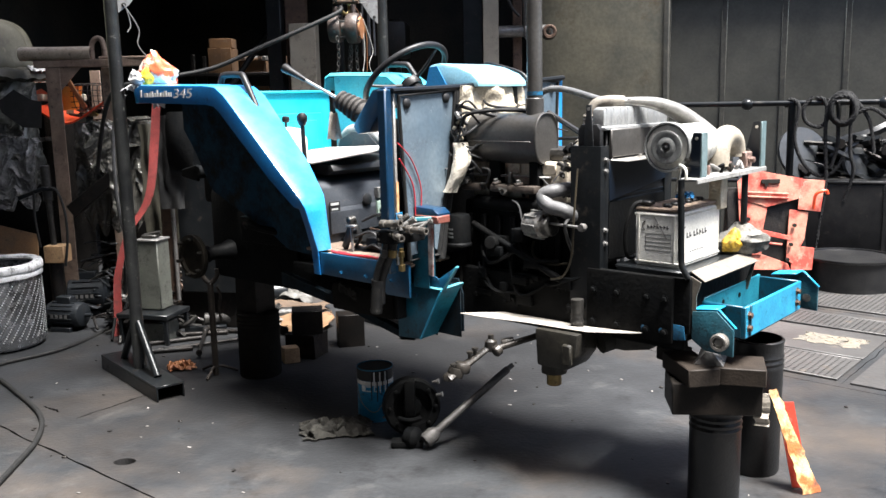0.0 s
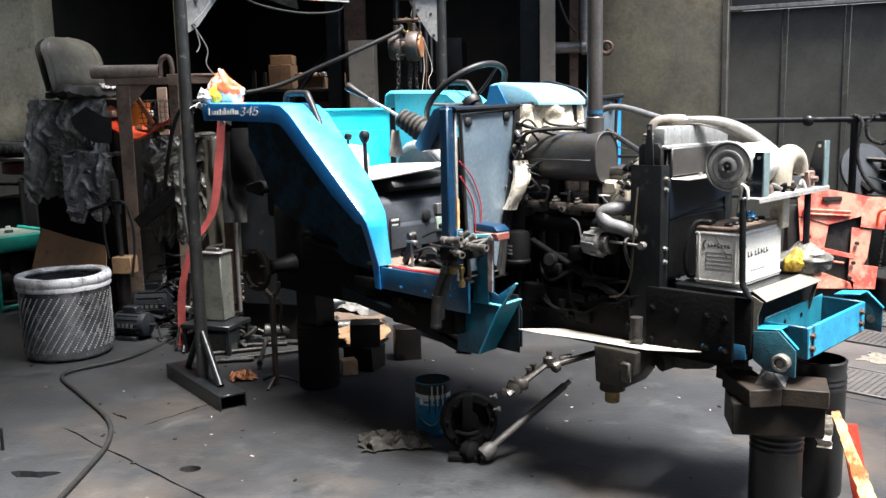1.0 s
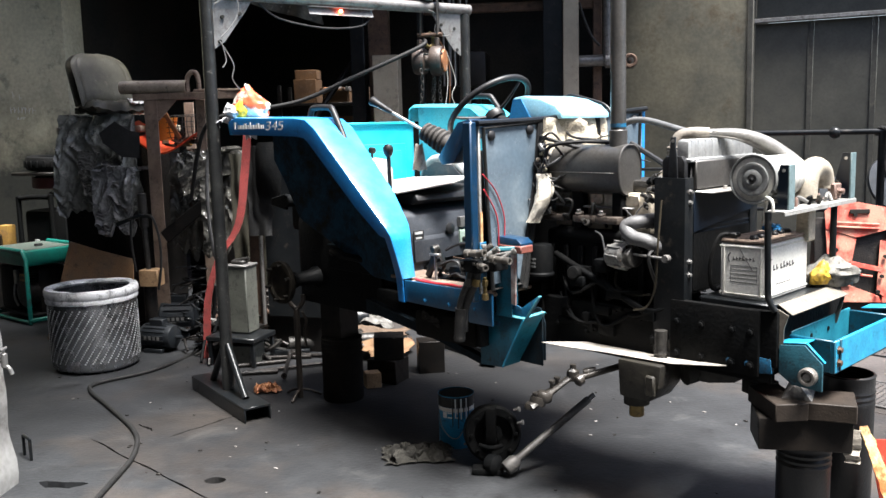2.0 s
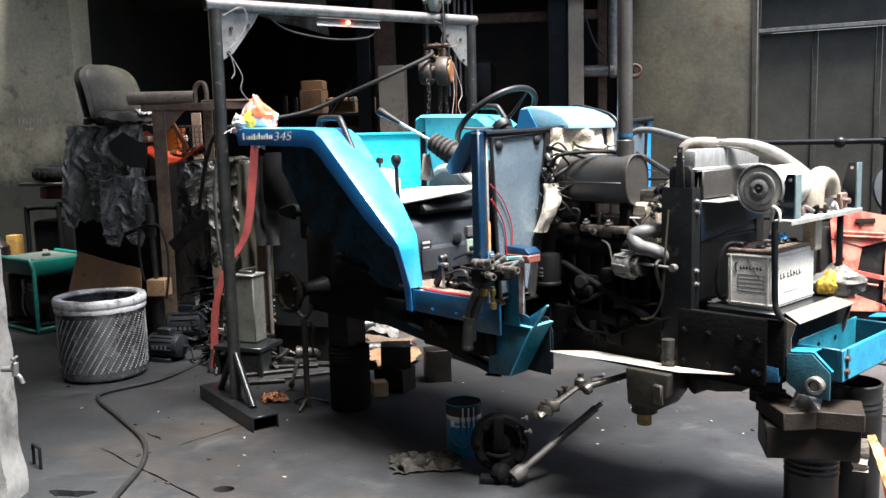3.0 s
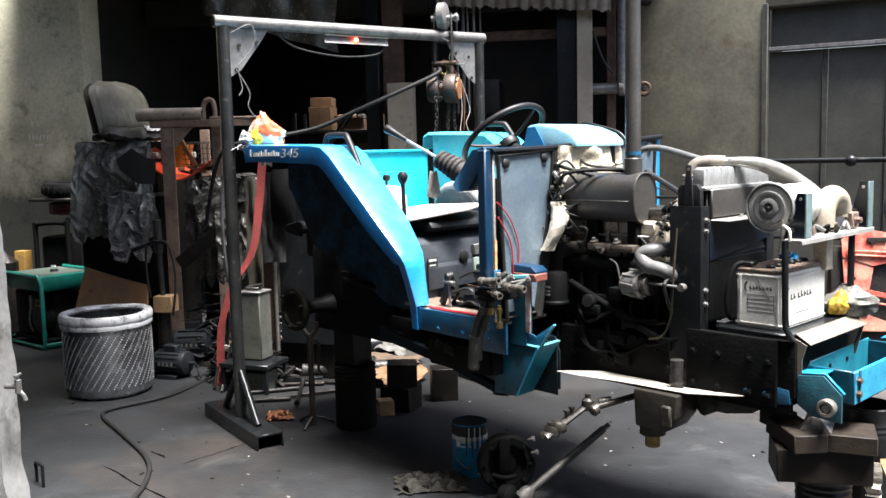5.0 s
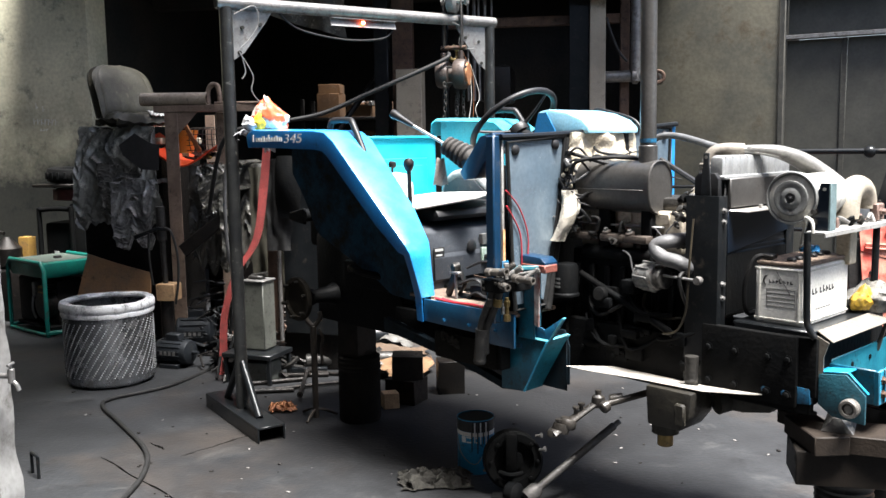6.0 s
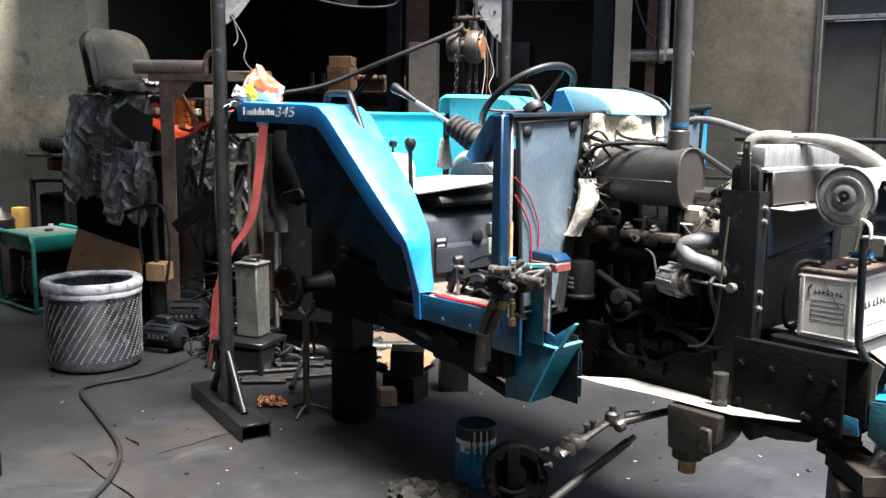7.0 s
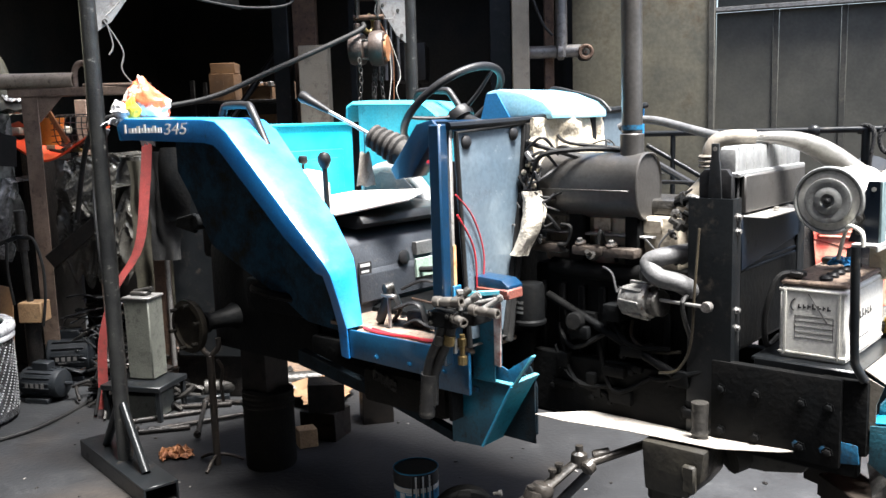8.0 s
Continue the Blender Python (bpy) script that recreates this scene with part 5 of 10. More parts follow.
for k in range(6):
    b = bmn()
    u = random.uniform(-0.6, -0.2)
    tube(b, [(u, -0.2, random.uniform(0.7, 0.95)), (u + 0.08, -0.24, random.uniform(0.7, 0.9)), (u + 0.2, -0.22, random.uniform(0.66, 0.9))], 0.008, 7, 5)
    part("pipe", b, GREASE, eng)
b = bmn()
rod(b, (-0.62, -0.20, 0.98), (-0.16, -0.24, 0.80), 0.014, 12, 0.003)
part("strut", b, GREASE, eng)

# left-hand pipes between bulkhead and radiator
b = bmn()
tube(b, [(-0.66, 0.33, 1.50), (-0.60, 0.34, 1.525), (-0.50, 0.33, 1.52), (-0.3, 0.25, 1.48), (-0.16, 0.16, 1.46), (-0.06, 0.1, 1.455)], 0.0145, 10, 6)
part("bypass_pipe", b, GREY_HOSE, tractor, "grey rubber pipe to the radiator")
b = bmn()
tube(b, [(-0.66, 0.42, 1.42), (-0.5, 0.38, 1.35), (-0.3, 0.28, 1.28), (-0.12, 0.2, 1.22)], 0.013, 8, 5)
tube(b, [(-0.66, 0.34, 1.30), (-0.4, 0.3, 1.31), (-0.15, 0.25, 1.30)], 0.007, 8, 5)
part("fuel_pipe", b, BLACK, tractor)

HUB_RUST = material("dark_rusty_hub", (0.020, 0.017, 0.012), (0.012, 0.0105, 0.0085), 0.8, 0, 12, (0.008, 0.007, 0.006), 0.4, 0.3, spec=0.1)
CASTING = material("oily_brown_casting", (0.036, 0.033, 0.026), (0.018, 0.0165, 0.014), 0.45, 0.1, 9, (0.010, 0.009, 0.008), 0.4, 0.2, 50, spec=0.3)
# chassis rails, transmission and rear axle
for s in (-1, 1):
    b = bmn()
    box(b, (-0.72, s * 0.20 - 0.02, 0.60), (0.34, s * 0.20 + 0.02, 0.80), 0.006)
    part("chassis_rail", b, GREASE, tractor, "black chassis side rail")
b = bmn()
box(b, (0.24, -0.22, 0.66), (0.36, 0.22, 0.86), 0.01)
box(b, (-0.05, -0.235, 0.62), (0.30, -0.205, 0.86), 0.008)
for u in (-0.02, 0.08, 0.2, 0.27):
    for z in (0.66, 0.78):
        bolt(b, (u, -0.235, z), (0, -1, 0), 0.011, 0.012)
part("nose_casting", b, GREASE, tractor, "black nose casting with bolts")
b = bmn()
box(b, (-1.75, -0.24, 0.58), (-0.66, 0.24, 0.86), 0.04)
box(b, (-2.42, -0.26, 0.55), (-1.70, 0.26, 1.05), 0.05)
tc = part("transmission_case", b, GREASE, tractor, "black oily transmission case")
for k in range(8):
    b = bmn()
    box(b, (-1.72 + 0.12 * k, -0.26, 0.60), (-1.69 + 0.12 * k, 0.26, 0.84), 0.006)
    part("rib", b, GREASE, tc)
for s in (-1, 1):
    b = bmn()
    lathe(b, [(0.07, 0.24), (0.045, 0.30), (0.038, 0.36), (0.036, 0.40), (0.046, 0.405), (0.046, 0.425), (0.036, 0.43), (0.036, 0.465)], (-2.245, 0, 0.715), (0, s, 0), 22)
    part("axle_housing", b, GREASE, tractor, "blackened axle tube")
for s in (-1, 1):
    b = bmn()
    lathe(b, [(0.05, 0.45), (0.09, 0.475), (0.114, 0.478), (0.117, 0.49), (0.114, 0.503), (0.092, 0.505), (0.088, 0.49), (0.05, 0.488), (0.03, 0.49), (0, 0.49)], (-2.245, 0, 0.715), (0, s, 0), 28)
    hubp = part("wheel_hub", b, HUB_RUST, tractor, "rusty brown wheel hub flange")
    for k in range(6):
        a = 2 * math.pi * k / 6 + 0.3
        b = bmn()
        lathe(b, [(0.009, 0), (0.009, 0.03), (0, 0.032)], (-2.245 + 0.095 * math.cos(a), s * 0.5, 0.715 + 0.095 * math.sin(a)), (0, s, 0), 8)
        part("stud", b, MUD, hubp)
# rear linkage: hydraulic box, arms, draft links
b = bmn()
box(b, (-2.52, -0.22, 0.95), (-2.10, 0.22, 1.22), 0.03)
rod(b, (-2.42, -0.32, 1.13), (-2.42, 0.32, 1.13), 0.035, 14, 0.004)
for s in (-1, 1):
    slab(b, [(-2.42, s * 0.30, 1.17), (-2.56, s * 0.30, 1.14), (-2.57, s * 0.30, 1.10), (-2.42, s * 0.30, 1.08)], 0.02, 0.004)
part("hydraulic_lift", b, GREASE, tractor)
b = bmn()
tube(b, [(-1.95, -0.36, 0.88), (-1.9, -0.40, 0.90), (-1.80, -0.41, 0.89), (-1.7, -0.36, 0.87)], 0.018, 8, 5)
box(b, (-2.0, -0.37, 0.80), (-1.65, -0.26, 0.93), 0.012)
box(b, (-1.62, -0.36, 0.60), (-1.30, -0.25, 0.74), 0.02)
part("brake_linkage", b, GREASE, tractor)

STEEL_BLUE = material("blue_grey_bare_steel", (0.062, 0.066, 0.071), (0.042, 0.046, 0.05), 0.32, 0.5, 9, (0.04, 0.036, 0.032), 0.35, 0.1)
# lug flange teal lightened to look lit beside the dark plate
LUG_EDGE = material("lit_teal_flange", (0.20, 0.27, 0.28), (0.12, 0.18, 0.19), 0.45, 0.2, 10, (0.06, 0.06, 0.055), 0.36, 0.1)
PIN_RUST = material("pinkish_rusty_steel", (0.24, 0.16, 0.13), (0.14, 0.085, 0.07), 0.6, 0.2, 14, (0.34, 0.31, 0.28), 0.3, 0.2)
BOOT_TAN = material("dusty_tan_rubber", (0.25, 0.225, 0.185), (0.17, 0.15, 0.125), 0.65, 0, 10, (0.10, 0.085, 0.07), 0.34, 0.15)
DUCT = material("worn_grey_duct_paint", (0.26, 0.255, 0.24), (0.17, 0.165, 0.155), 0.28, 0.25, 5, (0.07, 0.064, 0.056), 0.36, 0.05)
SHELF_GREY = material("dirty_grey_shelf_steel", (0.40, 0.395, 0.38), (0.28, 0.275, 0.26), 0.5, 0.2, 9, (0.10, 0.085, 0.07), 0.36, 0.2)
COVER = material("grey_painted_cover", (0.25, 0.255, 0.25), (0.19, 0.195, 0.19), 0.45, 0.1, 9, (0.12, 0.115, 0.11), 0.4, 0.1)
LIP = material("dull_bare_sheet", (0.19, 0.172, 0.142), (0.135, 0.12, 0.10), 0.55, 0.1, 9, (0.12, 0.10, 0.08), 0.42, 0.15)
TANK = material("dull_silver_tank", (0.42, 0.425, 0.425), (0.30, 0.305, 0.305), 0.34, 0.45, 8, (0.14, 0.135, 0.125), 0.3, 0.08)
PRIMER = material("red_brown_primer", (0.22, 0.065, 0.045), (0.15, 0.05, 0.04), 0.6, 0, 14, (0.07, 0.04, 0.035), 0.4, 0.2)
# radiator with its posts, top tank and cooler panel
b = bmn()
box(b, (-0.055, -0.17, 0.87), (-0.006, 0.31, 1.375), 0.004)
rad = part("radiator", b, BLACK, tractor, "dark radiator with finned core")
for k in range(16):
    b = bmn()
    box(b, (-0.007, -0.155, 0.885 + 0.0155 * k), (-0.001, 0.295, 0.889 + 0.0155 * k), 0)
    part("fin", b, NAVY, rad)
b = bmn()
box(b, (-0.003, -0.165, 1.268), (0.012, 0.305, 1.372), 0.004)
part("cooler_panel", b, DULL, rad, "plain grey oil cooler panel")
b = bmn()
slab(b, [(0.0, -0.165, 1.262), (0.0, 0.20, 1.262), (0.055, 0.16, 1.255), (0.055, -0.12, 1.255)], 0.005, 0.001)
bolt(b, (0.03, 0.02, 1.262), (0, 0, 1), 0.008, 0.008)
part("flange", b, CHROME, rad, "bright folded flange")
b = bmn()
slab(b, [(0.004, -0.165, 1.255), (0.004, 0.30, 1.255), (0.004, 0.30, 1.16), (0.004, -0.165, 1.105)], 0.008, 0.002)
part("lower_panel", b, NAVY, rad, "navy enamel oil cooler")
b = bmn()
box(b, (-0.001, -0.16, 0.885), (0.001, 0.30, 1.10), 0)
part("core_mesh", b, GREASE, rad)
b = bmn()
prof = []
nrib = 9
for k in range(nrib):
    v0 = -0.18 + k * 0.052
    box(b, (-0.060, v0, 1.372), (-0.0005, v0 + 0.046, 1.452), 0.012)
box(b, (-0.056, -0.195, 1.37), (-0.004, 0.31, 1.448), 0.014)
box(b, (-0.068, -0.20, 1.368), (0.008, 0.315, 1.382), 0.003)
part("top_tank", b, TANK, rad, "silver ribbed radiator top tank")
b = bmn()
lathe(b, [(0.022, 0), (0.022, 0.012), (0.034, 0.014), (0.036, 0.024), (0.02, 0.03), (0, 0.031)], (-0.03, 0.03, 1.455), (0, 0, 1), 20)
part("filler_cap", b, CHROME, rad)
for s, v0 in ((-1, -0.225), (1, 0.335)):
    b = bmn()
    w0, w1, w2 = v0 + s * 0.004, v0 - s * 0.004, v0 - s * 0.055
    prism(b, [(0.004, w0), (0.004, w2), (-0.004, w2), (-0.004, w1), (-0.118, w1), (-0.118, v0 - s * 0.03), (-0.125, v0 - s * 0.03), (-0.125, w0)], "z", 0.60, 1.312, 0.0015)
    pst = part("radiator_post", b, DARK_STEEL, tractor, "dark blue-black angle-iron radiator post")
    for z in (0.95, 1.0, 1.22, 1.26):
        b = bmn()
        bolt(b, (0.004, v0 - s * 0.03, z), (1, 0, 0), 0.008, 0.01)
        part("bolt", b, STEEL, pst)
    b = bmn()
    prism(b, [(-0.10, 1.305), (-0.006, 1.305), (-0.006, 1.372), (-0.02, 1.392), (-0.085, 1.392), (-0.10, 1.375)], "y", v0 + (0.006 if s < 0 else -0.034), v0 + (0.034 if s < 0 else -0.006), 0.006)
    part("mount", b, BLACK, pst)
    b = bmn()
    prism(b, [(-0.070, 1.30), (-0.030, 1.30), (-0.036, 1.40), (-0.040, 1.425), (-0.040, 1.462), (-0.062, 1.462), (-0.062, 1.425), (-0.066, 1.40)], "y", v0 - s * 0.002 - 0.003, v0 - s * 0.002 + 0.003, 0.001)
    strap_ob = part("strap_plate", b, STEEL_BLUE, pst, "dull steel strap plate")
    b = bmn()
    lathe(b, [(0.006, -0.004), (0.006, 0.004), (0, 0.0041)], (-0.051, v0 - s * 0.002, 1.447), (0, 1, 0), 12)
    part("hole", b, CHROME, strap_ob)

# air intake: boot, duct, cleaner drum, elbow
b = bmn()
tube(b, [(-0.14, -0.06, 1.40), (-0.135, -0.06, 1.435), (-0.12, -0.05, 1.462), (-0.08, -0.03, 1.472), (-0.03, 0.0, 1.470)], (0.026, 0.022), 14, 6)
for k in range(3):
    lathe(b, [(0.031, 0), (0.034, 0.005), (0.031, 0.01)], (-0.139, -0.06, 1.385 + 0.014 * k), (0, 0, 1), 14)
part("intake_boot", b, BOOT_TAN, tractor, "dusty grey rubber intake boot")
b = bmn()
tube(b, [(-0.04, -0.005, 1.470), (0.01, 0.05, 1.468), (0.06, 0.11, 1.455), (0.11, 0.18, 1.42), (0.16, 0.235, 1.365), (0.20, 0.25, 1.32), (0.225, 0.19, 1.305)], (0.015, 0.062), 18, 6, False, 0.85)
part("intake_duct", b, DUCT, tractor, "smooth grey air intake duct")
b = bmn()
lathe(b, [(0.075, -0.001), (0.085, 0.003), (0.0875, 0.012), (0.0875, 0.03), (0.082, 0.036), (0.078, 0.05), (0.078, 0.27), (0.07, 0.285), (0, 0.286)], (0.227, -0.155, 1.31), (0, 1, 0), 32)
ac = part("air_cleaner", b, CASE, tractor, "pale grey air cleaner canister")
b = bmn()
lathe(b, [(0.0885, 0.022), (0.0895, 0.004), (0.087, -0.003), (0.083, -0.003), (0.081, 0.003), (0.060, 0.002), (0.058, -0.006), (0.050, -0.007), (0.036, -0.004), (0.030, -0.008), (0.018, -0.008), (0.015, -0.003), (0, -0.003)], (0.227, -0.158, 1.31), (0, 1, 0), 40)
part("end_cover", b, COVER, ac, "grey stepped end cover")
b = bmn()
lathe(b, [(0.010, 0), (0.009, 0.006), (0.005, 0.008), (0.005, 0.016), (0, 0.017)], (0.227, -0.160, 1.31), (0, -1, 0), 12)
part("wing_nut", b, BLACK, ac)
b = bmn()
tube(b, [(0.29, 0.13, 1.225), (0.29, 0.135, 1.28), (0.29, 0.16, 1.318), (0.29, 0.21, 1.335), (0.29, 0.27, 1.318), (0.29, 0.295, 1.275), (0.29, 0.295, 1.25)], (0.044, 0.036), 16, 6)
part("elbow_hose", b, ELBOW, tractor, "cream rubber elbow hose")

# shelf over the battery, its lugs and legs
b = bmn()
box(b, (0.295, -0.185, 1.199), (0.358, 0.44, 1.206), 0.002)
box(b, (0.354, -0.185, 1.188), (0.359, 0.44, 1.204), 0.001)
shelf = part("shelf_plate", b, SHELF_GREY, tractor, "light grey steel shelf strip")
for v0, h in ((-0.15, 1.362), (0.385, 1.382)):
    b = bmn()
    prism(b, [(0.278, 1.206), (0.350, 1.206), (0.350, h), (0.322, h)], "y", v0, v0 + 0.006, 0)
    lug = part("lug", b, NAVY, tractor, "dark blue steel lug")
    b = bmn()
    lathe(b, [(0.006, 0), (0.006, 0.002), (0, 0.0021)], (0.335, v0, h - 0.02), (0, -1, 0), 10)
    part("hole", b, CHROME, lug)
    b = bmn()
    box(b, (0.350, v0, 1.206), (0.356, v0 + 0.045, h), 0.001)
    part("flange", b, LUG_EDGE, lug, "pale teal flange coloured as the lit face")
    for z in (1.235, 1.268):
        b = bmn()
        bolt(b, (0.305, v0, z), (0, -1, 0), 0.009, 0.012)
        part("bolt", b, IRON, lug)
b = bmn()
box(b, (0.31, 0.28, 1.21), (0.34, 0.34, 1.27), 0.004)
bolt(b, (0.34, 0.31, 1.24), (1, 0, 0), 0.012, 0.02)
part("clamp", b, PIN_RUST, shelf, "rust-pink clamp block")
for k in range(7):
    random.seed(80 + k)
    b = bmn()
    p = Vector((0.30 + 0.05 * random.random(), -0.08 + 0.055 * k, 1.206))
    tube(b, [p, p + Vector((random.uniform(-0.02, 0.02), random.uniform(-0.02, 0.02), 0.03)), p + Vector((random.uniform(-0.03, 0.03), random.uniform(-0.03, 0.03), 0.012))], 0.007, 7, 4)
    part("scrap_fitting", b, (IRON, PIN_RUST, ALU, GREASE)[k % 4], shelf)
b = bmn()
tube(b, [(0.318, -0.225, 1.205), (0.32, -0.225, 1.1), (0.325, -0.225, 0.93), (0.332, -0.224, 0.895), (0.352, -0.220, 0.862)], 0.0115, 12, 4)
part("shelf_leg", b, DARK_STEEL, tractor, "dark steel tube leg")
b = bmn()
rod(b, (0.335, 0.288, 0.86), (0.335, 0.288, 1.197), 0.0125, 12)
part("shelf_leg", b, DARK_STEEL, tractor, "dark steel tube leg")
b = bmn()
box(b, (0.25, 0.15, 1.06), (0.30, 0.21, 1.197), 0.004)
part("shelf_stay", b, CREAM, tractor)
b = bmn()
tube(b, [(0.335, -0.225, 1.205), (0.33, -0.22, 1.24), (0.29, -0.18, 1.25), (0.26, -0.12, 1.22), (0.24, -0.1, 1.15)], 0.0055, 8, 6)
part("white_hose", b, CASE, tractor, "thin white hose")

# battery tray with its bright front lip
b = bmn()
box(b, (0.05, -0.20, 0.868), (0.335, 0.36, 0.878), 0.002)
box(b, (0.06, -0.204, 0.845), (0.335, -0.198, 0.876), 0.002)
tray = part("battery_tray", b, DARK_STEEL, tractor, "rusty dark battery tray")
b = bmn()
slab(b, [(0.336, -0.17, 0.876), (0.398, -0.19, 0.848), (0.398, 0.29, 0.848), (0.336, 0.29, 0.876)], 0.004, 0.001)
slab(b, [(0.345, -0.205, 0.872), (0.392, -0.205, 0.85), (0.376, -0.205, 0.80), (0.376, -0.205, 0.73), (0.345, -0.205, 0.73), (0.345, -0.205, 0.80)], 0.004, 0)
slab(b, [(0.385, 0.265, 0.85), (0.397, 0.265, 0.85), (0.37, 0.265, 0.74), (0.352, 0.265, 0.74)], 0.004, 0)
part("front_lip", b, LIP, tray, "bare pale sheet-metal lip")
b = bmn()
slab(b, [(0.185, -0.1625, 1.06), (0.188, -0.1625, 1.06), (0.238, -0.1625, 0.985), (0.234, -0.1625, 0.985)], 0.0012, 0)
part("hold_down_wire", b, STEEL, tray)

# weight frame at the nose: an open blue box with two ears and a pin
EAR = material("oily_shaded_ear_plate", (0.030, 0.130, 0.175), (0.022, 0.085, 0.115), 0.45, 0.2, 11, (0.02, 0.018, 0.016), 0.4, 0.2)


PIN_STEEL = material("greasy_bush_steel", (0.34, 0.32, 0.29), (0.20, 0.185, 0.17), 0.35, 0.5, 18, (0.06, 0.05, 0.04), 0.4, 0.15)


def nose():
    # lit blue on front plate and caps, shaded blue on ends and ears
    b = bmn()
    END = 0.412
    box(b, (0.515, -0.135, 0.655), (0.527, END - 0.007, 0.768), 0.003)
    fr = part("weight_frame", b, LIGHT_BLUE, tractor, "light blue front weight frame")
    b = bmn()
    box(b, (0.354, -0.11, 0.66), (0.364, END, 0.775), 0.003)
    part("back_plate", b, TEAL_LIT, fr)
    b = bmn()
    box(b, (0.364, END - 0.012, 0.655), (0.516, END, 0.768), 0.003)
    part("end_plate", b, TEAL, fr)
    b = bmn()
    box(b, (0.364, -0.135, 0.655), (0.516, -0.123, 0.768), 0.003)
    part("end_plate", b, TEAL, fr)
    b = bmn()
    box(b, (0.354, -0.12, 0.648), (0.52, END - 0.002, 0.656), 0.002)
    part("bottom_plate", b, GREASE, fr)
    for v in (-0.155, -0.105):
        b = bmn()
        box(b, (0.515, v, 0.66), (0.532, v + 0.012, 0.77), 0.002)
        part("bar", b, TEAL, fr)
    for s, v0, du, dz in ((-1, -0.205, 0.012, 0.0), (1, 0.50, 0.06, 0.028)):
        b = bmn()
        prism(b, [(u + du, z + dz) for u, z in ((0.352, 0.745), (0.44, 0.757), (0.502, 0.70), (0.502, 0.606), (0.40, 0.612), (0.352, 0.645))], "y", v0 - 0.005, v0 + 0.005, 0.0015)
        ear = part("ear", b, EAR, tractor, "blue pivot ear plate")
        b = bmn()
        lo, hi = (v0, -0.13) if s < 0 else (END, v0)
        slab(b, [(0.345 + du, lo, 0.748 + dz), (0.442 + du, lo, 0.760 + dz), (0.442 + du, hi, 0.760 + dz), (0.345 + du, hi, 0.748 + dz)], 0.005, 0.001)
        far = hi - 0.012 if s > 0 else lo
        slab(b, [(0.442 + du, far, 0.760 + dz), (0.505 + du, far, 0.702 + dz), (0.505 + du, far + 0.012, 0.702 + dz), (0.442 + du, far + 0.012, 0.760 + dz)], 0.005, 0.001)
        part("cap", b, LIGHT_BLUE, ear, "bright blue folded cap")
        b = bmn()
        rod(b, (0.46 + du, v0 - s * -0.03, 0.655 + dz), (0.46 + du, v0 - s * 0.07, 0.655 + dz), 0.016, 16, 0.003)
        lathe(b, [(0.030, 0), (0.031, 0.004), (0.031, 0.024), (0.027, 0.028), (0.019, 0.028), (0.017, 0.010), (0.008, 0.010), (0.008, 0.018), (0, 0.019)], (0.46 + du, v0 + s * 0.006, 0.655 + dz), (0, s, 0), 22)
        if s > 0:
            b.free()
            b = bmn()
            lathe(b, [(0.016, 0), (0.017, 0.003), (0.010, 0.004), (0, 0.002)], (0.46 + du, v0 - 0.005, 0.655 + dz), (0, -1, 0), 16)
        part("pin", b, PIN_STEEL, ear, "worn steel pivot pin and bush")
    for v in (-0.11, 0.36):
        for z in (0.69, 0.735):
            b = bmn()
            bolt(b, (0.527, v, z), (1, 0, 0), 0.011, 0.012)
            part("bolt", b, RUST, fr)
    for v in (0.05, 0.2):
        b = bmn()
        lathe(b, [(0.009, 0), (0.009, 0.003), (0, 0.003)], (0.364, v, 0.73), (1, 0, 0), 12)
        part("hole", b, GREASE, fr)
    b = bmn()
    box(b, (0.245, -0.20, 0.60), (0.30, 0.48, 0.862), 0.004)
    part("nose_plate", b, GREASE, tractor, "black nose plate behind the weight frame")
    # arms that hold the frame
    for s in (-1, 1):
        b = bmn()
        prism(b, [(0.16, 0.70), (0.34, 0.69), (0.345, 0.64), (0.20, 0.62), (0.16, 0.64)], "y", s * 0.215 - 0.008, s * 0.215 + 0.008, 0.002)
        for u in (0.19, 0.26):
            bolt(b, (u, s * 0.215 + s * 0.008, 0.665), (0, s, 0), 0.012, 0.012)
        part("arm", b, BLUE_OLD, tractor, "dark blue frame arm")


nose()

ARM_IRON = material("oily_forged_iron", (0.042, 0.037, 0.032), (0.020, 0.018, 0.016), 0.36, 0.3, 14, (0.09, 0.08, 0.07), 0.26, 0.25, 70)
SHAFT = material("dusty_grey_shaft", (0.11, 0.105, 0.10), (0.07, 0.066, 0.063), 0.5, 0.3, 12, (0.05, 0.045, 0.04), 0.36, 0.15)
STRIP_CARD = material("dirty_white_card", (0.40, 0.375, 0.335), (0.30, 0.275, 0.245), 0.85, 0, 6, (0.18, 0.15, 0.12), 0.35, 0.2)
# front axle: pivot casting, beam, bright stub, tie rod and drop arm
b = bmn()
prism(b, [(-0.20, 0.63), (-0.01, 0.63), (-0.02, 0.54), (-0.06, 0.485), (-0.19, 0.485), (-0.195, 0.56)], "y", -0.36, -0.20, 0.012)
lathe(b, [(0.05, 0), (0.05, 0.05), (0.04, 0.055)], (-0.16, -0.285, 0.445), (0, 0, 1), 18)
box(b, (-0.07, -0.375, 0.51), (-0.03, -0.355, 0.59), 0.006)
axle = part("axle_casting", b, CASTING, tractor, "black greasy front axle casting")
b = bmn()
rod(b, (-0.16, -0.285, 0.395), (-0.16, -0.285, 0.46), 0.029, 18, 0.003)
part("stub", b, BRASS, axle, "oily brass-coloured stub")
b = bmn()
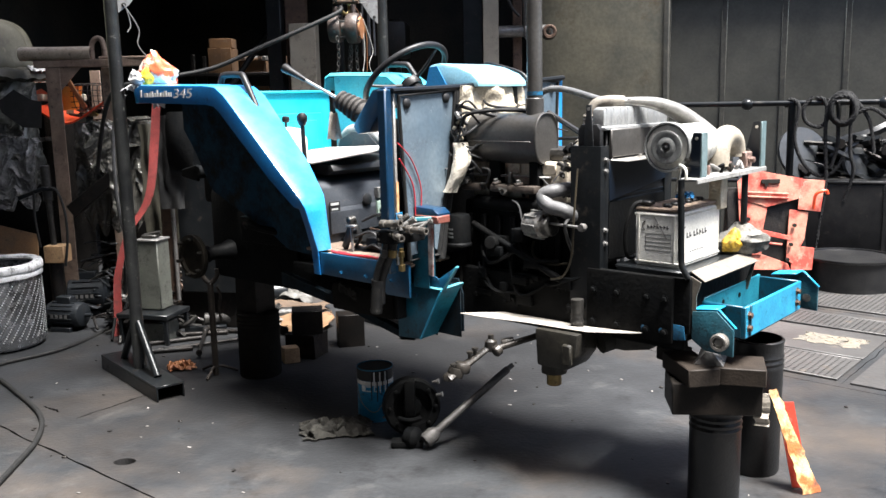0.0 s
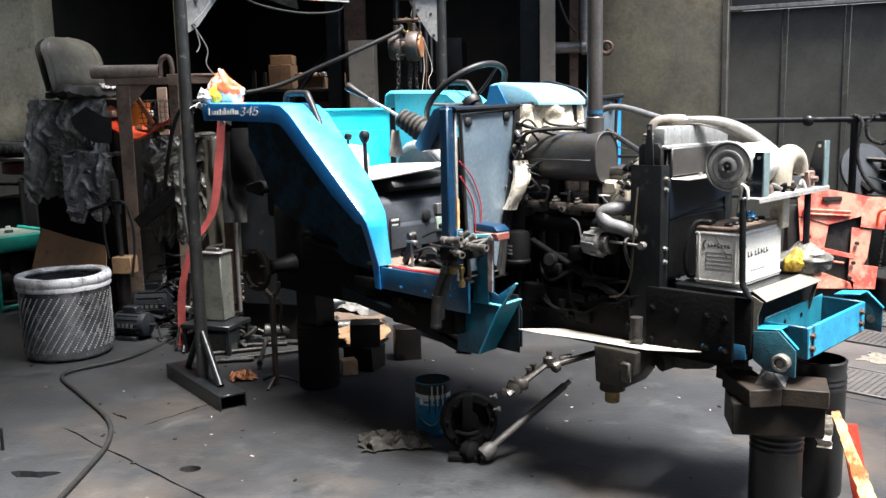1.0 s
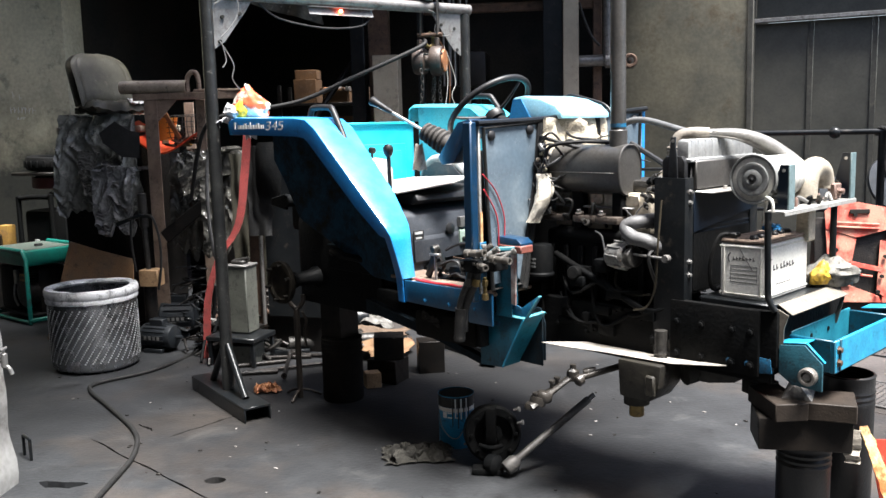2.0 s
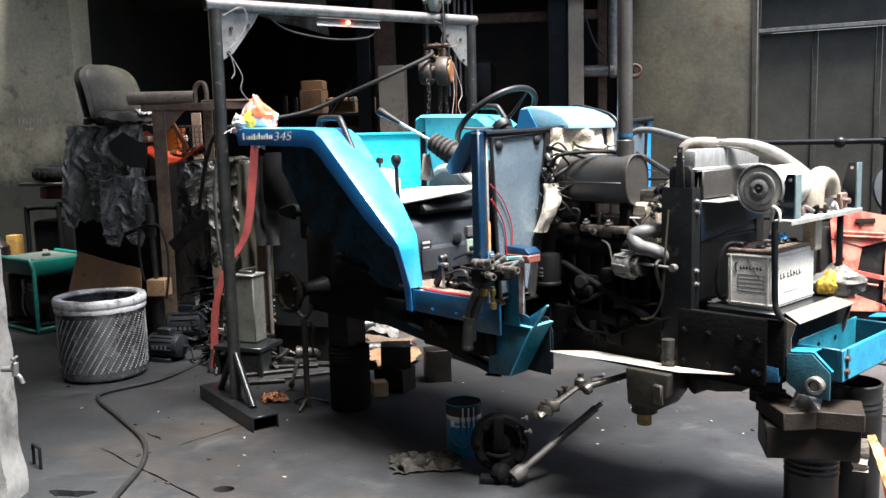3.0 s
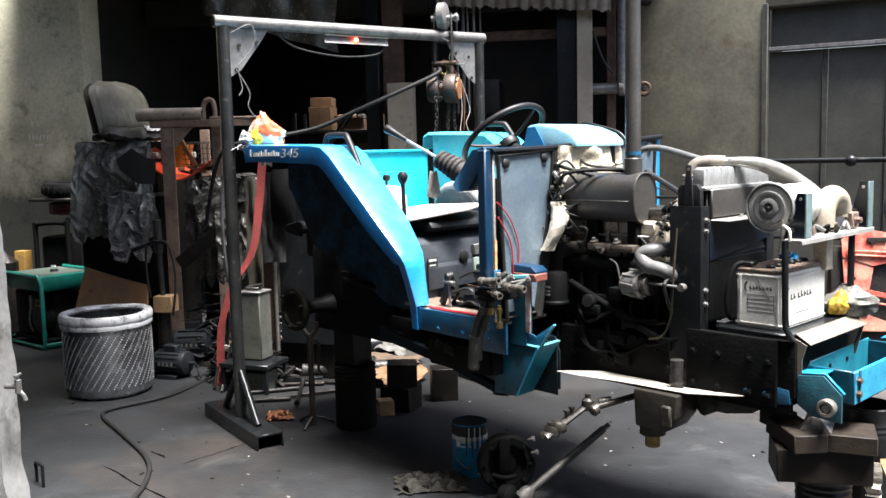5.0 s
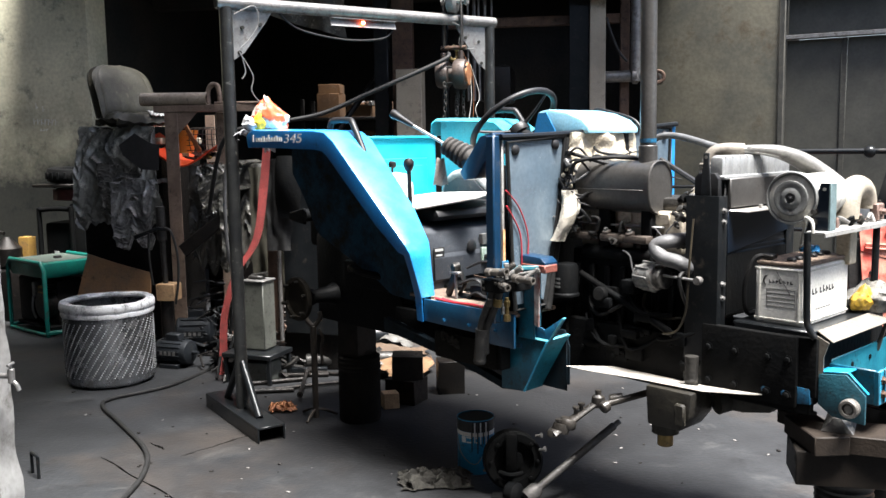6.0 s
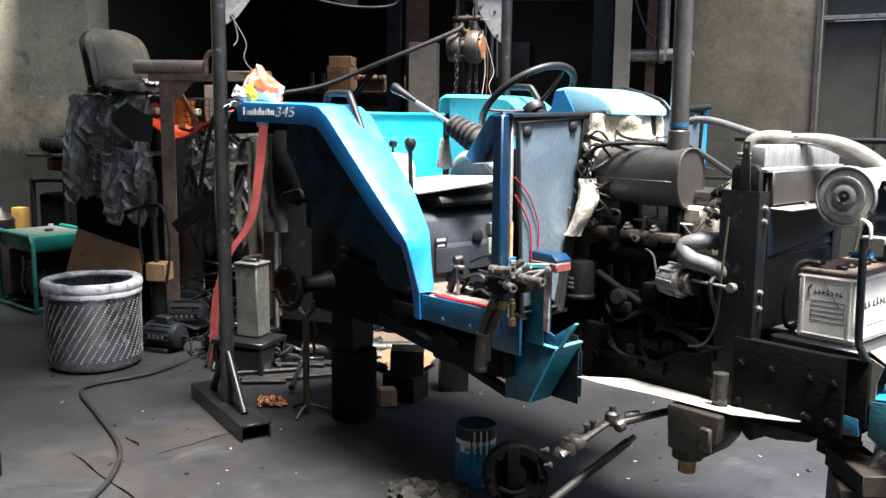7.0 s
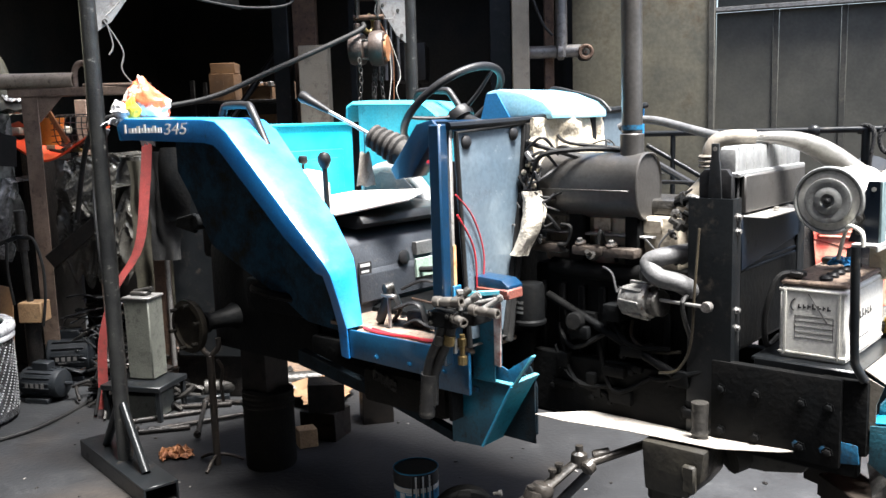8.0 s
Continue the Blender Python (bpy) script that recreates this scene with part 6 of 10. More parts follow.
prism(b, [(-0.06, 0.632), (0.20, 0.65), (0.235, 0.62), (0.20, 0.575), (0.10, 0.555), (-0.06, 0.55)], "y", -0.21, -0.12, 0.012)
tube(b, [(-0.15, 0.32, 0.56), (0.0, 0.2, 0.56), (0.05, -0.1, 0.60), (0.0, -0.22, 0.58)], 0.05, 12, 5)
part("axle_beam", b, CASTING, tractor)
b = bmn()
lathe(b, [(0.024, 0), (0.026, 0.01), (0.022, 0.02), (0.026, 0.03), (0.022, 0.04), (0.024, 0.11), (0.024, 0.115)], (-0.06, -0.28, 0.63), (0, 0, 1), 16)
part("stub_shaft", b, IRON, tractor)
b = bmn()
slab(b, [(-0.555, -0.375, 0.640), (-0.44, -0.222, 0.630), (-0.236, -0.218, 0.630), (-0.047, -0.222, 0.632), (0.19, -0.230, 0.646), (0.16, -0.262, 0.647), (0.01, -0.325, 0.642), (-0.255, -0.345, 0.642), (-0.446, -0.385, 0.644)], 0.004, 0.001)
part("cardboard_strip", b, STRIP_CARD, tractor, "white cardboard strip laid on the front axle")
def loc_of(x, y, z):
    return AXES.inverted() @ Vector((x, y, z))
b = bmn()
pa, pb, pc = loc_of(-0.016, 3.039, 0.426), loc_of(0.151, 3.106, 0.534), loc_of(0.36, 3.13, 0.575)
tube(b, [pa, pa.lerp(pb, 0.3), pb], (0.036, 0.018), 12, 3, False, 0.55)
lathe(b, [(0.03, -0.018), (0.034, 0), (0.03, 0.018)], pa.lerp(pb, 0.18), (0.1, 0.2, 1), 14)
lathe(b, [(0.02, -0.012), (0.024, 0), (0.02, 0.012)], pa, (0.1, 0.2, 1), 12)
arm = part("drop_arm", b, ARM_IRON, tractor, "forged steering drop arm")
b = bmn()
lathe(b, [(0.022, -0.02), (0.026, 0), (0.024, 0.02), (0.012, 0.028), (0.012, 0.045), (0, 0.046)], pb, (0, 0, 1), 14)
part("ball_joint", b, ARM_IRON, arm)
b = bmn()
lathe(b, [(0.028, -0.02), (0.034, -0.012), (0.034, 0.012), (0.028, 0.02)], pa.lerp(pb, 0.32), (0.1, 0.2, 1), 16)
part("joint_boss", b, ARM_IRON, arm)
b = bmn()
lathe(b, [(0.016, -0.016), (0.022, -0.01), (0.022, 0.01), (0.016, 0.016)], pb + Vector((0.035, -0.005, -0.012)), (0.2, 0.9, 0.4), 14)
part("joint_boss", b, ARM_IRON, arm)
for f in (0.12, 0.5, 0.62):
    b = bmn()
    lathe(b, [(0.008, 0), (0.008, 0.016), (0.013, 0.017), (0.013, 0.026), (0, 0.027)], pa.lerp(pb, f) + Vector((0, 0, 0.016)), (0.05, 0, 1), 8)
    part("nut", b, ARM_IRON, arm)
b = bmn()
rod(b, pb + Vector((0.02, 0, -0.01)), pc, 0.013, 12)
lathe(b, [(0.016, 0), (0.018, 0.01), (0.016, 0.05)], pb + (pc - pb) * 0.2, pc - pb, 10)
part("tie_rod", b, ARM_IRON, tractor, "black steering tie rod")

# step with its blue box, upright and red-edged bracket
V0 = -0.445
b = bmn()
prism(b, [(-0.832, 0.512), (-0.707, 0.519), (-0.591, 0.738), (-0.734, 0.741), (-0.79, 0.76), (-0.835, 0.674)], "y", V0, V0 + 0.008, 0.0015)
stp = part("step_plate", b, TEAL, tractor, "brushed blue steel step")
# sloping face takes the lit copy of the step colour
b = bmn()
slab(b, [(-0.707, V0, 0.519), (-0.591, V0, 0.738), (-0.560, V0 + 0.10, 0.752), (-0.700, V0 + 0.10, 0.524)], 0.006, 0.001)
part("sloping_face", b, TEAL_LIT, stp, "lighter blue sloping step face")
b = bmn()
tube(b, [(-0.706, V0 - 0.003, 0.522), (-0.590, V0 - 0.003, 0.738)], 0.0045, 6, 1)
part("worn_edge", b, LIGHT_BLUE, stp)
b = bmn()
slab(b, [(-0.734, V0 - 0.004, 0.741), (-0.588, V0 - 0.004, 0.738), (-0.556, V0 + 0.10, 0.755), (-0.572, V0 + 0.10, 0.756), (-0.604, V0 + 0.010, 0.742), (-0.734, V0 + 0.006, 0.746)], 0.006, 0.001)
part("rim", b, PALE_TEAL, stp, "bright worn blue rim")
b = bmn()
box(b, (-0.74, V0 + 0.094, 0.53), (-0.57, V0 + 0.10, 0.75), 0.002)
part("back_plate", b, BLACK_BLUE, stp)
b = bmn()
prism(b, [(-0.70, 0.742), (-0.70, 0.80), (-0.632, 0.79), (-0.612, 0.782), (-0.522, 0.842), (-0.512, 0.838), (-0.580, 0.742)], "y", V0 + 0.010, V0 + 0.016, 0.001)
fin = part("fin", b, BLUE_OLD, stp, "dark blue triangular gusset")
b = bmn()
slab(b, [(-0.512, V0 + 0.002, 0.841), (-0.512, V0 + 0.020, 0.841), (-0.582, V0 + 0.020, 0.742), (-0.582, V0 + 0.002, 0.742)], 0.006, 0.001)
part("fin_edge", b, PALE_TEAL, fin, "bright worn edge")
b = bmn()
box(b, (-0.775, V0 - 0.003, 0.695), (-0.715, V0 - 0.0005, 0.712), 0.001)
part("slot", b, BLUE_OLD, stp)
b = bmn()
prism(b, [(-0.664, 0.537), (-0.597, 0.540), (-0.597, 0.70), (-0.62, 0.76), (-0.664, 0.76)], "y", -0.304, -0.296, 0.001)
box(b, (-0.72, -0.345, 0.56), (-0.61, -0.30, 0.60), 0.003)
part("back_stay", b, BLACK_BLUE, stp)
b = bmn()
box(b, (-0.732, V0 - 0.012, 0.741), (-0.645, V0 - 0.004, 1.05), 0.002)
box(b, (-0.732, V0 - 0.012, 0.741), (-0.725, V0 + 0.05, 1.05), 0.002)
box(b, (-0.652, V0 - 0.012, 0.79), (-0.645, V0 + 0.03, 1.03), 0.002)
upr = part("upright", b, TEAL, tractor, "blue upright channel")
b = bmn()
prism(b, [(-0.644, 0.80), (-0.622, 0.795), (-0.618, 0.99), (-0.622, 1.03), (-0.644, 1.03)], "y", V0 - 0.014, V0 - 0.006, 0.001)
part("worn_edge", b, SCRAPED, upr, "bare scraped edge with red primer")
b = bmn()
prism(b, [(-0.70, 1.035), (-0.72, 1.045), (-0.70, 1.075), (-0.60, 1.070), (-0.575, 1.052), (-0.575, 1.035)], "y", V0 - 0.03, V0 + 0.045, 0.004)
part("top_bracket", b, POST, upr, "dark blue top bracket")
b = bmn()
box(b, (-0.60, V0 - 0.036, 1.012), (-0.570, V0 + 0.04, 1.043), 0.004)
box(b, (-0.69, V0 - 0.036, 1.022), (-0.59, V0 - 0.028, 1.042), 0.002)
part("red_edge", b, PRIMER, upr, "chipped red-brown primer edge")

# hydraulic coupler block with hoses
W = -0.64
b = bmn()
box(b, (-0.734, W - 0.02, 0.950), (-0.640, W + 0.05, 0.999), 0.004)
box(b, (-0.70, W + 0.03, 0.955), (-0.60, W + 0.12, 0.995), 0.004)
cp = part("coupler_block", b, GREASE, tractor, "greasy hydraulic coupler block")
for p in ((-0.72, W - 0.02, 0.962), (-0.72, W - 0.02, 0.988), (-0.655, W - 0.02, 0.988)):
    b = bmn()
    bolt(b, p, (0, -1, 0), 0.006, 0.006)
    part("bolt", b, IRON, cp)


def coupling(a, c, r, mat):
    """A quick coupling: hexagon, sleeve with a groove, and an open bright end."""
    a, c = Vector(a), Vector(c)
    n = (c - a).length
    b = bmn()
    lathe(b, [(r * 0.7, 0), (r * 1.15, 0.001), (r * 1.15, n * 0.22), (r * 0.8, n * 0.24), (r * 0.8, n * 0.34), (r, n * 0.36), (r, n * 0.62), (r * 0.9, n * 0.65), (r * 0.9, n * 0.70), (r * 1.05, n * 0.73), (r * 1.05, n), (r * 0.62, n), (r * 0.6, n * 0.8), (0, n * 0.8)], a, c - a, 16)
    return part("coupling", b, mat, cp, "worn steel quick coupling")


coupling((-0.71, W - 0.01, 1.024), (-0.609, W - 0.01, 1.034), 0.0145, IRON_LIT)
coupling((-0.585, W, 1.014), (-0.488, W, 1.012), 0.0135, IRON_LIT)
coupling((-0.64, W - 0.01, 0.985), (-0.585, W - 0.03, 0.98), 0.013, IRON_LIT)
coupling((-0.66, W + 0.03, 0.998), (-0.60, W + 0.06, 1.045), 0.012, ALU)
coupling((-0.70, W + 0.03, 1.0), (-0.66, W + 0.09, 1.05), 0.011, IRON)
for p, q in (((-0.64, W + 0.02, 1.0), (-0.64, W + 0.02, 1.05)), ((-0.60, W + 0.03, 0.99), (-0.545, W + 0.08, 1.035)), ((-0.68, W + 0.05, 1.0), (-0.56, W + 0.10, 1.03))):
    b = bmn()
    rod(b, p, q, 0.007, 10, 0.002)
    lathe(b, [(0.011, 0), (0.011, 0.010), (0.008, 0.012)], q, Vector(q) - Vector(p), 6)
    part("fitting", b, ALU, cp)
b = bmn()
lathe(b, [(0.006, 0), (0.014, 0.002), (0.014, 0.026), (0.008, 0.028), (0.008, 0.055), (0.012, 0.057), (0.012, 0.078), (0.008, 0.08), (0.008, 0.09)], (-0.619, W, 0.846), (0, 0, 1), 8)
part("brass_fitting", b, BRASS, cp, "oily brass drain fitting")
b = bmn()
slab(b, [(-0.70, W + 0.10, 1.035), (-0.60, W + 0.16, 1.04), (-0.60, W + 0.16, 1.025), (-0.70, W + 0.10, 1.02)], 0.01, 0.002)
part("bracket_bar", b, PALE_TEAL, cp)
for dx, dy in ((0.0, 0.0), (0.026, 0.012)):
    b = bmn()
    tube(b, [(-0.695 + dx, W + dy, 0.95), (-0.708 + dx, W + dy, 0.91), (-0.740 + dx, W + dy, 0.85), (-0.757 + dx * 0.6, W + dy, 0.79), (-0.758 + dx * 0.4, W + dy, 0.70)], 0.0155, 10, 6)
    hz = part("hose", b, HOSE_BLACK, cp, "thick worn black hydraulic hose")
    b = bmn()
    lathe(b, [(0.016, 0), (0.018, 0.002), (0.018, 0.03), (0.015, 0.032)], (-0.70 + dx, W + dy, 0.925), (-0.25, 0, -1), 12)
    part("ferrule", b, BRASS if dx else IRON, hz)
b = bmn()
prof = [(0.022, 0.0), (0.0235, 0.004)]
for k in range(6):
    prof += [(0.0245, 0.016 + 0.016 * k), (0.0225, 0.023 + 0.016 * k)]
prof += [(0.0245, 0.125), (0.025, 0.137), (0.021, 0.137), (0.020, 0.02), (0, 0.02)]
lathe(b, prof, (-0.765, W, 0.662), (0.10, 0, 1), 18)
part("sleeve", b, HOSE_BLACK, cp, "ribbed dusty rubber sleeve")
b = bmn()
slab(b, [(-1.60, -0.44, 0.70), (-1.098, -0.44, 0.605), (-0.83, -0.44, 0.538), (-0.83, -0.44, 0.505), (-1.098, -0.44, 0.568), (-1.60, -0.44, 0.64)], 0.035)
part("side_stay", b, BLACK_BLUE, tractor, "blackened blue side stay")
b = bmn()
box(b, (-1.22, -0.47, 0.58), (-0.84, -0.30, 0.70), 0.02)
part("under_tank", b, MUD, tractor, "mud-black tank under the footplate")
# ribbed black hoses and a torn rag under the footplate
b = bmn()
def shred(a, c):
    return Vector((-1.16 + 0.11 * a, -0.478 + 0.012 * noise.noise(Vector((a * 8, c * 5, 3))), 0.672 + 0.035 * c + 0.02 * noise.noise(Vector((a * 9, c * 3, 7))) - 0.03 * a))
sheet(b, shred, 14, 5, 0.003)
part("torn_sleeve", b, CLOTH, tractor, "torn grey cloth caught under the footplate")


# ---- things on and round the tractor ----
def battery():
    t = thing("battery", "white boxed tractor battery with dark logo shapes", "battery", (0, 0, 0))
    t.matrix_world = AXES @ pose(0.197, -0.012, 0.878)
    b = bmn()
    box(b, (-0.0865, -0.148, 0.0), (0.0865, 0.196, 0.200), 0.006)
    part("case", b, BATTERY, t)
    for z in (0.012, 0.185):
        b = bmn()
        box(b, (-0.089, -0.1505, z), (0.089, 0.1985, z + 0.008), 0.002)
        part("case_band", b, CASE, t)
    b = bmn()
    box(b, (-0.087, -0.149, 0.203), (0.087, 0.197, 0.215), 0.004)
    part("lid", b, DUSTY, t, "dusty brown battery lid")
    for k in range(6):
        b = bmn()
        lathe(b, [(0.017, 0), (0.017, 0.008), (0.012, 0.014), (0, 0.015)], (0.02, -0.105 + 0.052 * k, 0.214), (0, 0, 1), 12)
        part("cell_cap", b, BLACK, t)
    for v in (-0.12, 0.165):
        b = bmn()
        lathe(b, [(0.012, 0), (0.010, 0.02), (0, 0.021)], (-0.05, v, 0.214), (0, 0, 1), 12)
        box(b, (-0.075, v - 0.02, 0.22), (-0.03, v + 0.018, 0.236), 0.004)
        part("terminal", b, IRON, t)
    # logo shapes and small print on the two visible faces
    def mark(name, bm, mat=INK):
        part(name, bm, mat, t)
    b = bmn()
    arc = [Vector((0.0872, -0.095 + 0.03 * math.cos(a), 0.115 + 0.034 * math.sin(a))) for a in (radians(110 + 13 * k) for k in range(11))]
    tube(b, arc, 0.0028, 6, 2)
    mark("logo", b)
    x = -0.088
    for k, w in enumerate((0.019, 0.018, 0.0, 0.020, 0.020, 0.020, 0.018, 0.020)):
        if w:
            b = bmn()
            box(b, (0.0866, x, 0.104), (0.0874, x + w * 0.34, 0.124 if k != 4 else 0.129), 0)
            box(b, (0.0866, x + w * 0.36, 0.104 + 0.003 * (k % 3)), (0.0874, x + w * 0.82, 0.110 + 0.004 * (k % 3)), 0)
            mark("logo_bar", b)
        x += max(w, 0.008) + 0.004
    b = bmn()
    arc = [Vector((-0.04 + 0.016 * math.cos(a), -0.1488, 0.148 + 0.018 * math.sin(a))) for a in (radians(110 + 13 * k) for k in range(11))]
    tube(b, arc, 0.002, 6, 2)
    mark("logo", b)
    x = -0.037
    for k, w in enumerate((0.010, 0.009, 0.010, 0.011, 0.011, 0.009, 0.011)):
        b = bmn()
        box(b, (x, -0.1490, 0.140), (x + w * 0.34, -0.1482, 0.152 if k != 3 else 0.156), 0)
        box(b, (x + w * 0.36, -0.1490, 0.141 + 0.002 * (k % 3)), (x + w * 0.84, -0.1482, 0.145 + 0.002 * (k % 3)), 0)
        mark("logo_bar", b)
        x += w + 0.0025
    b = bmn()
    for z in (0.06, 0.075, 0.09, 0.105, 0.12):
        box(b, (-0.045, -0.1490, z), (0.055, -0.1482, z + 0.0012), 0)
    for x in (-0.045, 0.0538):
        box(b, (x, -0.1490, 0.06), (x + 0.0012, -0.1482, 0.121), 0)
    mark("print_frame", b)
    for k in range(2):
        b = bmn()
        box(b, (-0.075 + 0.14 * k, -0.1515, 0.01), (-0.068 + 0.14 * k, -0.148, 0.19), 0.001)
        part("case_rib", b, CASE, t)
    b = bmn()
    for k in range(6):
        box(b, (0.0866, -0.06 + 0.02 * k, 0.05), (0.0874, -0.048 + 0.02 * k, 0.054), 0)
    mark("small_print", b)
    b = bmn()
    tube(b, [(-0.05, -0.12, 0.23), (-0.09, -0.15, 0.22), (-0.12, -0.16, 0.12), (-0.13, -0.12, 0.02), (-0.14, 0.0, 0.02)], 0.008, 8, 6)
    part("cable", b, RUBBER, t)


battery()


RAG_PALE = material("pale_dirty_rag", (0.30, 0.29, 0.265), (0.10, 0.097, 0.088), 0.9, 0, 9, (0.045, 0.042, 0.038), 0.36, 0.4, 200, spec=0.15)


def on_tractor(name, bm, mat, label, category):
    ob = new(name, mesh(name, bm, mat))
    ob.matrix_world = AXES
    return tagged(ob, label, category)


on_tractor("blue_cloth", crumple(0.045, 0.035, 0.025, 8.0, (0.20, 0.06, 1.105), 18, 4), BLUE, "crumpled blue cloth on the battery", "cloth")
b = bmn()
for k in range(7):
    random.seed(70 + k)
    p = Vector((-1.0 + 0.22 * random.random(), -0.36 + 0.2 * random.random(), 0.83))
    tube(b, [p, p + Vector((random.uniform(-0.05, 0.05), random.uniform(-0.08, 0.05), 0.07)), p + Vector((random.uniform(-0.1, 0.1), random.uniform(-0.1, 0.1), 0.06)), p + Vector((random.uniform(-0.12, 0.12), random.uniform(-0.1, 0.1), 0.005))], 0.013, 8, 6, False, 0.3)
on_tractor("strap_bundle", b, BLACK, "tangled black straps lying on the footplate", "strap")


def bag():
    """Crumpled packaging left on the end of the mudguard."""
    def pouch(name, w, d, h, seed, at, turn, mat, label, cat, lean=0.0):
        """A loosely stuffed bag: a rounded lump with creased skin."""
        b = bmesh.new()
        bmesh.ops.create_uvsphere(b, u_segments=40, v_segments=24, radius=1.0)
        for v in b.verts:
            p = v.co.copy()
            q = p * 1.8 + Vector((seed, seed * 2, 0))
            k = 1 + 0.22 * noise.noise(q) + 0.16 * (1 - abs(noise.noise(q * 1.3)) * 2.4) + 0.05 * (1 - abs(noise.noise(q * 3)) * 2.4)
            x, y, z = (math.copysign(abs(c) ** 1.1, c) * k for c in p)
            x *= 1.2 - 0.62 * max(0.0, z)
            z = max(z, -0.75)
            v.co = Vector((x * w + lean * (z + 0.75), y * d, (z + 0.75) * h))
        single(name, b, mat, label, cat, tuple(world_of(*at)), turn)
    pouch("snack_bag", 0.070, 0.038, 0.092, 11.0, (-2.425, -0.485, 1.592), TURN + 46, BAG_MIX, "crumpled orange, red and white plastic bag on the mudguard", "bag", -0.02)
    pouch("wrapper", 0.030, 0.022, 0.052, 14.0, (-2.455, -0.555, 1.592), TURN + 46, YELLOW, "bright yellow crumpled wrapper beside the bag", "wrapper", 0.005)
    pouch("plastic_bag", 0.040, 0.03, 0.040, 18.0, (-2.475, -0.565, 1.592), TURN + 46, CLEAR_BAG, "crumpled clear plastic bag at the mudguard end", "bag", -0.02)
    pouch("glove", 0.032, 0.026, 0.050, 22.0, (0.312, 0.225, 0.890), TURN + 46, GLOVE_YELLOW, "crumpled yellow rubber glove beside the battery", "glove", 0.01)
    pouch("rag", 0.085, 0.055, 0.066, 27.0, (0.330, 0.300, 0.876), TURN + 46, RAG_PALE, "grey and white oily rag stuffed beside the battery", "rag", 0.0)
    t = crumple(0.13, 0.17, 0.05, 17.0, (0, 0, 0), 26, 5)
    for v in t.verts:
        v.co.z -= abs(v.co.y + 0.08) * 0.6
    single("wrapper", t, CLEAR_BAG, "clear crumpled plastic hanging over the mudguard end", "wrapper", tuple(world_of(-2.52, -0.52, 1.57)), TURN)


GLOVE_YELLOW = material("oily_yellow_rubber", (0.62, 0.38, 0.03), (0.36, 0.24, 0.04), 0.5, 0, 12, (0.05, 0.04, 0.02), 0.36, 0.3)
BAG_MIX = material("printed_orange_white_film", (0.80, 0.75, 0.68), (0.72, 0.13, 0.05), 0.35, 0, 8, (0.75, 0.34, 0.05), 0.30, 0.2, contrast=0.03, spread=0.5)
CLEAR_BAG = material("milky_clear_film", (0.62, 0.62, 0.63), (0.34, 0.34, 0.36), 0.25, 0, 22, (0.16, 0.16, 0.17), 0.35, 0.3)

bag()


# ---- supports under the tractor ----
def canister(name, at, r, h, label, mat=DRUM_BLACK, open_top=False):
    b = bmn()
    prof = [(r * 0.96, 0), (r, 0.01), (r, h * 0.78)]
    for k in range(3):
        z = h * 0.80 + k * 0.022
        prof += [(r * 1.03, z), (r * 0.985, z + 0.011)]
    prof += [(r, h - 0.012), (r * 1.02, h - 0.004), (r * 0.97, h)]
    if open_top:
        prof += [(r * 0.92, h), (r * 0.92, 0.02), (0, 0.02)]
    lathe(b, prof, (0, 0, 0), (0, 0, 1), 36)
    return single(name, b, mat, label, "drum", at)


canister("steel_drum", (0.965, 2.86, 0), 0.092, 0.375, "black ribbed steel canister under a timber block")
canister("steel_drum", (1.20, 3.16, 0), 0.10, 0.545, "tall open black pipe drum beside the timber blocks", open_top=True)


def timber(name, size, at, turn, label, mat=WOOD, seed=0, group=""):
    b = bmn()
    x, y, z = (s / 2 for s in size)
    box(b, (-x, -y, 0), (x, y, 2 * z), 0.003)
    bmesh.ops.subdivide_edges(b, edges=[e for e in b.edges if e.calc_length() > 0.06], cuts=3, use_grid_fill=True)
    for v in b.verts:
        q = v.co * 6 + Vector((seed * 5.0, 0, 0))
        v.co += 0.0025 * Vector((noise.noise(q), noise.noise(q + Vector((7, 0, 0))), noise.noise(q + Vector((0, 7, 0))) * (0 if v.co.z < 0.001 else 1)))
    return single(name, b, mat, label, "timber block", at, turn, group)


G = "timber packing under the tractor nose"
timber("timber_block", (0.31, 0.19, 0.115), (0.945, 2.84, 0.377), -4, "thick black oil-soaked timber block on a canister", seed=1, group=G)
timber("timber_block", (0.115, 0.24, 0.062), (0.862, 2.83, 0.494), 10, "short black timber packing piece", WOOD_DUSTY, seed=2, group=G)
timber("timber_block", (0.185, 0.17, 0.062), (1.02, 2.80, 0.494), -14, "short black timber packing piece", WOOD_DUSTY, seed=3, group=G)
timber("timber_block", (0.10, 0.09, 0.05), (0.845, 3.02, 0.50), 30, "small dark timber wedge", seed=4, group=G)
b = bmn()
prism(b, [(-0.05, 0.0), (0.05, 0.0), (0.012, 0.05), (-0.012, 0.05)], "y", -0.11, 0.13, 0.003)
single("steel_wedge", b, STEEL, "steel saddle wedge between timber and nose", "wedge", (0.945, 2.86, 0.556), -20)
b = bmn()
def leaf(a, c):
    return Vector((a * 0.05 - 0.02 + 0.01 * noise.noise(Vector((c * 5, a * 4, 0))), 0.012 * noise.noise(Vector((c * 6, 1, 0))), -0.11 + c * 0.12))
sheet(b, leaf, 8, 12, 0.002)
single("paper_scrap", b, TAG, "torn grey paper hanging from the timber block", "paper", (1.088, 2.742, 0.45), -20)


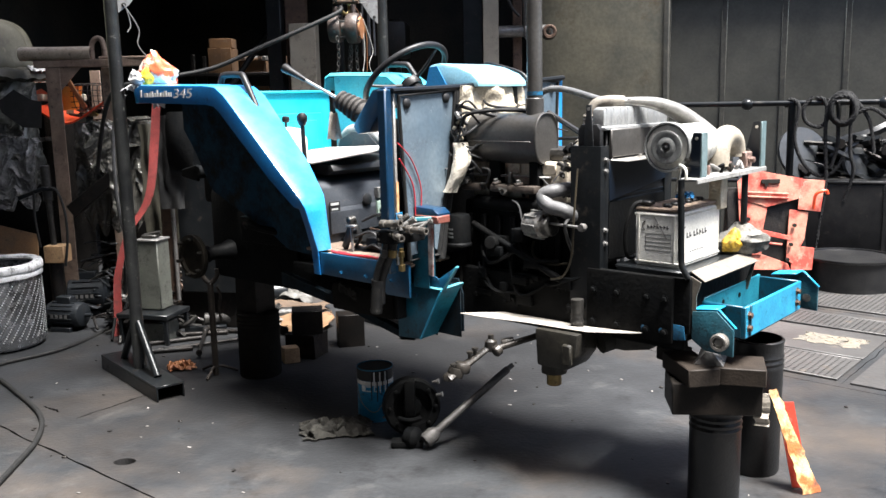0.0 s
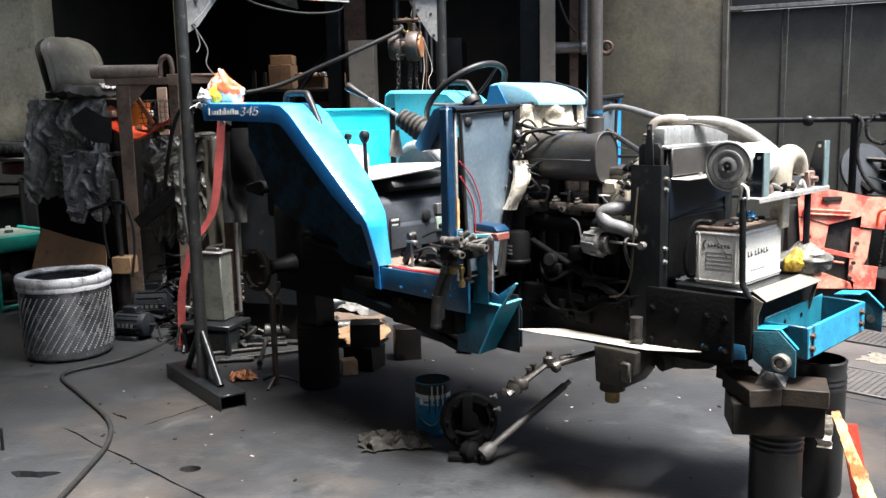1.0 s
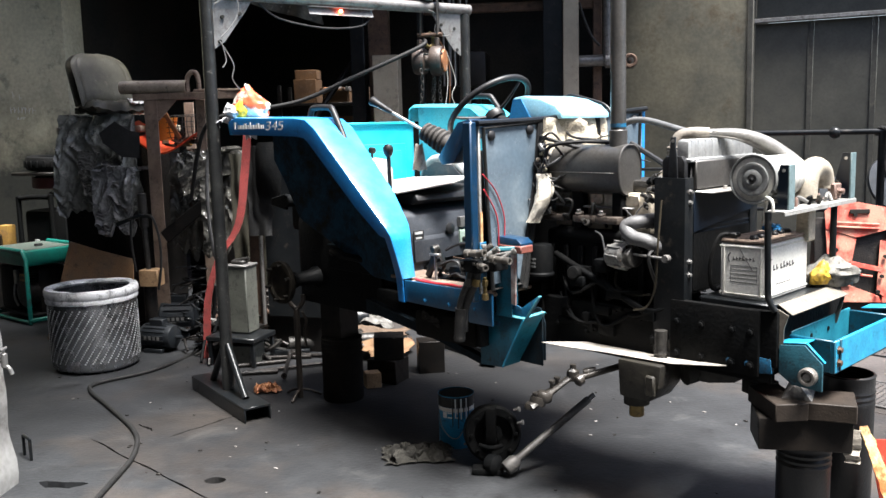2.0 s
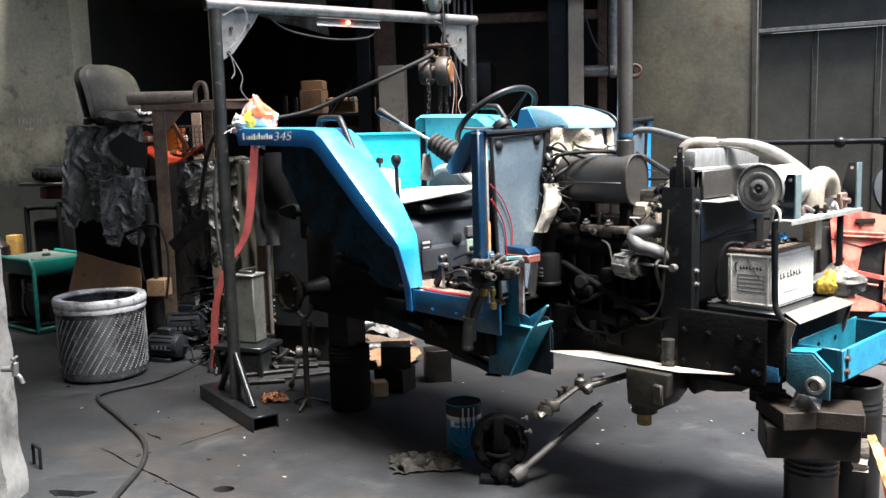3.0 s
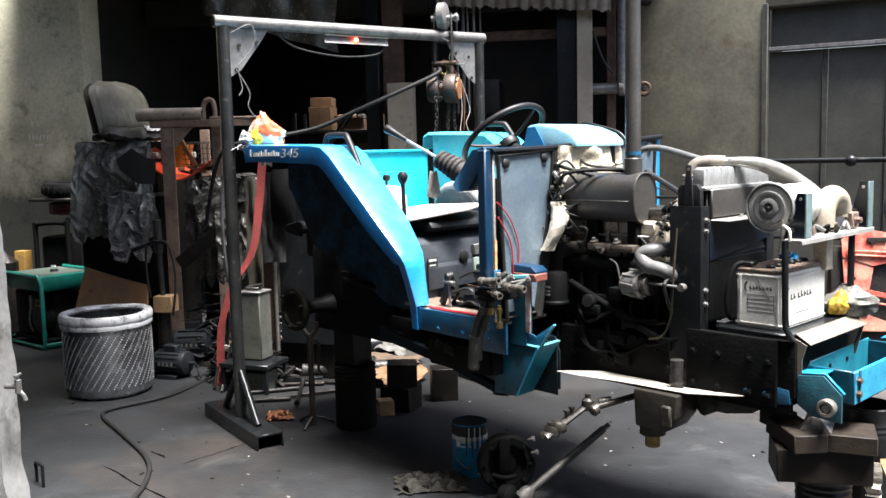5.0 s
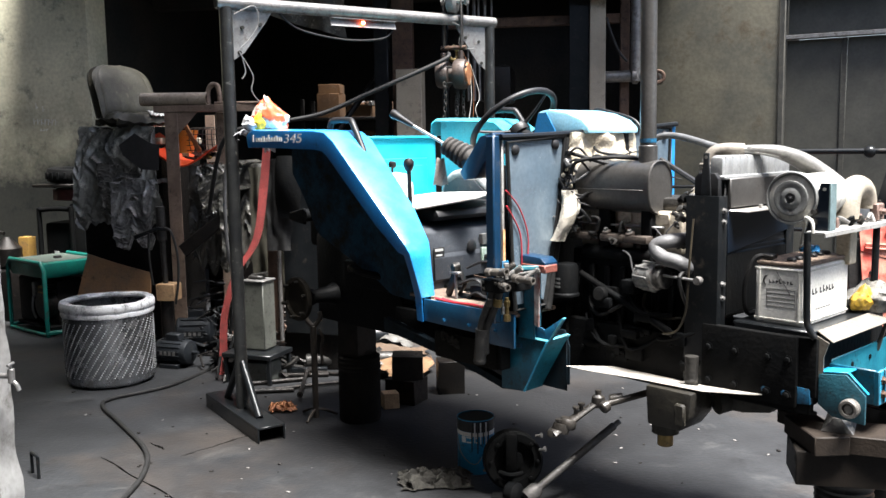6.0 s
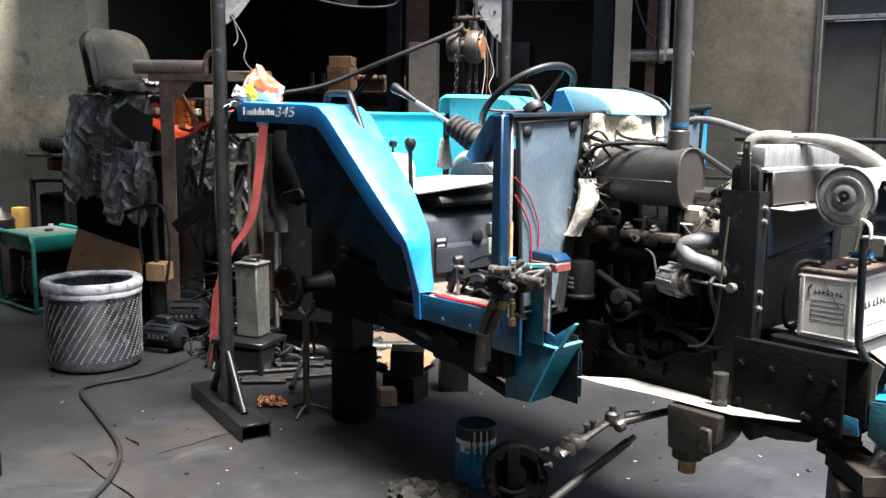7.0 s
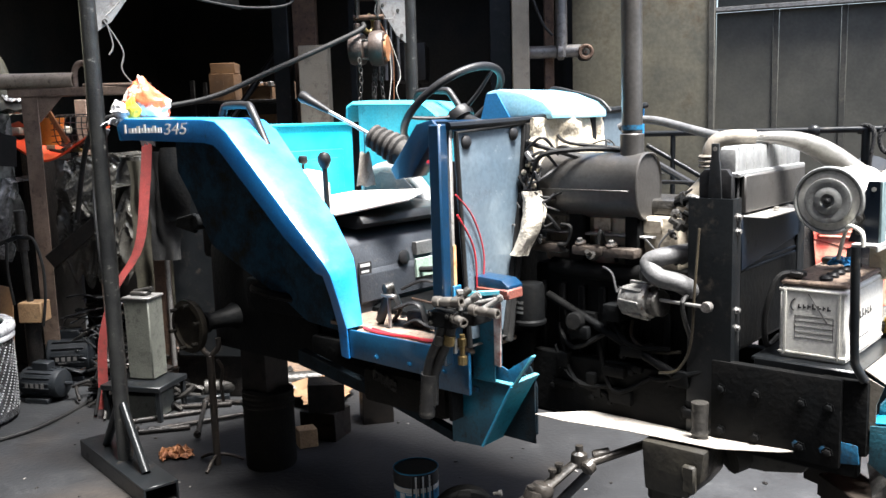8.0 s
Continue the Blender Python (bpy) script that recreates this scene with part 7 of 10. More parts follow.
def scrap_strip():
    t = thing("metal_strip", "bent yellow and rust-orange sheet strip leaning on the drum", "scrap metal", (1.27, 2.98, 0))
    b = bmn()
    def fn(a, c):
        w = (a - 0.5) * (0.085 - 0.05 * c)
        edge = 0.010 * noise.noise(Vector((c * 11, a * 5, 0)))
        return Vector((0.08 - 0.14 * c + w * 0.9 + edge, -0.06 + 0.07 * c + w * 0.3, 0.002 + 0.385 * c))
    sheet(b, fn, 6, 30, 0.004)
    part("strip", b, STRIP, t)
    b = bmn()
    def fn2(a, c):
        w = (a - 0.5) * 0.07
        return Vector((0.055 - 0.06 * c + w * 0.9, -0.01 + 0.035 * c, 0.002 + 0.33 * c))
    sheet(b, fn2, 3, 8, 0.004)
    part("backing", b, RED, t, "red painted backing strip")


STRIP = material("yellow_orange_flaking_strip", (0.66, 0.50, 0.24), (0.40, 0.12, 0.035), 0.5, 0.1, 7, (0.13, 0.05, 0.03), 0.44, 0.3, contrast=0.06)
scrap_strip()

# stacks under the rear axle
canister("steel_drum", (-1.12, 4.44, 0), 0.115, 0.36, "black canister carrying the rear axle", MUD)
R = "packing under the rear axle"
timber("timber_block", (0.15, 0.15, 0.26), (-1.13, 4.45, 0.362), -30, "black upright timber block on a canister", seed=6, group=R)
timber("timber_block", (0.20, 0.16, 0.14), (-0.93, 4.80, 0), -20, "black timber block on the floor", seed=7, group=R)
timber("timber_block", (0.18, 0.15, 0.14), (-0.92, 4.80, 0.142), 10, "black timber block stacked on another", seed=8, group=R)
timber("timber_block", (0.09, 0.08, 0.09), (-1.0, 4.66, 0), 25, "small brown timber offcut on the floor", PINE, 10, R)
timber("timber_block", (0.16, 0.14, 0.20), (-0.70, 5.02, 0), 15, "dark timber block near the cardboard", seed=11, group=R)
def litter(corners, lift, seed, bumps):
    """A flattened sheet with four corners, buckled and torn at its edges."""
    a0, a1, a2, a3 = (Vector((x, y, 0)) for x, y in corners)
    def fn(a, c):
        p = a0.lerp(a1, a).lerp(a3.lerp(a2, a), c)
        q = Vector((p.x * bumps, p.y * bumps, seed))
        edge = 0.05 * noise.noise(q * 2 + Vector((5, 0, 0)))
        p += Vector((edge * (2 * a - 1) ** 2, edge * (2 * c - 1) ** 2, 0))
        p.z = 0.012 + lift * max(0.0, 0.45 + noise.noise(q) + 0.35 * (1 - 2 * abs(noise.noise(q * 2.1))))
        return p
    b = bmn()
    sheet(b, fn, 34, 34, 0.004)
    return b


TAN_CARD = material("tan_cardboard", (0.20, 0.115, 0.055), (0.15, 0.085, 0.042), 0.85, 0, 6, (0.10, 0.065, 0.04), 0.30, 0.2)
OLD_CARD = material("dirty_brown_cardboard", (0.105, 0.068, 0.042), (0.075, 0.05, 0.033), 0.85, 0, 6, (0.15, 0.13, 0.105), 0.3, 0.2)
FOIL = material("dusty_white_foil", (0.13, 0.125, 0.115), (0.065, 0.062, 0.056), 0.5, 0.1, 9, (0.03, 0.027, 0.024), 0.36, 0.3)
single("cardboard_sheet", litter(((-1.27, 5.50), (-0.92, 5.66), (-0.88, 5.33), (-1.10, 5.06)), 0.06, 21.0, 5), TAN_CARD, "torn tan cardboard lying on the floor", "cardboard")
single("cardboard_sheet", litter(((-1.42, 5.98), (-1.02, 6.02), (-0.96, 5.70), (-1.28, 5.56)), 0.05, 23.0, 4), OLD_CARD, "flattened brown cardboard lying on the floor", "cardboard")
single("foil_sheet", litter(((-1.66, 6.72), (-1.22, 6.45), (-1.14, 6.06), (-1.48, 6.02)), 0.07, 26.0, 6), FOIL, "crumpled dusty white foil on the floor", "foil")
single("foil_sheet", litter(((-1.34, 5.46), (-1.24, 5.48), (-1.14, 5.30), (-1.22, 5.24)), 0.05, 28.0, 9), FOIL, "small crumpled scrap of white foil beside cardboard", "foil")
single("paper_sheet", litter(((-0.42, 5.30), (-0.33, 5.32), (-0.28, 5.10), (-0.38, 5.09)), 0.015, 31.0, 6), FOIL, "pale scrap of paper on the floor", "paper")
single("paper_sheet", litter(((-1.86, 5.90), (-1.66, 5.92), (-1.60, 5.72), (-1.78, 5.66)), 0.05, 33.0, 7), FOIL, "crumpled white wrapping on the floor", "paper")
b = bmn()
lathe(b, [(0.080, 0), (0.092, 0.0), (0.092, 0.62), (0.080, 0.62), (0.080, 0.02)], (-2.04, 6.14, 0.093), (0.55, 0.83, 0), 22, False)
single("steel_pipe", b, DUSTY_IRON, "wide dusty brown pipe lying on the floor", "pipe")
b = bmn()
for k in range(9):
    tube(b, [(0.03 * k, 0, 0), (0.03 * k, 0.005, 0.06), (0.03 * k, 0, 0.13)], 0.004, 6, 2)
for z in (0.02, 0.065, 0.11):
    rod(b, (-0.01, 0, z), (0.25, 0, z), 0.004, 6)
for p in ((-0.01, 0.0), (0.25, 0.0), (-0.01, 0.16), (0.25, 0.16)):
    rod(b, (p[0], p[1], -0.16), (p[0], p[1], 0.14), 0.006, 6)
single("slatted_crate", b, PINE, "small orange-brown slatted crate on the floor", "crate", (-2.42, 6.30, 0.16), -20)

# rusty axle stand with a hook under the axle
def stand():
    t = thing("axle_stand", "slim rusty axle stand with a forked top", "axle stand", (-1.372, 4.43, 0))
    b = bmn()
    rod(b, (0, 0, 0.0), (0, 0, 0.52), 0.017, 12, 0.002)
    part("post", b, STAND_RUST, t)
    for k in range(3):
        a = 2 * math.pi * k / 3 + 0.4
        b = bmn()
        tube(b, [(0, 0, 0.05), (0.05 * math.cos(a), 0.05 * math.sin(a), 0.04), (0.12 * math.cos(a), 0.12 * math.sin(a), 0.008)], 0.008, 8, 4)
        part("foot", b, STAND_RUST, t)
    b = bmn()
    tube(b, [(-0.04, 0, 0.60), (-0.04, 0, 0.56), (0, 0, 0.52), (0.04, 0, 0.56), (0.04, 0, 0.60)], 0.013, 10, 4)
    part("fork", b, STAND_RUST, t)
    b = bmn()
    tube(b, [(0.03, 0, 0.5), (0.05, 0.01, 0.45), (0.035, 0.02, 0.38), (0.045, 0.01, 0.3)], 0.008, 8, 5)
    part("hook", b, STAND_RUST, t)


STAND_RUST = material("oily_dark_rust", (0.045, 0.034, 0.026), (0.024, 0.02, 0.017), 0.6, 0.2, 18, (0.09, 0.075, 0.06), 0.28, 0.3)
stand()

# ---- loose parts on the floor in front ----
def paint_can():
    t = thing("paint_can", "open blue and black paint tin with drips on the floor", "paint tin", (-0.395, 3.76, 0))
    b = bmn()
    r, h = 0.085, 0.255
    lathe(b, [(r * 0.97, 0), (r, 0.006), (r, h - 0.006), (r * 1.02, h), (r * 0.97, h), (r * 0.96, h - 0.03), (r * 0.96, 0.012), (0, 0.012)], (0, 0, 0), (0, 0, 1), 36)
    part("body", b, CAN_BLUE, t)
    b = bmn()
    lathe(b, [(r * 1.004, h - 0.055), (r * 1.006, h - 0.05), (r * 1.006, h - 0.008), (r * 1.004, h - 0.004)], (0, 0, 0), (0, 0, 1), 36)
    part("black_band", b, BLACK, t)
    b = bmn()
    lathe(b, [(r * 1.003, h - 0.075), (r * 1.005, h - 0.073), (r * 1.005, h - 0.058), (r * 1.003, h - 0.056)], (0, 0, 0), (0, 0, 1), 36)
    part("pale_band", b, PAPER, t)
    for k, a in enumerate((-130, -112, -82)):
        b = bmn()
        w = 15 if k < 2 else 7
        for j in range(w):
            q = radians(a + j)
            for z, hh in ((0.15, 0.028),) if k == 0 else ((0.15, 0.006), (0.172, 0.006)):
                box(b, (-0.0009, -0.0008, 0), (0.0009, 0.0012, hh), 0, Matrix.Translation((r * 1.004 * math.cos(q), r * 1.004 * math.sin(q), z)) @ Matrix.Rotation(q + math.pi / 2, 4, "Z"))
        part("lettering_bar", b, WHITE, t)
    for k in range(7):
        a = radians(-95 + 9 * k)
        random.seed(k)
        b = bmn()
        tube(b, [(r * 1.01 * math.cos(a), r * 1.01 * math.sin(a), 0.245), (r * 1.012 * math.cos(a), r * 1.012 * math.sin(a), 0.16 - 0.06 * random.random())], (0.004, 0.0025), 6, 1)
        part("drip", b, WHITE if k % 2 else BLACK, t)
    b = bmn()
    tube(b, [(-0.087, 0, 0.22), (-0.06, -0.07, 0.10), (0.02, -0.09, 0.06), (0.087, 0, 0.22)], 0.0025, 6, 6)
    part("wire_handle", b, STEEL, t)


paint_can()


def diff_hub():
    """A dismantled steering gear hub standing on its edge, with a long shaft."""
    t = thing("gear_hub", "black greasy dismantled hub with a shaft, standing on the floor", "machine part", (-0.205, 3.51, 0))
    ax = (0.25, -1, 0.12)
    b = bmn()
    lathe(b, [(0.05, -0.05), (0.115, -0.045), (0.128, -0.03), (0.128, 0.03), (0.118, 0.04), (0.088, 0.04), (0.082, 0.01), (0.045, 0.005), (0.04, 0.03), (0, 0.035)], (0, 0, 0.145), ax, 36)
    part("drum", b, GREASE, t)
    for k in range(8):
        a = 2 * math.pi * k / 8
        z = Vector(ax).normalized()
        x = z.orthogonal().normalized()
        y = z.cross(x)
        p = Vector((0, 0, 0.145)) + (x * math.cos(a) + y * math.sin(a)) * 0.102 + z * 0.038
        b = bmn()
        bolt(b, p, z, 0.009, 0.014)
        part("bolt", b, GREASE, t)
    b = bmn()
    box(b, (-0.022, -0.085, 0.12), (0.024, -0.045, 0.285), 0.008)
    tube(b, [(-0.05, -0.09, 0.12), (0.0, -0.11, 0.115), (0.05, -0.09, 0.12)], 0.01, 8, 4)
    part("yoke", b, GREASE, t)
    b = bmn()
    lathe(b, [(0.03, -0.03), (0.042, -0.02), (0.045, 0.02), (0.03, 0.035), (0.012, 0.038)], (0.01, -0.12, 0.045), (0.8, -0.5, 0), 18)
    box(b, (-0.08, -0.15, 0.0), (0.06, -0.08, 0.03), 0.008)
    part("pinion_nose", b, GREASE, t)
    for p in ((0.10, -0.02, 0.26), (0.115, -0.02, 0.20), (-0.125, -0.03, 0.10)):
        b = bmn()
        lathe(b, [(0.006, 0), (0.006, 0.02), (0.012, 0.021), (0.012, 0.03), (0, 0.031)], p, (1, -0.2, 0.2), 8)
        part("stud", b, STEEL, t)
        b = bmn()
    p, q = Vector((0.07, -0.16, 0.040)), Vector((0.435, 0.08, 0.285))
    rod(b, p, q, 0.017, 14, 0.003)
    lathe(b, [(0.03, 0), (0.034, 0.01), (0.034, 0.05), (0.022, 0.07)], p, q - p, 16)
    sh = part("shaft", b, SHAFT, t, "long dusty grey steel shaft")
    b = bmn()
    lathe(b, [(0.012, 0), (0.012, 0.03), (0, 0.031)], q, q - p, 10)
    part("tip", b, STEEL, sh)


diff_hub()
single("rag", crumple(0.30, 0.18, 0.055, 31.0, (0, 0, 0), 40, 6), CLOTH, "crumpled grey rag lying on the concrete", "rag", (-0.56, 3.57, 0), 10)


# dimple steel painted near-white to imitate glints
DIMPLE = material("glint_white_steel", (0.80, 0.81, 0.82), (0.45, 0.455, 0.46), 0.35, 0.3, 5, (0.14, 0.14, 0.14), 0.45, 0.1)
# ---- lifting gantry with its hoist ----
GA, GB = Vector((-1.75, 4.31, 0)), Vector((-0.49, 5.46, 0))


def gantry():
    t = thing("lifting_gantry", "tube-steel lifting gantry with welded gussets and channel feet", "gantry", (0, 0, 0))
    d = (GB - GA).normalized()
    n = Vector((d.y, -d.x, 0))
    up = Vector((0, 0, 1))
    for p in (GA, GB):
        foot = p.copy()
        b = bmn()
        rod(b, foot + up * 0.075, p + up * 2.225, 0.034, 18)
        part("post", b, GANTRY, t, "dark painted steel tube post")
        m = Matrix.Translation(foot) @ Matrix((( n.x, -n.y, 0, 0), (n.y, n.x, 0, 0), (0, 0, 1, 0), (0, 0, 0, 1)))
        b = bmn()
        box(b, (-0.40, -0.075, 0.07), (0.40, 0.075, 0.082), 0.002, m)
        box(b, (-0.40, -0.075, 0.0), (0.40, -0.066, 0.072), 0.002, m)
        box(b, (-0.40, 0.066, 0.0), (0.40, 0.075, 0.072), 0.002, m)
        part("foot_channel", b, DARK_STEEL, t, "upturned steel channel foot")
        for s in (-1, 1):
            b = bmn()
            rod(b, foot + n * s * 0.02 + up * 0.34, foot + n * s * 0.24 + up * 0.085, 0.02, 12)
            part("brace", b, DARK_STEEL, t)
    b = bmn()
    rod(b, GA - d * 0.05 + up * 2.252, GB + d * 0.04 + up * 2.252, 0.034, 20)
    part("beam", b, PIPE, t, "pale worn tube beam")
    b = bmn()
    lathe(b, [(0.028, 0), (0.028, 0.004), (0, 0.004)], GA - d * 0.051 + up * 2.252, -d, 16)
    part("end_hole", b, UNLIT_BLACK, t)
    for p, s in ((GA, 1), (GB, -1)):
        b = bmn()
        q = p + d * s * 0.036
        a, c, e, f, g = q + up * 2.222, q + d * s * 0.22 + up * 2.22, q + d * s * 0.19 + up * 2.17, q + d * s * 0.06 + up * 2.0, q + up * 1.96
        slab(b, [a, c, e, f, g], 0.008, 0.001)
        gs = part("gusset", b, STEEL, t, "grey flame-cut gusset plate")
        for k, (x, z) in enumerate(((0.05, 2.13), (0.15, 2.15), (0.03, 2.0))):
            b = bmn()
            nn = n if s > 0 else n
            lathe(b, [(0.010, -0.012), (0.010, 0.012), (0, 0.0121)], q + d * s * x + up * z, nn, 12)
            part("hole", b, UNLIT_BLACK, gs)
    # folded lamp bar under the beam with its small red light
    lamp = thing("lamp_bar", "grey folded steel bar with a glowing red lamp under the beam", "lamp")
    b = bmn()
    p, q = GA + d * 0.60 + up * 2.215, GA + d * 1.02 + up * 2.215
    slab(b, [p, q, q - up * 0.045 + n * 0.02, p - up * 0.045 + n * 0.02], 0.003, 0)
    slab(b, [p, q, q + n * 0.03, p + n * 0.03], 0.003, 0)
    part("bar", b, STEEL, lamp)
    b = bmn()
    c = GA + d * 0.80 + up * 2.194 + n * 0.02
    lathe(b, [(0.011, 0), (0.010, 0.008), (0, 0.011)], c, n, 14)
    part("red_light", b, GLOW, lamp, "glowing red lamp")
    b = bmn()
    r0 = GA + d * 1.02 + up * 2.197
    tube(b, [GA + d * 0.30 + up * 2.217, GA + d * 0.42 + up * 2.137, GA + d * 0.7 + up * 2.097, GA + d * 0.95 + up * 2.12, r0], 0.006, 8, 6)
    part("cable", b, RUBBER, lamp)
    for k, pts in enumerate(([(0.03, 2.19), (0.14, 2.24), (0.165, 2.16), (0.12, 2.08), (0.06, 2.02)], [(0.06, 1.99), (0.08, 1.90), (0.06, 1.86)], [(0.05, 2.0), (0.12, 1.88), (0.11, 1.80), (0.16, 1.74), (0.21, 1.76)], [(1.40, 2.23), (1.47, 2.20), (1.45, 2.1), (1.55, 2.08), (1.58, 2.12)])):
        b = bmn()
        tube(b, [GA + d * x + up * z + n * 0.04 for x, z in pts], 0.0035, 6, 6)
        part("loose_wire", b, STEEL, t)


def hoist():
    d = (GB - GA).normalized()
    n = Vector((d.y, -d.x, 0))
    t = thing("chain_hoist", "rusty chain hoist hanging from a trolley wheel", "hoist")
    c = GA + d * 1.43
    up = Vector((0, 0, 1))
    side = (n * 0.75 + d * 0.65).normalized()
    b = bmn()
    lathe(b, [(0.03, -0.03), (0.075, -0.028), (0.085, -0.02), (0.085, 0.02), (0.075, 0.028), (0.03, 0.03)], c + up * 2.372, side, 26)
    part("trolley_wheel", b, STEEL, t, "worn grey trolley wheel")
    b = bmn()
    rod(b, c + up * 2.36 - side * 0.07, c + up * 2.36 + side * 0.10, 0.018, 12)
    lathe(b, [(0.026, 0), (0.028, 0.012), (0.02, 0.022)], c + up * 2.36 + side * 0.08, side, 6)
    part("axle", b, STEEL, t)
    for s in (-1, 1):
        b = bmn()
        p = c + side * s * 0.055
        e = side.cross(up)
        slab(b, [p - e * 0.02 + up * 2.39, p + e * 0.02 + up * 2.39, p + e * 0.022 + up * 2.12, p + e * 0.03 + up * 2.08, p - e * 0.03 + up * 2.08, p - e * 0.022 + up * 2.12], 0.008, 0.002)
        part("side_plate", b, IRON, t)
    b = bmn()
    rod(b, c + up * 2.085 - side * 0.075, c + up * 2.085 + side * 0.085, 0.014, 10)
    part("cross_pin", b, RUST, t)
    b = bmn()
    tube(b, [c + up * 2.10, c + d * 0.03 + up * 2.07, c + d * 0.03 + up * 2.03, c + up * 2.01, c - d * 0.03 + up * 2.03], 0.012, 10, 5)
    part("top_hook", b, BRASS, t)
    h = c + up * 1.925
    for k, (o, r) in enumerate(((-0.06, 0.082), (0.05, 0.092))):
        b = bmn()
        lathe(b, [(r * 0.5, -0.042), (r * 0.93, -0.036), (r, -0.02), (r, 0.02), (r * 0.93, 0.036), (r * 0.5, 0.042)], h + side * o, side, 26)
        lathe(b, [(0.018, 0), (0.018, 0.05), (0.012, 0.055)], h + side * o + up * r * 0.95, up, 10)
        body = part("hoist_body", b, HOIST, t, "rusty brown round hoist body")
    b = bmn()
    rod(b, h - side * 0.06, h + side * 0.06, 0.045, 14)
    part("hub", b, HOIST, t)
    for a in (0.6, 2.2, 3.8, 5.4):
        b = bmn()
        q = side.cross(up)
        o = (q * math.cos(a) + up * math.sin(a)) * 0.07
        rod(b, h + o - side * 0.08, h + o + side * 0.10, 0.007, 8)
        part("tie_bolt", b, IRON, t)
    b = bmn()
    lathe(b, [(0.070, 0), (0.066, 0.010), (0.03, 0.012), (0, 0.012)], h + side * 0.092, side, 24)
    part("cover", b, RUST_ORANGE, body, "orange-rusted round cover")
    # hanging chains made of single links
    link = bmn()
    tube(link, [(0.010 * math.cos(a), 0, 0.016 * math.sin(a)) for a in (2 * math.pi * k / 8 for k in range(8))], 0.0035, 5, 1, True)
    lm = mesh("link", link, IRON)
    for j, (dx, dn, z0, z1) in enumerate(((-0.085, 0.03, 1.86, 1.36), (0.005, 0.035, 1.84, 1.34), (0.03, -0.01, 1.84, 1.36), (0.05, 0.04, 1.84, 1.40))):
        k = 0
        z = z0
        while z > z1:
            o = new("link", lm)
            o.parent = t
            o.matrix_basis = Matrix.Translation(c + d * (dx + 0.006 * math.sin(k * 0.5 + j)) + n * dn + up * z) @ Matrix.Rotation(0.7 + (k % 2) * math.pi / 2, 4, "Z")
            z -= 0.025
            k += 1
    for k, pts in enumerate(([(0.08, 2.02), (0.10, 1.8), (0.06, 1.62), (0.08, 1.5)], [(0.10, 1.98), (0.16, 1.80), (0.12, 1.70), (0.20, 1.55)], [(0.04, 2.05), (0.12, 1.9), (0.09, 1.6)])):
        b = bmn()
        tube(b, [c + d * (x + 0.012 * math.sin(9 * z)) + n * 0.06 + up * z for x, z in pts], 0.0017, 6, 6)
        part("wire", b, RUST_ORANGE if k == 2 else CASE, t)
    hose = bmn()
    tube(hose, [c - d * 0.03 + up * 2.05, c - d * 0.10 + up * 2.0 + n * 0.02, Vector((-1.15, 5.05, 1.82)), Vector((-1.45, 4.95, 1.69)), Vector((-1.80, 4.85, 1.625)), Vector((-2.02, 4.85, 1.54)), Vector((-2.2, 5.0, 1.1))], 0.013, 10, 8)
    single("air_hose", hose, RUBBER, "black air hose slung from the hoist to the mudguard", "hose")


GLOW = bpy.data.materials.new("red_lamp_glow")
GLOW.use_nodes = True
GLOW.node_tree.nodes["Principled BSDF"].inputs["Emission Color"].default_value = (1, 0.10, 0.03, 1)
GLOW.node_tree.nodes["Principled BSDF"].inputs["Emission Strength"].default_value = 14.0
HOIST = material("oily_rust_casting", (0.060, 0.042, 0.034), (0.030, 0.022, 0.019), 0.5, 0.1, 12, (0.085, 0.06, 0.046), 0.35, 0.3)
RUST_ORANGE = material("orange_rust", (0.34, 0.15, 0.06), (0.20, 0.07, 0.03), 0.6, 0.3, 12, (0.08, 0.04, 0.025), 0.4, 0.3)
gantry()
hoist()


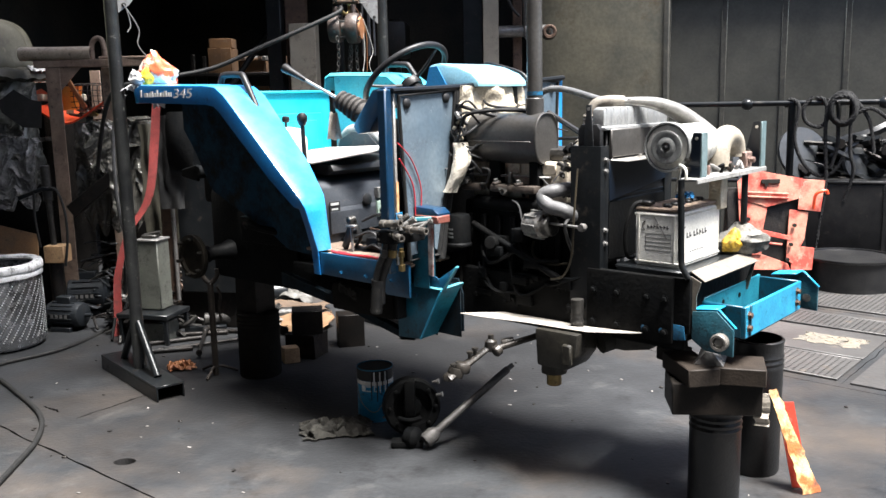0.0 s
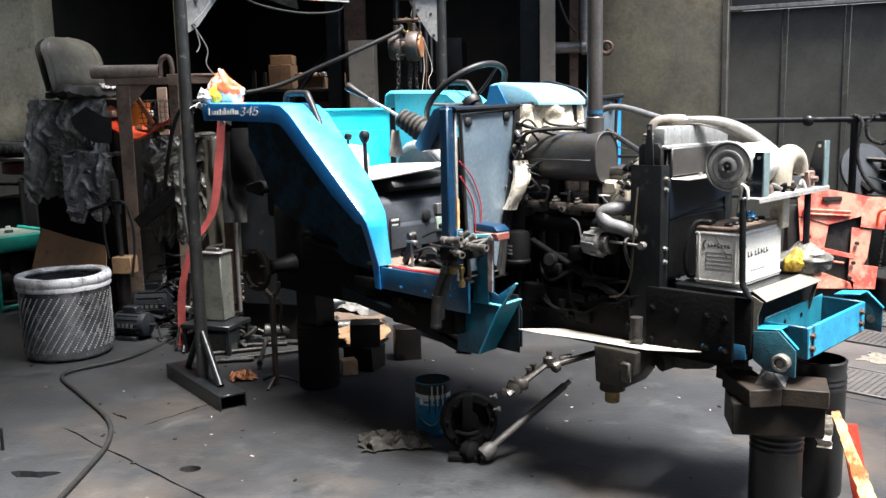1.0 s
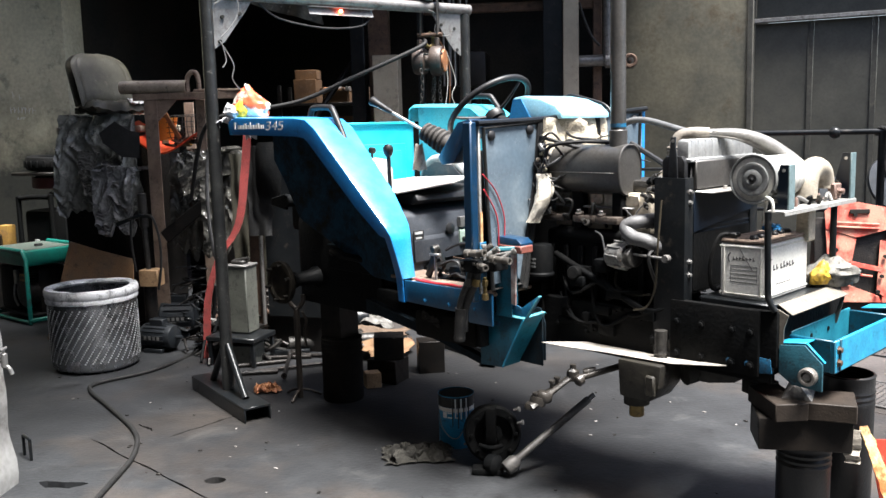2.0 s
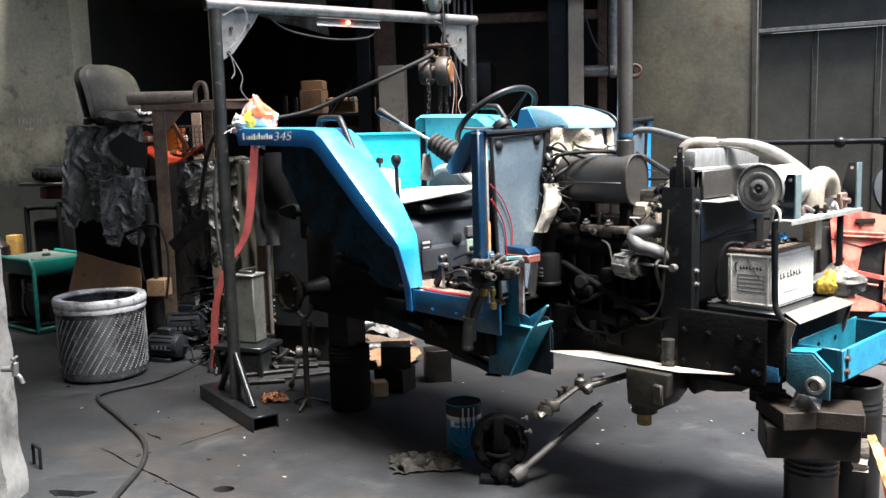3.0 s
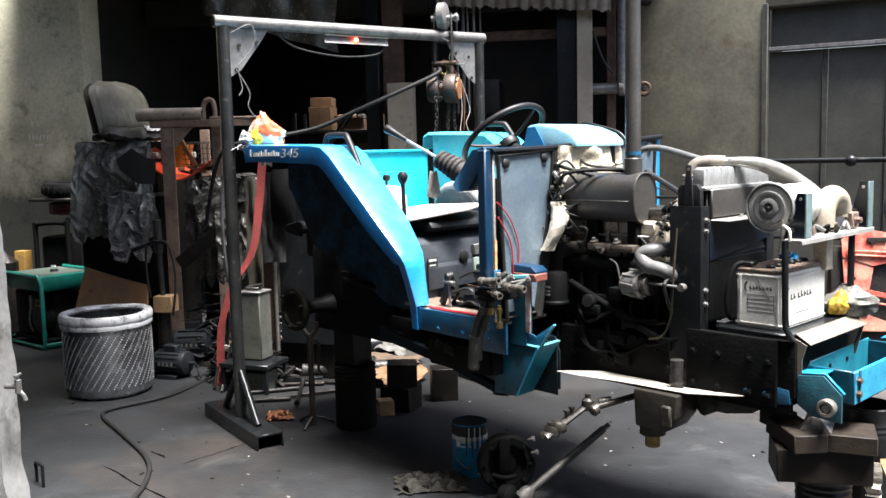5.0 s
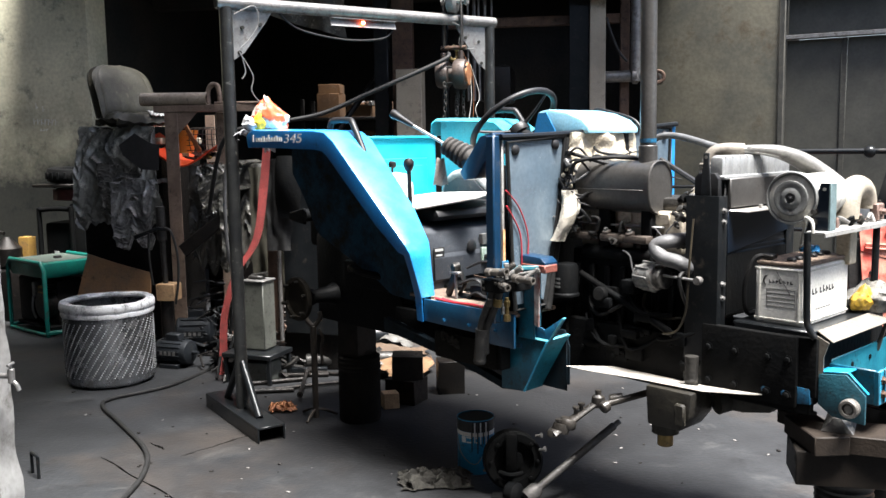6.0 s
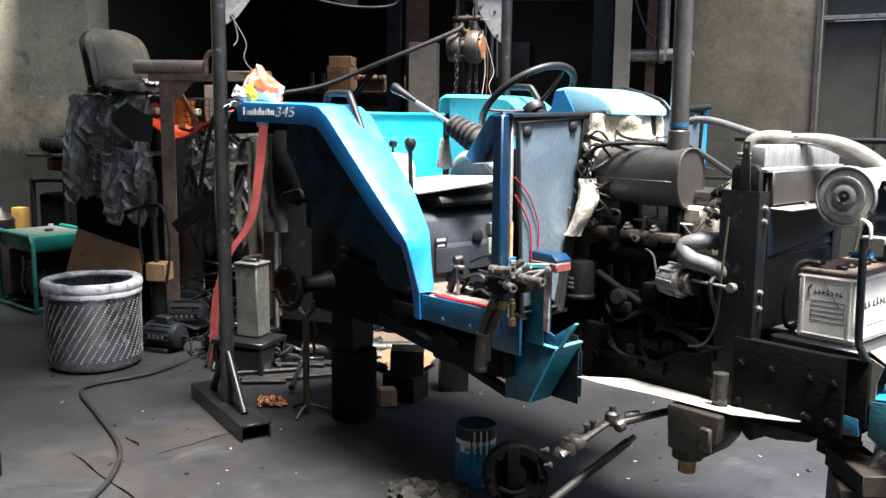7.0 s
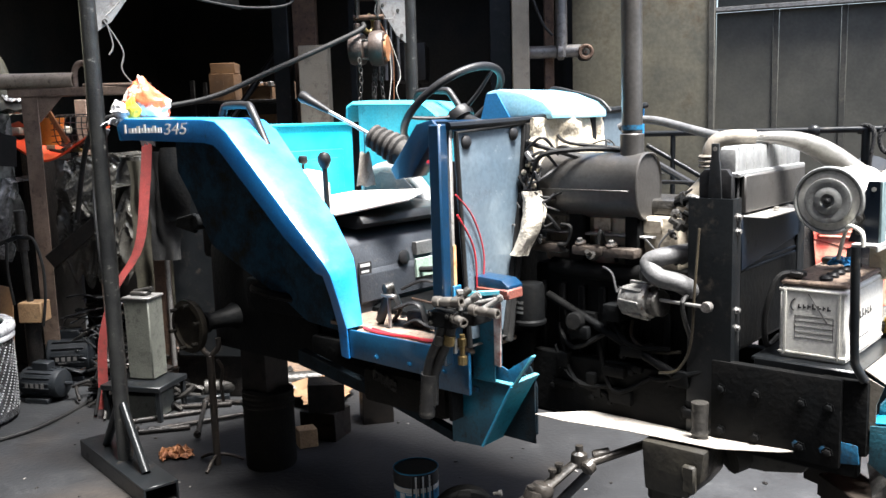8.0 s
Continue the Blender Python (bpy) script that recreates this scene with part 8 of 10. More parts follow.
# ---- perforated washing drum ----
RIM_METAL = material("spattered_bright_rim", (0.92, 0.93, 0.94), (0.40, 0.41, 0.42), 0.25, 0.15, 8, (0.05, 0.05, 0.05), 0.46, 0.3, contrast=0.05, spread=0.55)
def basket():
    t = thing("washing_drum", "dull stainless perforated washing-machine drum with a pale rim", "metal drum", (-2.95, 5.06, 0))
    r, h = 0.277, 0.535
    twist = 2.3
    def shell(a, c):
        """The outer skin, with slanting pressed flutes that fade out upwards."""
        ang = 2 * math.pi * a
        z = 0.03 + (h - 0.09) * c
        low = max(0.0, min(1.0, (0.30 - z) / 0.12)) * max(0.0, min(1.0, (z - 0.05) / 0.05))
        wave = math.sin(19 * (ang - twist * z))
        rr = r * (0.955 + 0.045 * min(1.0, (z / 0.10)) ** 0.6) + 0.0040 * low * wave + 0.0016 * noise.noise(Vector((math.cos(ang) * 5, math.sin(ang) * 5, z * 9)))
        return Vector((rr * math.cos(ang), rr * math.sin(ang), z))
    b = bmn()
    sheet(b, shell, 266, 48, 0.003)
    lathe(b, [(r * 0.70, 0.0), (r * 0.88, 0.003), (r * 0.945, 0.018), (r * 0.962, 0.034)], (0, 0, 0), (0, 0, 1), 72, False)
    lathe(b, [(r * 0.955, h - 0.03), (r * 0.945, 0.06), (0, 0.05)], (0, 0, 0), (0, 0, 1), 72, False)
    part("shell", b, STAINLESS, t)
    b = bmn()
    lathe(b, [(r * 0.99, h - 0.085), (r * 1.03, h - 0.082), (r * 1.045, h - 0.066), (r * 1.03, h - 0.052), (r * 1.045, h - 0.046), (r * 1.062, h - 0.03), (r * 1.058, h - 0.008), (r * 1.03, h + 0.006), (r * 0.86, h + 0.001), (r * 0.845, h - 0.012), (r * 0.95, h - 0.03)], (0, 0, 0), (0, 0, 1), 96, False)
    for v in b.verts:
        v.co.z += 0.004 * noise.noise(v.co * 14)
        v.co.x *= 1 + 0.006 * noise.noise(v.co * 9)
    part("rim", b, RIM_METAL, t, "paint-spattered pale rim ring")
    # slanting rows of punched holes, near-white for the glint of their raised edges
    dm = bmn()
    lathe(dm, [(0.0046, 0), (0.0042, 0.0022), (0.003, 0.0028), (0, 0.0018)], (0, 0, 0), (0, 0, 1), 8)
    dimple = mesh("dimple", dm, DIMPLE)
    allb = bmn()
    count = 0
    for k in range(38):
        for j in range(27):
            z = 0.075 + j * (h - 0.18) / 27
            a = 2 * math.pi * k / 38 + twist * z
            fa = math.degrees(a) % 360
            rr = r * (0.955 + 0.045 * min(1.0, (z / 0.10)) ** 0.6) + 0.0008
            m = Matrix.Translation((rr * math.cos(a), rr * math.sin(a), z)) @ Matrix.Rotation(a, 4, "Z") @ Matrix.Rotation(math.pi / 2, 4, "Y")
            if 250 < fa < 330 and count < 290:
                o = new("dimple", dimple)
                o.parent = t
                o.matrix_basis = m
                count += 1
            else:
                c = bmesh.new()
                lathe(c, [(0.0046, 0), (0.0034, 0.0026), (0, 0.0018)], (0, 0, 0), (0, 0, 1), 6)
                c.transform(m)
                vs = [allb.verts.new(v.co) for v in c.verts]
                c.verts.index_update()
                for f in c.faces:
                    allb.faces.new([vs[v.index] for v in f.verts])
                c.free()
    rest = part("dimples", allb, DIMPLE, t)
    rest["kind"] = "stuff"


basket()

# black cable across the floor
b = bmn()
tube(b, [(-1.80, 2.75, 0.012), (-1.85, 3.15, 0.012), (-1.91, 3.48, 0.012), (-2.06, 3.79, 0.012), (-2.41, 4.18, 0.012), (-2.67, 4.46, 0.012), (-2.70, 4.62, 0.012), (-2.48, 4.93, 0.012), (-2.40, 5.45, 0.012), (-2.36, 5.6, 0.14), (-2.30, 5.55, 0.45)], 0.0125, 10, 8)
single("floor_cable", b, RUBBER, "thick black cable snaking over the floor", "cable")
b = bmn()
tube(b, [(-1.88, 4.72, 1.55), (-1.97, 4.74, 1.35), (-2.0, 4.78, 1.0), (-2.0, 4.85, 0.75), (-1.99, 4.95, 0.66)], 0.011, 8, 6)
single("hanging_cable", b, GREY_HOSE, "grey cable hanging from the mudguard end", "cable")


def strap():
    b = bmn()
    pts = curve([(-1.885, 5.22, 1.52), (-1.928, 5.25, 1.263), (-1.99, 5.25, 0.92), (-2.15, 5.25, 0.665), (-2.235, 5.25, 0.40), (-2.262, 5.26, 0.10), (-2.275, 5.25, 0.004)], 6)
    n = len(pts) - 1
    def fn(a, c):
        p = pts[round(a * n)]
        return p + Vector(((c - 0.5) * 0.05, (c - 0.5) * 0.02 * math.sin(a * 9), 0.004 * math.sin(a * 30)))
    sheet(b, fn, n, 2, 0.004)
    single("sling_strap", b, STRAP, "worn red webbing lifting strap hanging to the floor", "strap")


strap()


def motor(at, turn, r, ln, label):
    t = thing("electric_motor", label, "motor", at, turn, "motors on the floor")
    b = bmn()
    lathe(b, [(r * 0.5, -ln / 2 - 0.02), (r * 0.92, -ln / 2 - 0.012), (r, -ln / 2), (r, ln / 2), (r * 0.9, ln / 2 + 0.015), (r * 0.35, ln / 2 + 0.03), (0.012, ln / 2 + 0.03), (0.012, ln / 2 + 0.08), (0, ln / 2 + 0.08)], (0, 0, r + 0.02), (1, 0, 0), 28)
    body = part("body", b, MOTOR, t)
    for k in range(18):
        a = 2 * math.pi * k / 18
        b = bmn()
        box(b, (-ln * 0.4, -0.003, r * 0.98), (ln * 0.4, 0.003, r * 1.08), 0.001, Matrix.Translation((0, 0, r + 0.02)) @ Matrix.Rotation(a, 4, "X"))
        part("rib", b, MOTOR, body)
    b = bmn()
    box(b, (-ln * 0.25, -r * 0.4, r * 2 + 0.005), (ln * 0.25, r * 0.4, r * 2 + 0.06), 0.006)
    part("terminal_box", b, MOTOR, t)
    for s in (-1, 1):
        b = bmn()
        box(b, (-ln * 0.35, s * r * 0.8 - 0.02, 0.0), (ln * 0.35, s * r * 0.8 + 0.02, 0.03), 0.003)
        part("foot", b, MOTOR, t)
    b = bmn()
    for k in range(4):
        box(b, (-ln * 0.28 + 0.035 * k, -r * 1.1, r + 0.01), (-ln * 0.28 + 0.02 + 0.035 * k, -r * 1.082, r + 0.035), 0)
    part("plate", b, STEEL, t)


motor((-2.69, 5.45, 0), -12, 0.085, 0.22, "small grey-blue electric motor on the floor")
motor((-2.74, 5.92, 0), 10, 0.125, 0.24, "larger dark electric motor on the floor")


def grey_box():
    t = thing("jack_column", "grey-green steel box column standing on a low stool", "steel column", (-1.98, 5.22, 0), -12)
    b = bmn()
    box(b, (-0.075, -0.07, 0.20), (0.075, 0.07, 0.645), 0.006)
    part("column", b, COLUMN_GREEN, t)
    b = bmn()
    box(b, (-0.082, -0.077, 0.64), (0.082, 0.077, 0.652), 0.003)
    part("cap", b, STEEL, t)
    b = bmn()
    box(b, (-0.06, -0.03, 0.652), (0.04, 0.03, 0.675), 0.006)
    rod(b, (-0.05, 0, 0.67), (0.06, 0.01, 0.69), 0.012)
    part("latch", b, IRON, t)
    st = thing("stool", "low dark steel stool frame with a flat top", "stool", (-1.98, 5.16, 0), -12)
    b = bmn()
    box(b, (-0.19, -0.13, 0.165), (0.17, 0.15, 0.195), 0.004)
    part("top", b, DARK_STEEL, st)
    for x in (-0.17, 0.15):
        for y in (-0.11, 0.13):
            b = bmn()
            box(b, (x - 0.012, y - 0.012, 0.0), (x + 0.012, y + 0.012, 0.166), 0.002)
            part("leg", b, DARK_STEEL, st)
    b = bmn()
    box(b, (-0.10, -0.08, 0.0), (0.10, 0.10, 0.13), 0.006)
    single("metal_box", b, COLUMN_GREEN, "grey-green metal box under the stool", "box", (-1.97, 5.16, 0), -12)


COLUMN_GREEN = material("grey_green_steel", (0.14, 0.145, 0.125), (0.10, 0.105, 0.09), 0.5, 0.25, 7, (0.04, 0.038, 0.034), 0.4, 0.2)
grey_box()


# wheel wrench and tools on the floor
def tools():
    t = thing("wheel_wrench", "steel cross wheel wrench lying on the floor", "wrench", (-1.62, 4.98, 0.018), 20)
    for a in (0.15, 1.45):
        b = bmn()
        dx, dy = 0.27 * math.cos(a), 0.27 * math.sin(a)
        z = 0.0 if a < 1 else 0.022
        rod(b, (-dx, -dy, z), (dx, dy, z), 0.0115, 10, 0.002)
        for s in (-1, 1):
            lathe(b, [(0.012, -0.04), (0.018, -0.03), (0.018, 0.0), (0.013, 0.0), (0.013, -0.02), (0, -0.02)], (s * dx, s * dy, z), (s * dx, s * dy, 0), 10)
        part("bar", b, SCRAP, t)
    for k, (x, y, a, ln) in enumerate(((-1.86, 5.06, 25, 0.42), (-1.72, 5.24, 8, 0.36), (-1.80, 4.86, 15, 0.30), (-1.55, 5.3, -5, 0.30))):
        b = bmn()
        rod(b, (-ln / 2, 0, 0.016), (ln / 2, 0, 0.016), 0.014, 10, 0.003)
        lathe(b, [(0.022, 0), (0.026, 0.006), (0.026, 0.04), (0.015, 0.05)], (-ln / 2, 0, 0.026), (1, 0, 0), 10)
        single("steel_bar", b, SCRAP, "short dark steel bar lying among the tools", "bar", (x, y, 0), a, "bars on the floor")
    b = bmn()
    box(b, (-0.13, -0.02, 0.0), (0.13, 0.02, 0.03), 0.004)
    for k in range(6):
        lathe(b, [(0.01, 0), (0.01, 0.002), (0, 0.002)], (-0.10 + 0.04 * k, 0, 0.03), (0, 0, 1), 10)
    single("drilled_bar", b, DARK_STEEL, "drilled black drawbar lying on the floor", "bar", (-1.72, 5.38, 0), 12)
    single("wrapper", crumple(0.14, 0.09, 0.06, 41.0, (0, 0, 0), 20, 5), RUST_ORANGE, "crumpled shiny orange wrapper on the floor", "wrapper", (-1.60, 4.52, 0), 20)
    b = bmn()
    rod(b, (-2.15, 5.75, 0.085), (-1.35, 6.15, 0.085), 0.08, 20, 0.004)
    single("steel_pipe", b, DARK_STEEL, "thick dark steel pipe lying on the floor", "pipe")
    b = bmn()
    rod(b, (-1.75, 5.45, 0.055), (-1.05, 5.62, 0.055), 0.05, 18, 0.004)
    single("steel_pipe", b, IRON, "shorter dark steel pipe lying on the floor", "pipe")
    b = bmn()
    lathe(b, [(0.20, 0), (0.22, 0.01), (0.24, 0.10), (0.235, 0.10), (0.215, 0.015), (0, 0.012)], (-1.98, 5.68, 0), (0, 0, 1), 30)
    single("basin", b, SCRAP, "black oil drip basin on the floor", "basin")


tools()


# ---- the cluttered left side ----
def bench():
    """A brown angle-steel press frame."""
    t = thing("press_stand", "rust-brown welded steel frame with a heavy tube on top", "steel frame", (0, 0, 0))
    y = 5.9
    for x, x1, yy in ((-2.88, -2.78, y), (-2.53, -2.46, y + 0.1), (-2.88, -2.80, y + 0.7)):
        b = bmn()
        box(b, (x, yy - 0.05, 0.0), (x1, yy - 0.04, 1.755), 0.002)
        box(b, (x, yy - 0.04, 0.0), (x + 0.012, yy + 0.05, 1.755), 0.002)
        part("leg", b, FRAME_BROWN, t)
    b = bmn()
    box(b, (-2.96, y - 0.055, 1.755), (-2.10, y + 0.03, 1.805), 0.004)
    part("top_bar", b, FRAME_BROWN, t)
    b = bmn()
    prism(b, [(-2.78, 1.755), (-2.63, 1.755), (-2.78, 1.60)], "y", y - 0.045, y - 0.035, 0)
    part("gusset", b, FRAME_BROWN, t)
    b = bmn()
    lathe(b, [(0.042, 0), (0.048, 0.0), (0.048, 0.50), (0.042, 0.50), (0.042, 0.02), (0, 0.02)], (-3.06, y - 0.02, 1.852), (1, 0.02, -0.01), 18)
    single("steel_tube", b, PIPE_BROWN, "thick dusty steel tube lying on the frame", "tube")
    b = bmn()
    tube(b, [(-2.56, y, 1.81), (-2.56, y, 1.90), (-2.53, y, 1.945), (-2.49, y, 1.94), (-2.475, y, 1.88), (-2.475, y, 1.80)], 0.018, 10, 5)
    part("hook", b, FRAME_BROWN, t)
    b = bmn()
    for k in range(3):
        rod(b, (-2.50, y - 0.03 + 0.03 * k, 1.815), (-2.10, y - 0.06 + 0.03 * k, 1.81), 0.011, 8)
    part("rods", b, FRAME_BROWN, t)


FRAME_BROWN = material("dusty_brown_angle_steel", (0.27, 0.20, 0.155), (0.18, 0.13, 0.10), 0.6, 0.1, 9, (0.08, 0.062, 0.05), 0.38, 0.3, spec=0.25)
PIPE_BROWN = material("dusty_brown_tube", (0.46, 0.385, 0.30), (0.32, 0.265, 0.21), 0.6, 0.3, 9, (0.06, 0.048, 0.04), 0.35, 0.25)
bench()


def tractor_seat():
    t = thing("driver_chair", "worn dark vinyl tractor seat with a stitched backrest", "seat", (-3.27, 6.08, 1.668), 60)
    def back(front):
        def fn(a, c):
            x, z = (a - 0.5) * 2, c
            w = 0.245 * (1 - 0.05 * z) * max(0.02, 1 - max(0.0, (z - 0.58) / 0.425) ** 3.4) ** 0.42
            wing = 0.05 * abs(x) ** 3 * (1 - z ** 4)
            bulge = 0.06 * (1 - abs(x) ** 4) * (1 - abs(2 * z - 1) ** 5)
            seam = 0.006 * math.exp(-((abs(x) - 0.80) / 0.035) ** 2) * (1 - z ** 6)
            fade = max(0.0, 1 - z / 0.48)
            seam += 0.005 * fade * max(math.exp(-((x - k - 0.03 * math.sin(9 * z + 7 * k)) / 0.045) ** 2) for k in (-0.55, -0.3, -0.06, 0.2, 0.46))
            seam += 0.004 * noise.noise(Vector((x * 3, z * 3.5, 4)))
            return Vector((x * w, (-(bulge - seam) - wing if front else 0.03 + 0.03 * (1 - x * x)) + 0.16 * z, 0.06 + 0.40 * z))
        return fn
    b = bmn()
    sheet(b, back(True), 70, 56, 0.01)
    sheet(b, back(False), 20, 20, 0.01)
    part("backrest", b, VINYL, t, "domed grey-black backrest with vertical seams")
    b = bmn()
    def cush(a, c):
        x, y = (a - 0.5) * 2, c
        lip = 0.03 * (abs(x) ** 4)
        return Vector((x * (0.25 - 0.03 * y), -0.26 + 0.36 * y, 0.02 + lip + 0.075 * (1 - x ** 8) * (1 - (2 * y - 1) ** 8) + 0.014 * noise.noise(Vector((x * 5, y * 6, 0)))))
    sheet(b, cush, 30, 24, 0.05)
    part("cushion", b, VINYL, t, "torn seat cushion")
    b = bmn()
    def torn(a, c):
        return Vector((0.02 + 0.16 * a, -0.262 + 0.05 * c + 0.012 * noise.noise(Vector((a * 9, c * 5, 2))), 0.075 + 0.035 * c + 0.012 * noise.noise(Vector((a * 11, c * 4, 5)))))
    sheet(b, torn, 18, 6, 0.006)
    part("torn_foam", b, PALE_METAL, t, "pale torn foam at the seat edge")


tractor_seat()


def ridge(q):
    """Sharp creases: high along thin lines."""
    return (1 - min(1.0, abs(noise.noise(q)) * 2.0)) ** 2.2 * 1.6 - 0.4


def covered_machine():
    """Machinery heaped under black and clear plastic."""
    def cover(seed, x0, x1, y0, ztop, zlow, deep, mat, label, slant=0.0, belly=0.08, tear=0.12):
        b = bmn()
        def fn(a, c):
            hang = max(0.0, (c - 0.20) / 0.80)
            x = x0 + (x1 - x0) * a + slant * hang * (0.5 - a)
            w = Vector((noise.noise(Vector((x * 2, hang * 2, seed))), noise.noise(Vector((x * 2, hang * 2, seed + 7))), 0))
            q = Vector((x * 4.5 + w.x * 1.2 + hang * 1.1, hang * 1.5 + w.y * 0.8, seed))
            big = noise.noise(q)
            fold = ridge(Vector((x * 8 + w.x * 1.5, hang * 2.6 + w.y, seed + 3))) * 0.5 + ridge(Vector((x * 17 + hang * 7, hang * 9 - x * 5, seed + 5)) + w * 2) * 0.16
            fold += ridge(Vector((x * 34 - hang * 12, hang * 22, seed + 8)) + w * 3) * 0.04
            top = ztop + 0.05 * noise.noise(Vector((x * 4, seed, 3)))
            low = zlow + tear * noise.noise(Vector((x * 6, seed + 9, 0))) + 0.5 * tear * noise.noise(Vector((x * 19, seed + 9, 0)))
            z = top - (top - low) * hang + 0.02 * fold * (1 - hang)
            y = y0 + 0.40 * (1 - min(1, c / 0.20)) - deep * (0.05 * big + 0.045 * fold) - belly * math.sin(hang * 2.6)
            return Vector((x + 0.05 * big * hang, y, z))
        sheet(b, fn, 90, 80, 0.002)
        single("plastic_cover", b, mat, label, "plastic sheet")
    for lo, hi, label in (((-3.68, 6.05, 0.0), (-3.02, 6.75, 1.58), "dark machine casing under plastic sheeting"), ((-2.74, 6.15, 0.0), (-2.24, 6.8, 1.28), "dark machine casing behind the steel frame")):
        x, y = (lo[0] + hi[0]) / 2, (lo[1] + hi[1]) / 2
        m = thing("machine_casing", label, "machine", (x, y, 0))
        w, d, h = (hi[0] - lo[0]) / 2, (hi[1] - lo[1]) / 2, hi[2]
        b = bmn()
        box(b, (-w, -d, 0.06), (w, d, h - 0.05), 0.03)
        part("body", b, SCRAP, m)
        b = bmn()
        box(b, (-w - 0.01, -d - 0.02, 0.0), (w + 0.01, d, 0.06), 0.008)
        part("plinth", b, SCRAP, m)
        b = bmn()
        box(b, (-w - 0.012, -d - 0.012, h - 0.05), (w + 0.012, d + 0.012, h), 0.012)
        part("lid", b, TOP_DUST, m, "dusty beige-grey lid")
    cover(1.0, -3.60, -3.00, 5.96, 1.655, 0.95, 0.9, DUSTY_SHEETING, "black dusty plastic sheet draped over a machine", -0.12)
    cover(4.0, -3.30, -2.96, 5.80, 1.26, 0.80, 0.8, GREY_SHEETING, "torn clear plastic hanging over black sheeting", 0.05, 0.03, 0.18)
    cover(7.0, -3.42, -3.06, 5.86, 1.38, 1.02, 0.7, SHEETING, "black plastic flap over the sheeting", 0.1, 0.05, 0.16)
    cover(9.0, -2.78, -2.20, 6.02, 1.36, 0.60, 0.8, SHEETING, "black plastic sheet hanging behind the steel frame", 0.0, 0.05, 0.2)
    cover(14.0, -2.66, -2.30, 5.86, 1.38, 0.98, 0.8, SHEETING, "dark plastic sheet with deep folds", 0.14, 0.05, 0.1)
    cover(19.0, -2.44, -2.30, 5.74, 1.20, 0.62, 0.6, SHEETING, "narrow torn strip of black plastic", 0.02, 0.02, 0.1)
    b = bmn()
    slab(b, [(-2.78, 5.75, 0.80), (-2.36, 5.72, 1.10), (-2.33, 5.72, 1.02), (-2.72, 5.75, 0.72)], 0.03, 0.006)
    single("steel_bar", b, SCRAP, "flat dark steel bar leaning across the plastic sheets", "steel bar")
    b = bmn()
    def tray(a, c):
        x = -3.14 + 0.60 * a
        return Vector((x, 5.95 + 0.34 * c, 1.385 + 0.15 * abs(2 * a - 1.1) ** 1.7 + 0.012 * math.sin(a * 9) + 0.06 * c))
    sheet(b, tray, 26, 10, 0.012)
    single("plastic_tray", b, ORANGE, "bright orange-red curved plastic tray", "tray")
    # a yellow basin stands in the tray
    b = bmn()
    def basin(a, c):
        q = a * 2 * math.pi
        r = 0.075 + 0.045 * c + 0.004 * math.sin(3 * q)
        return Vector((-2.885 + r * math.cos(q), 6.14 + 0.8 * r * math.sin(q), 1.46 + 0.17 * c))
    sheet(b, basin, 28, 8, 0.004)
    single("plastic_basin", b, BASIN, "thin orange-yellow plastic basin in the tray", "basin")
    b = bmn()
    box(b, (-0.016, -0.012, -0.145), (0.016, 0.012, 0.145), 0.003, Matrix.Translation((-2.765, 6.02, 1.60)) @ Matrix.Rotation(radians(-29), 4, "Y"))
    single("wooden_stick", b, RUST_ORANGE, "brown wooden stick leaning in the tray", "stick")
    # a dark wire basket with crossing wires
    t = thing("wire_basket", "small dark wire basket in the tray", "basket", (-2.67, 6.10, 1.43))
    for k in range(7):
        b = bmn()
        x = -0.11 + 0.035 * k
        tube(b, [(x, 0.09, 0.22), (x, -0.06, 0.20), (x + 0.01, -0.07, 0.05), (x + 0.01, 0.06, 0.02)], 0.0035, 6, 3)
        part("wire", b, IRON, t)
    for k in range(5):
        b = bmn()
        z = 0.05 + 0.038 * k
        tube(b, [(-0.13, -0.072, z), (0.0, -0.076, z + 0.004), (0.12, -0.072, z)], 0.003, 6, 3)
        part("cross_wire", b, IRON, t)
    random.seed(12)
    for k in range(12):
        b = bmn()
        p = Vector((-2.86 + 0.026 * k, 6.02 + 0.10 * random.random(), 1.425 + 0.035 * random.random()))
        m = Matrix.Translation(p) @ Matrix.Rotation(random.uniform(1.1, 1.9), 4, "Y") @ Matrix.Rotation(random.uniform(-0.8, 0.8), 4, "X")
        ln = random.uniform(0.05, 0.13)
        if k % 3:
            rod(b, m @ Vector((0, 0, 0)), m @ Vector((0, 0, ln)), random.uniform(0.005, 0.014), 8, 0.002)
        else:
            box(b, (-0.016, -0.006, 0), (0.016, 0.006, ln), 0.002, m)
        single("offcut", b, (CARD, RUST, YELLOW_DIRTY, IRON, STEEL, RUST)[k % 6], "loose wooden and metal offcut in the tray", "offcut", group="offcuts in the tray")
    b = bmn()
    slab(b, [(-3.184, 5.74, 1.528), (-3.068, 5.76, 1.611), (-2.957, 5.76, 1.541), (-2.885, 5.76, 1.525), (-2.885, 5.73, 1.347), (-3.006, 5.71, 1.355), (-3.146, 5.72, 1.456)], 0.006, 0.001)
    single("rubber_sheet", b, RUBBER, "black rubber flap over the tray edge", "rubber sheet")


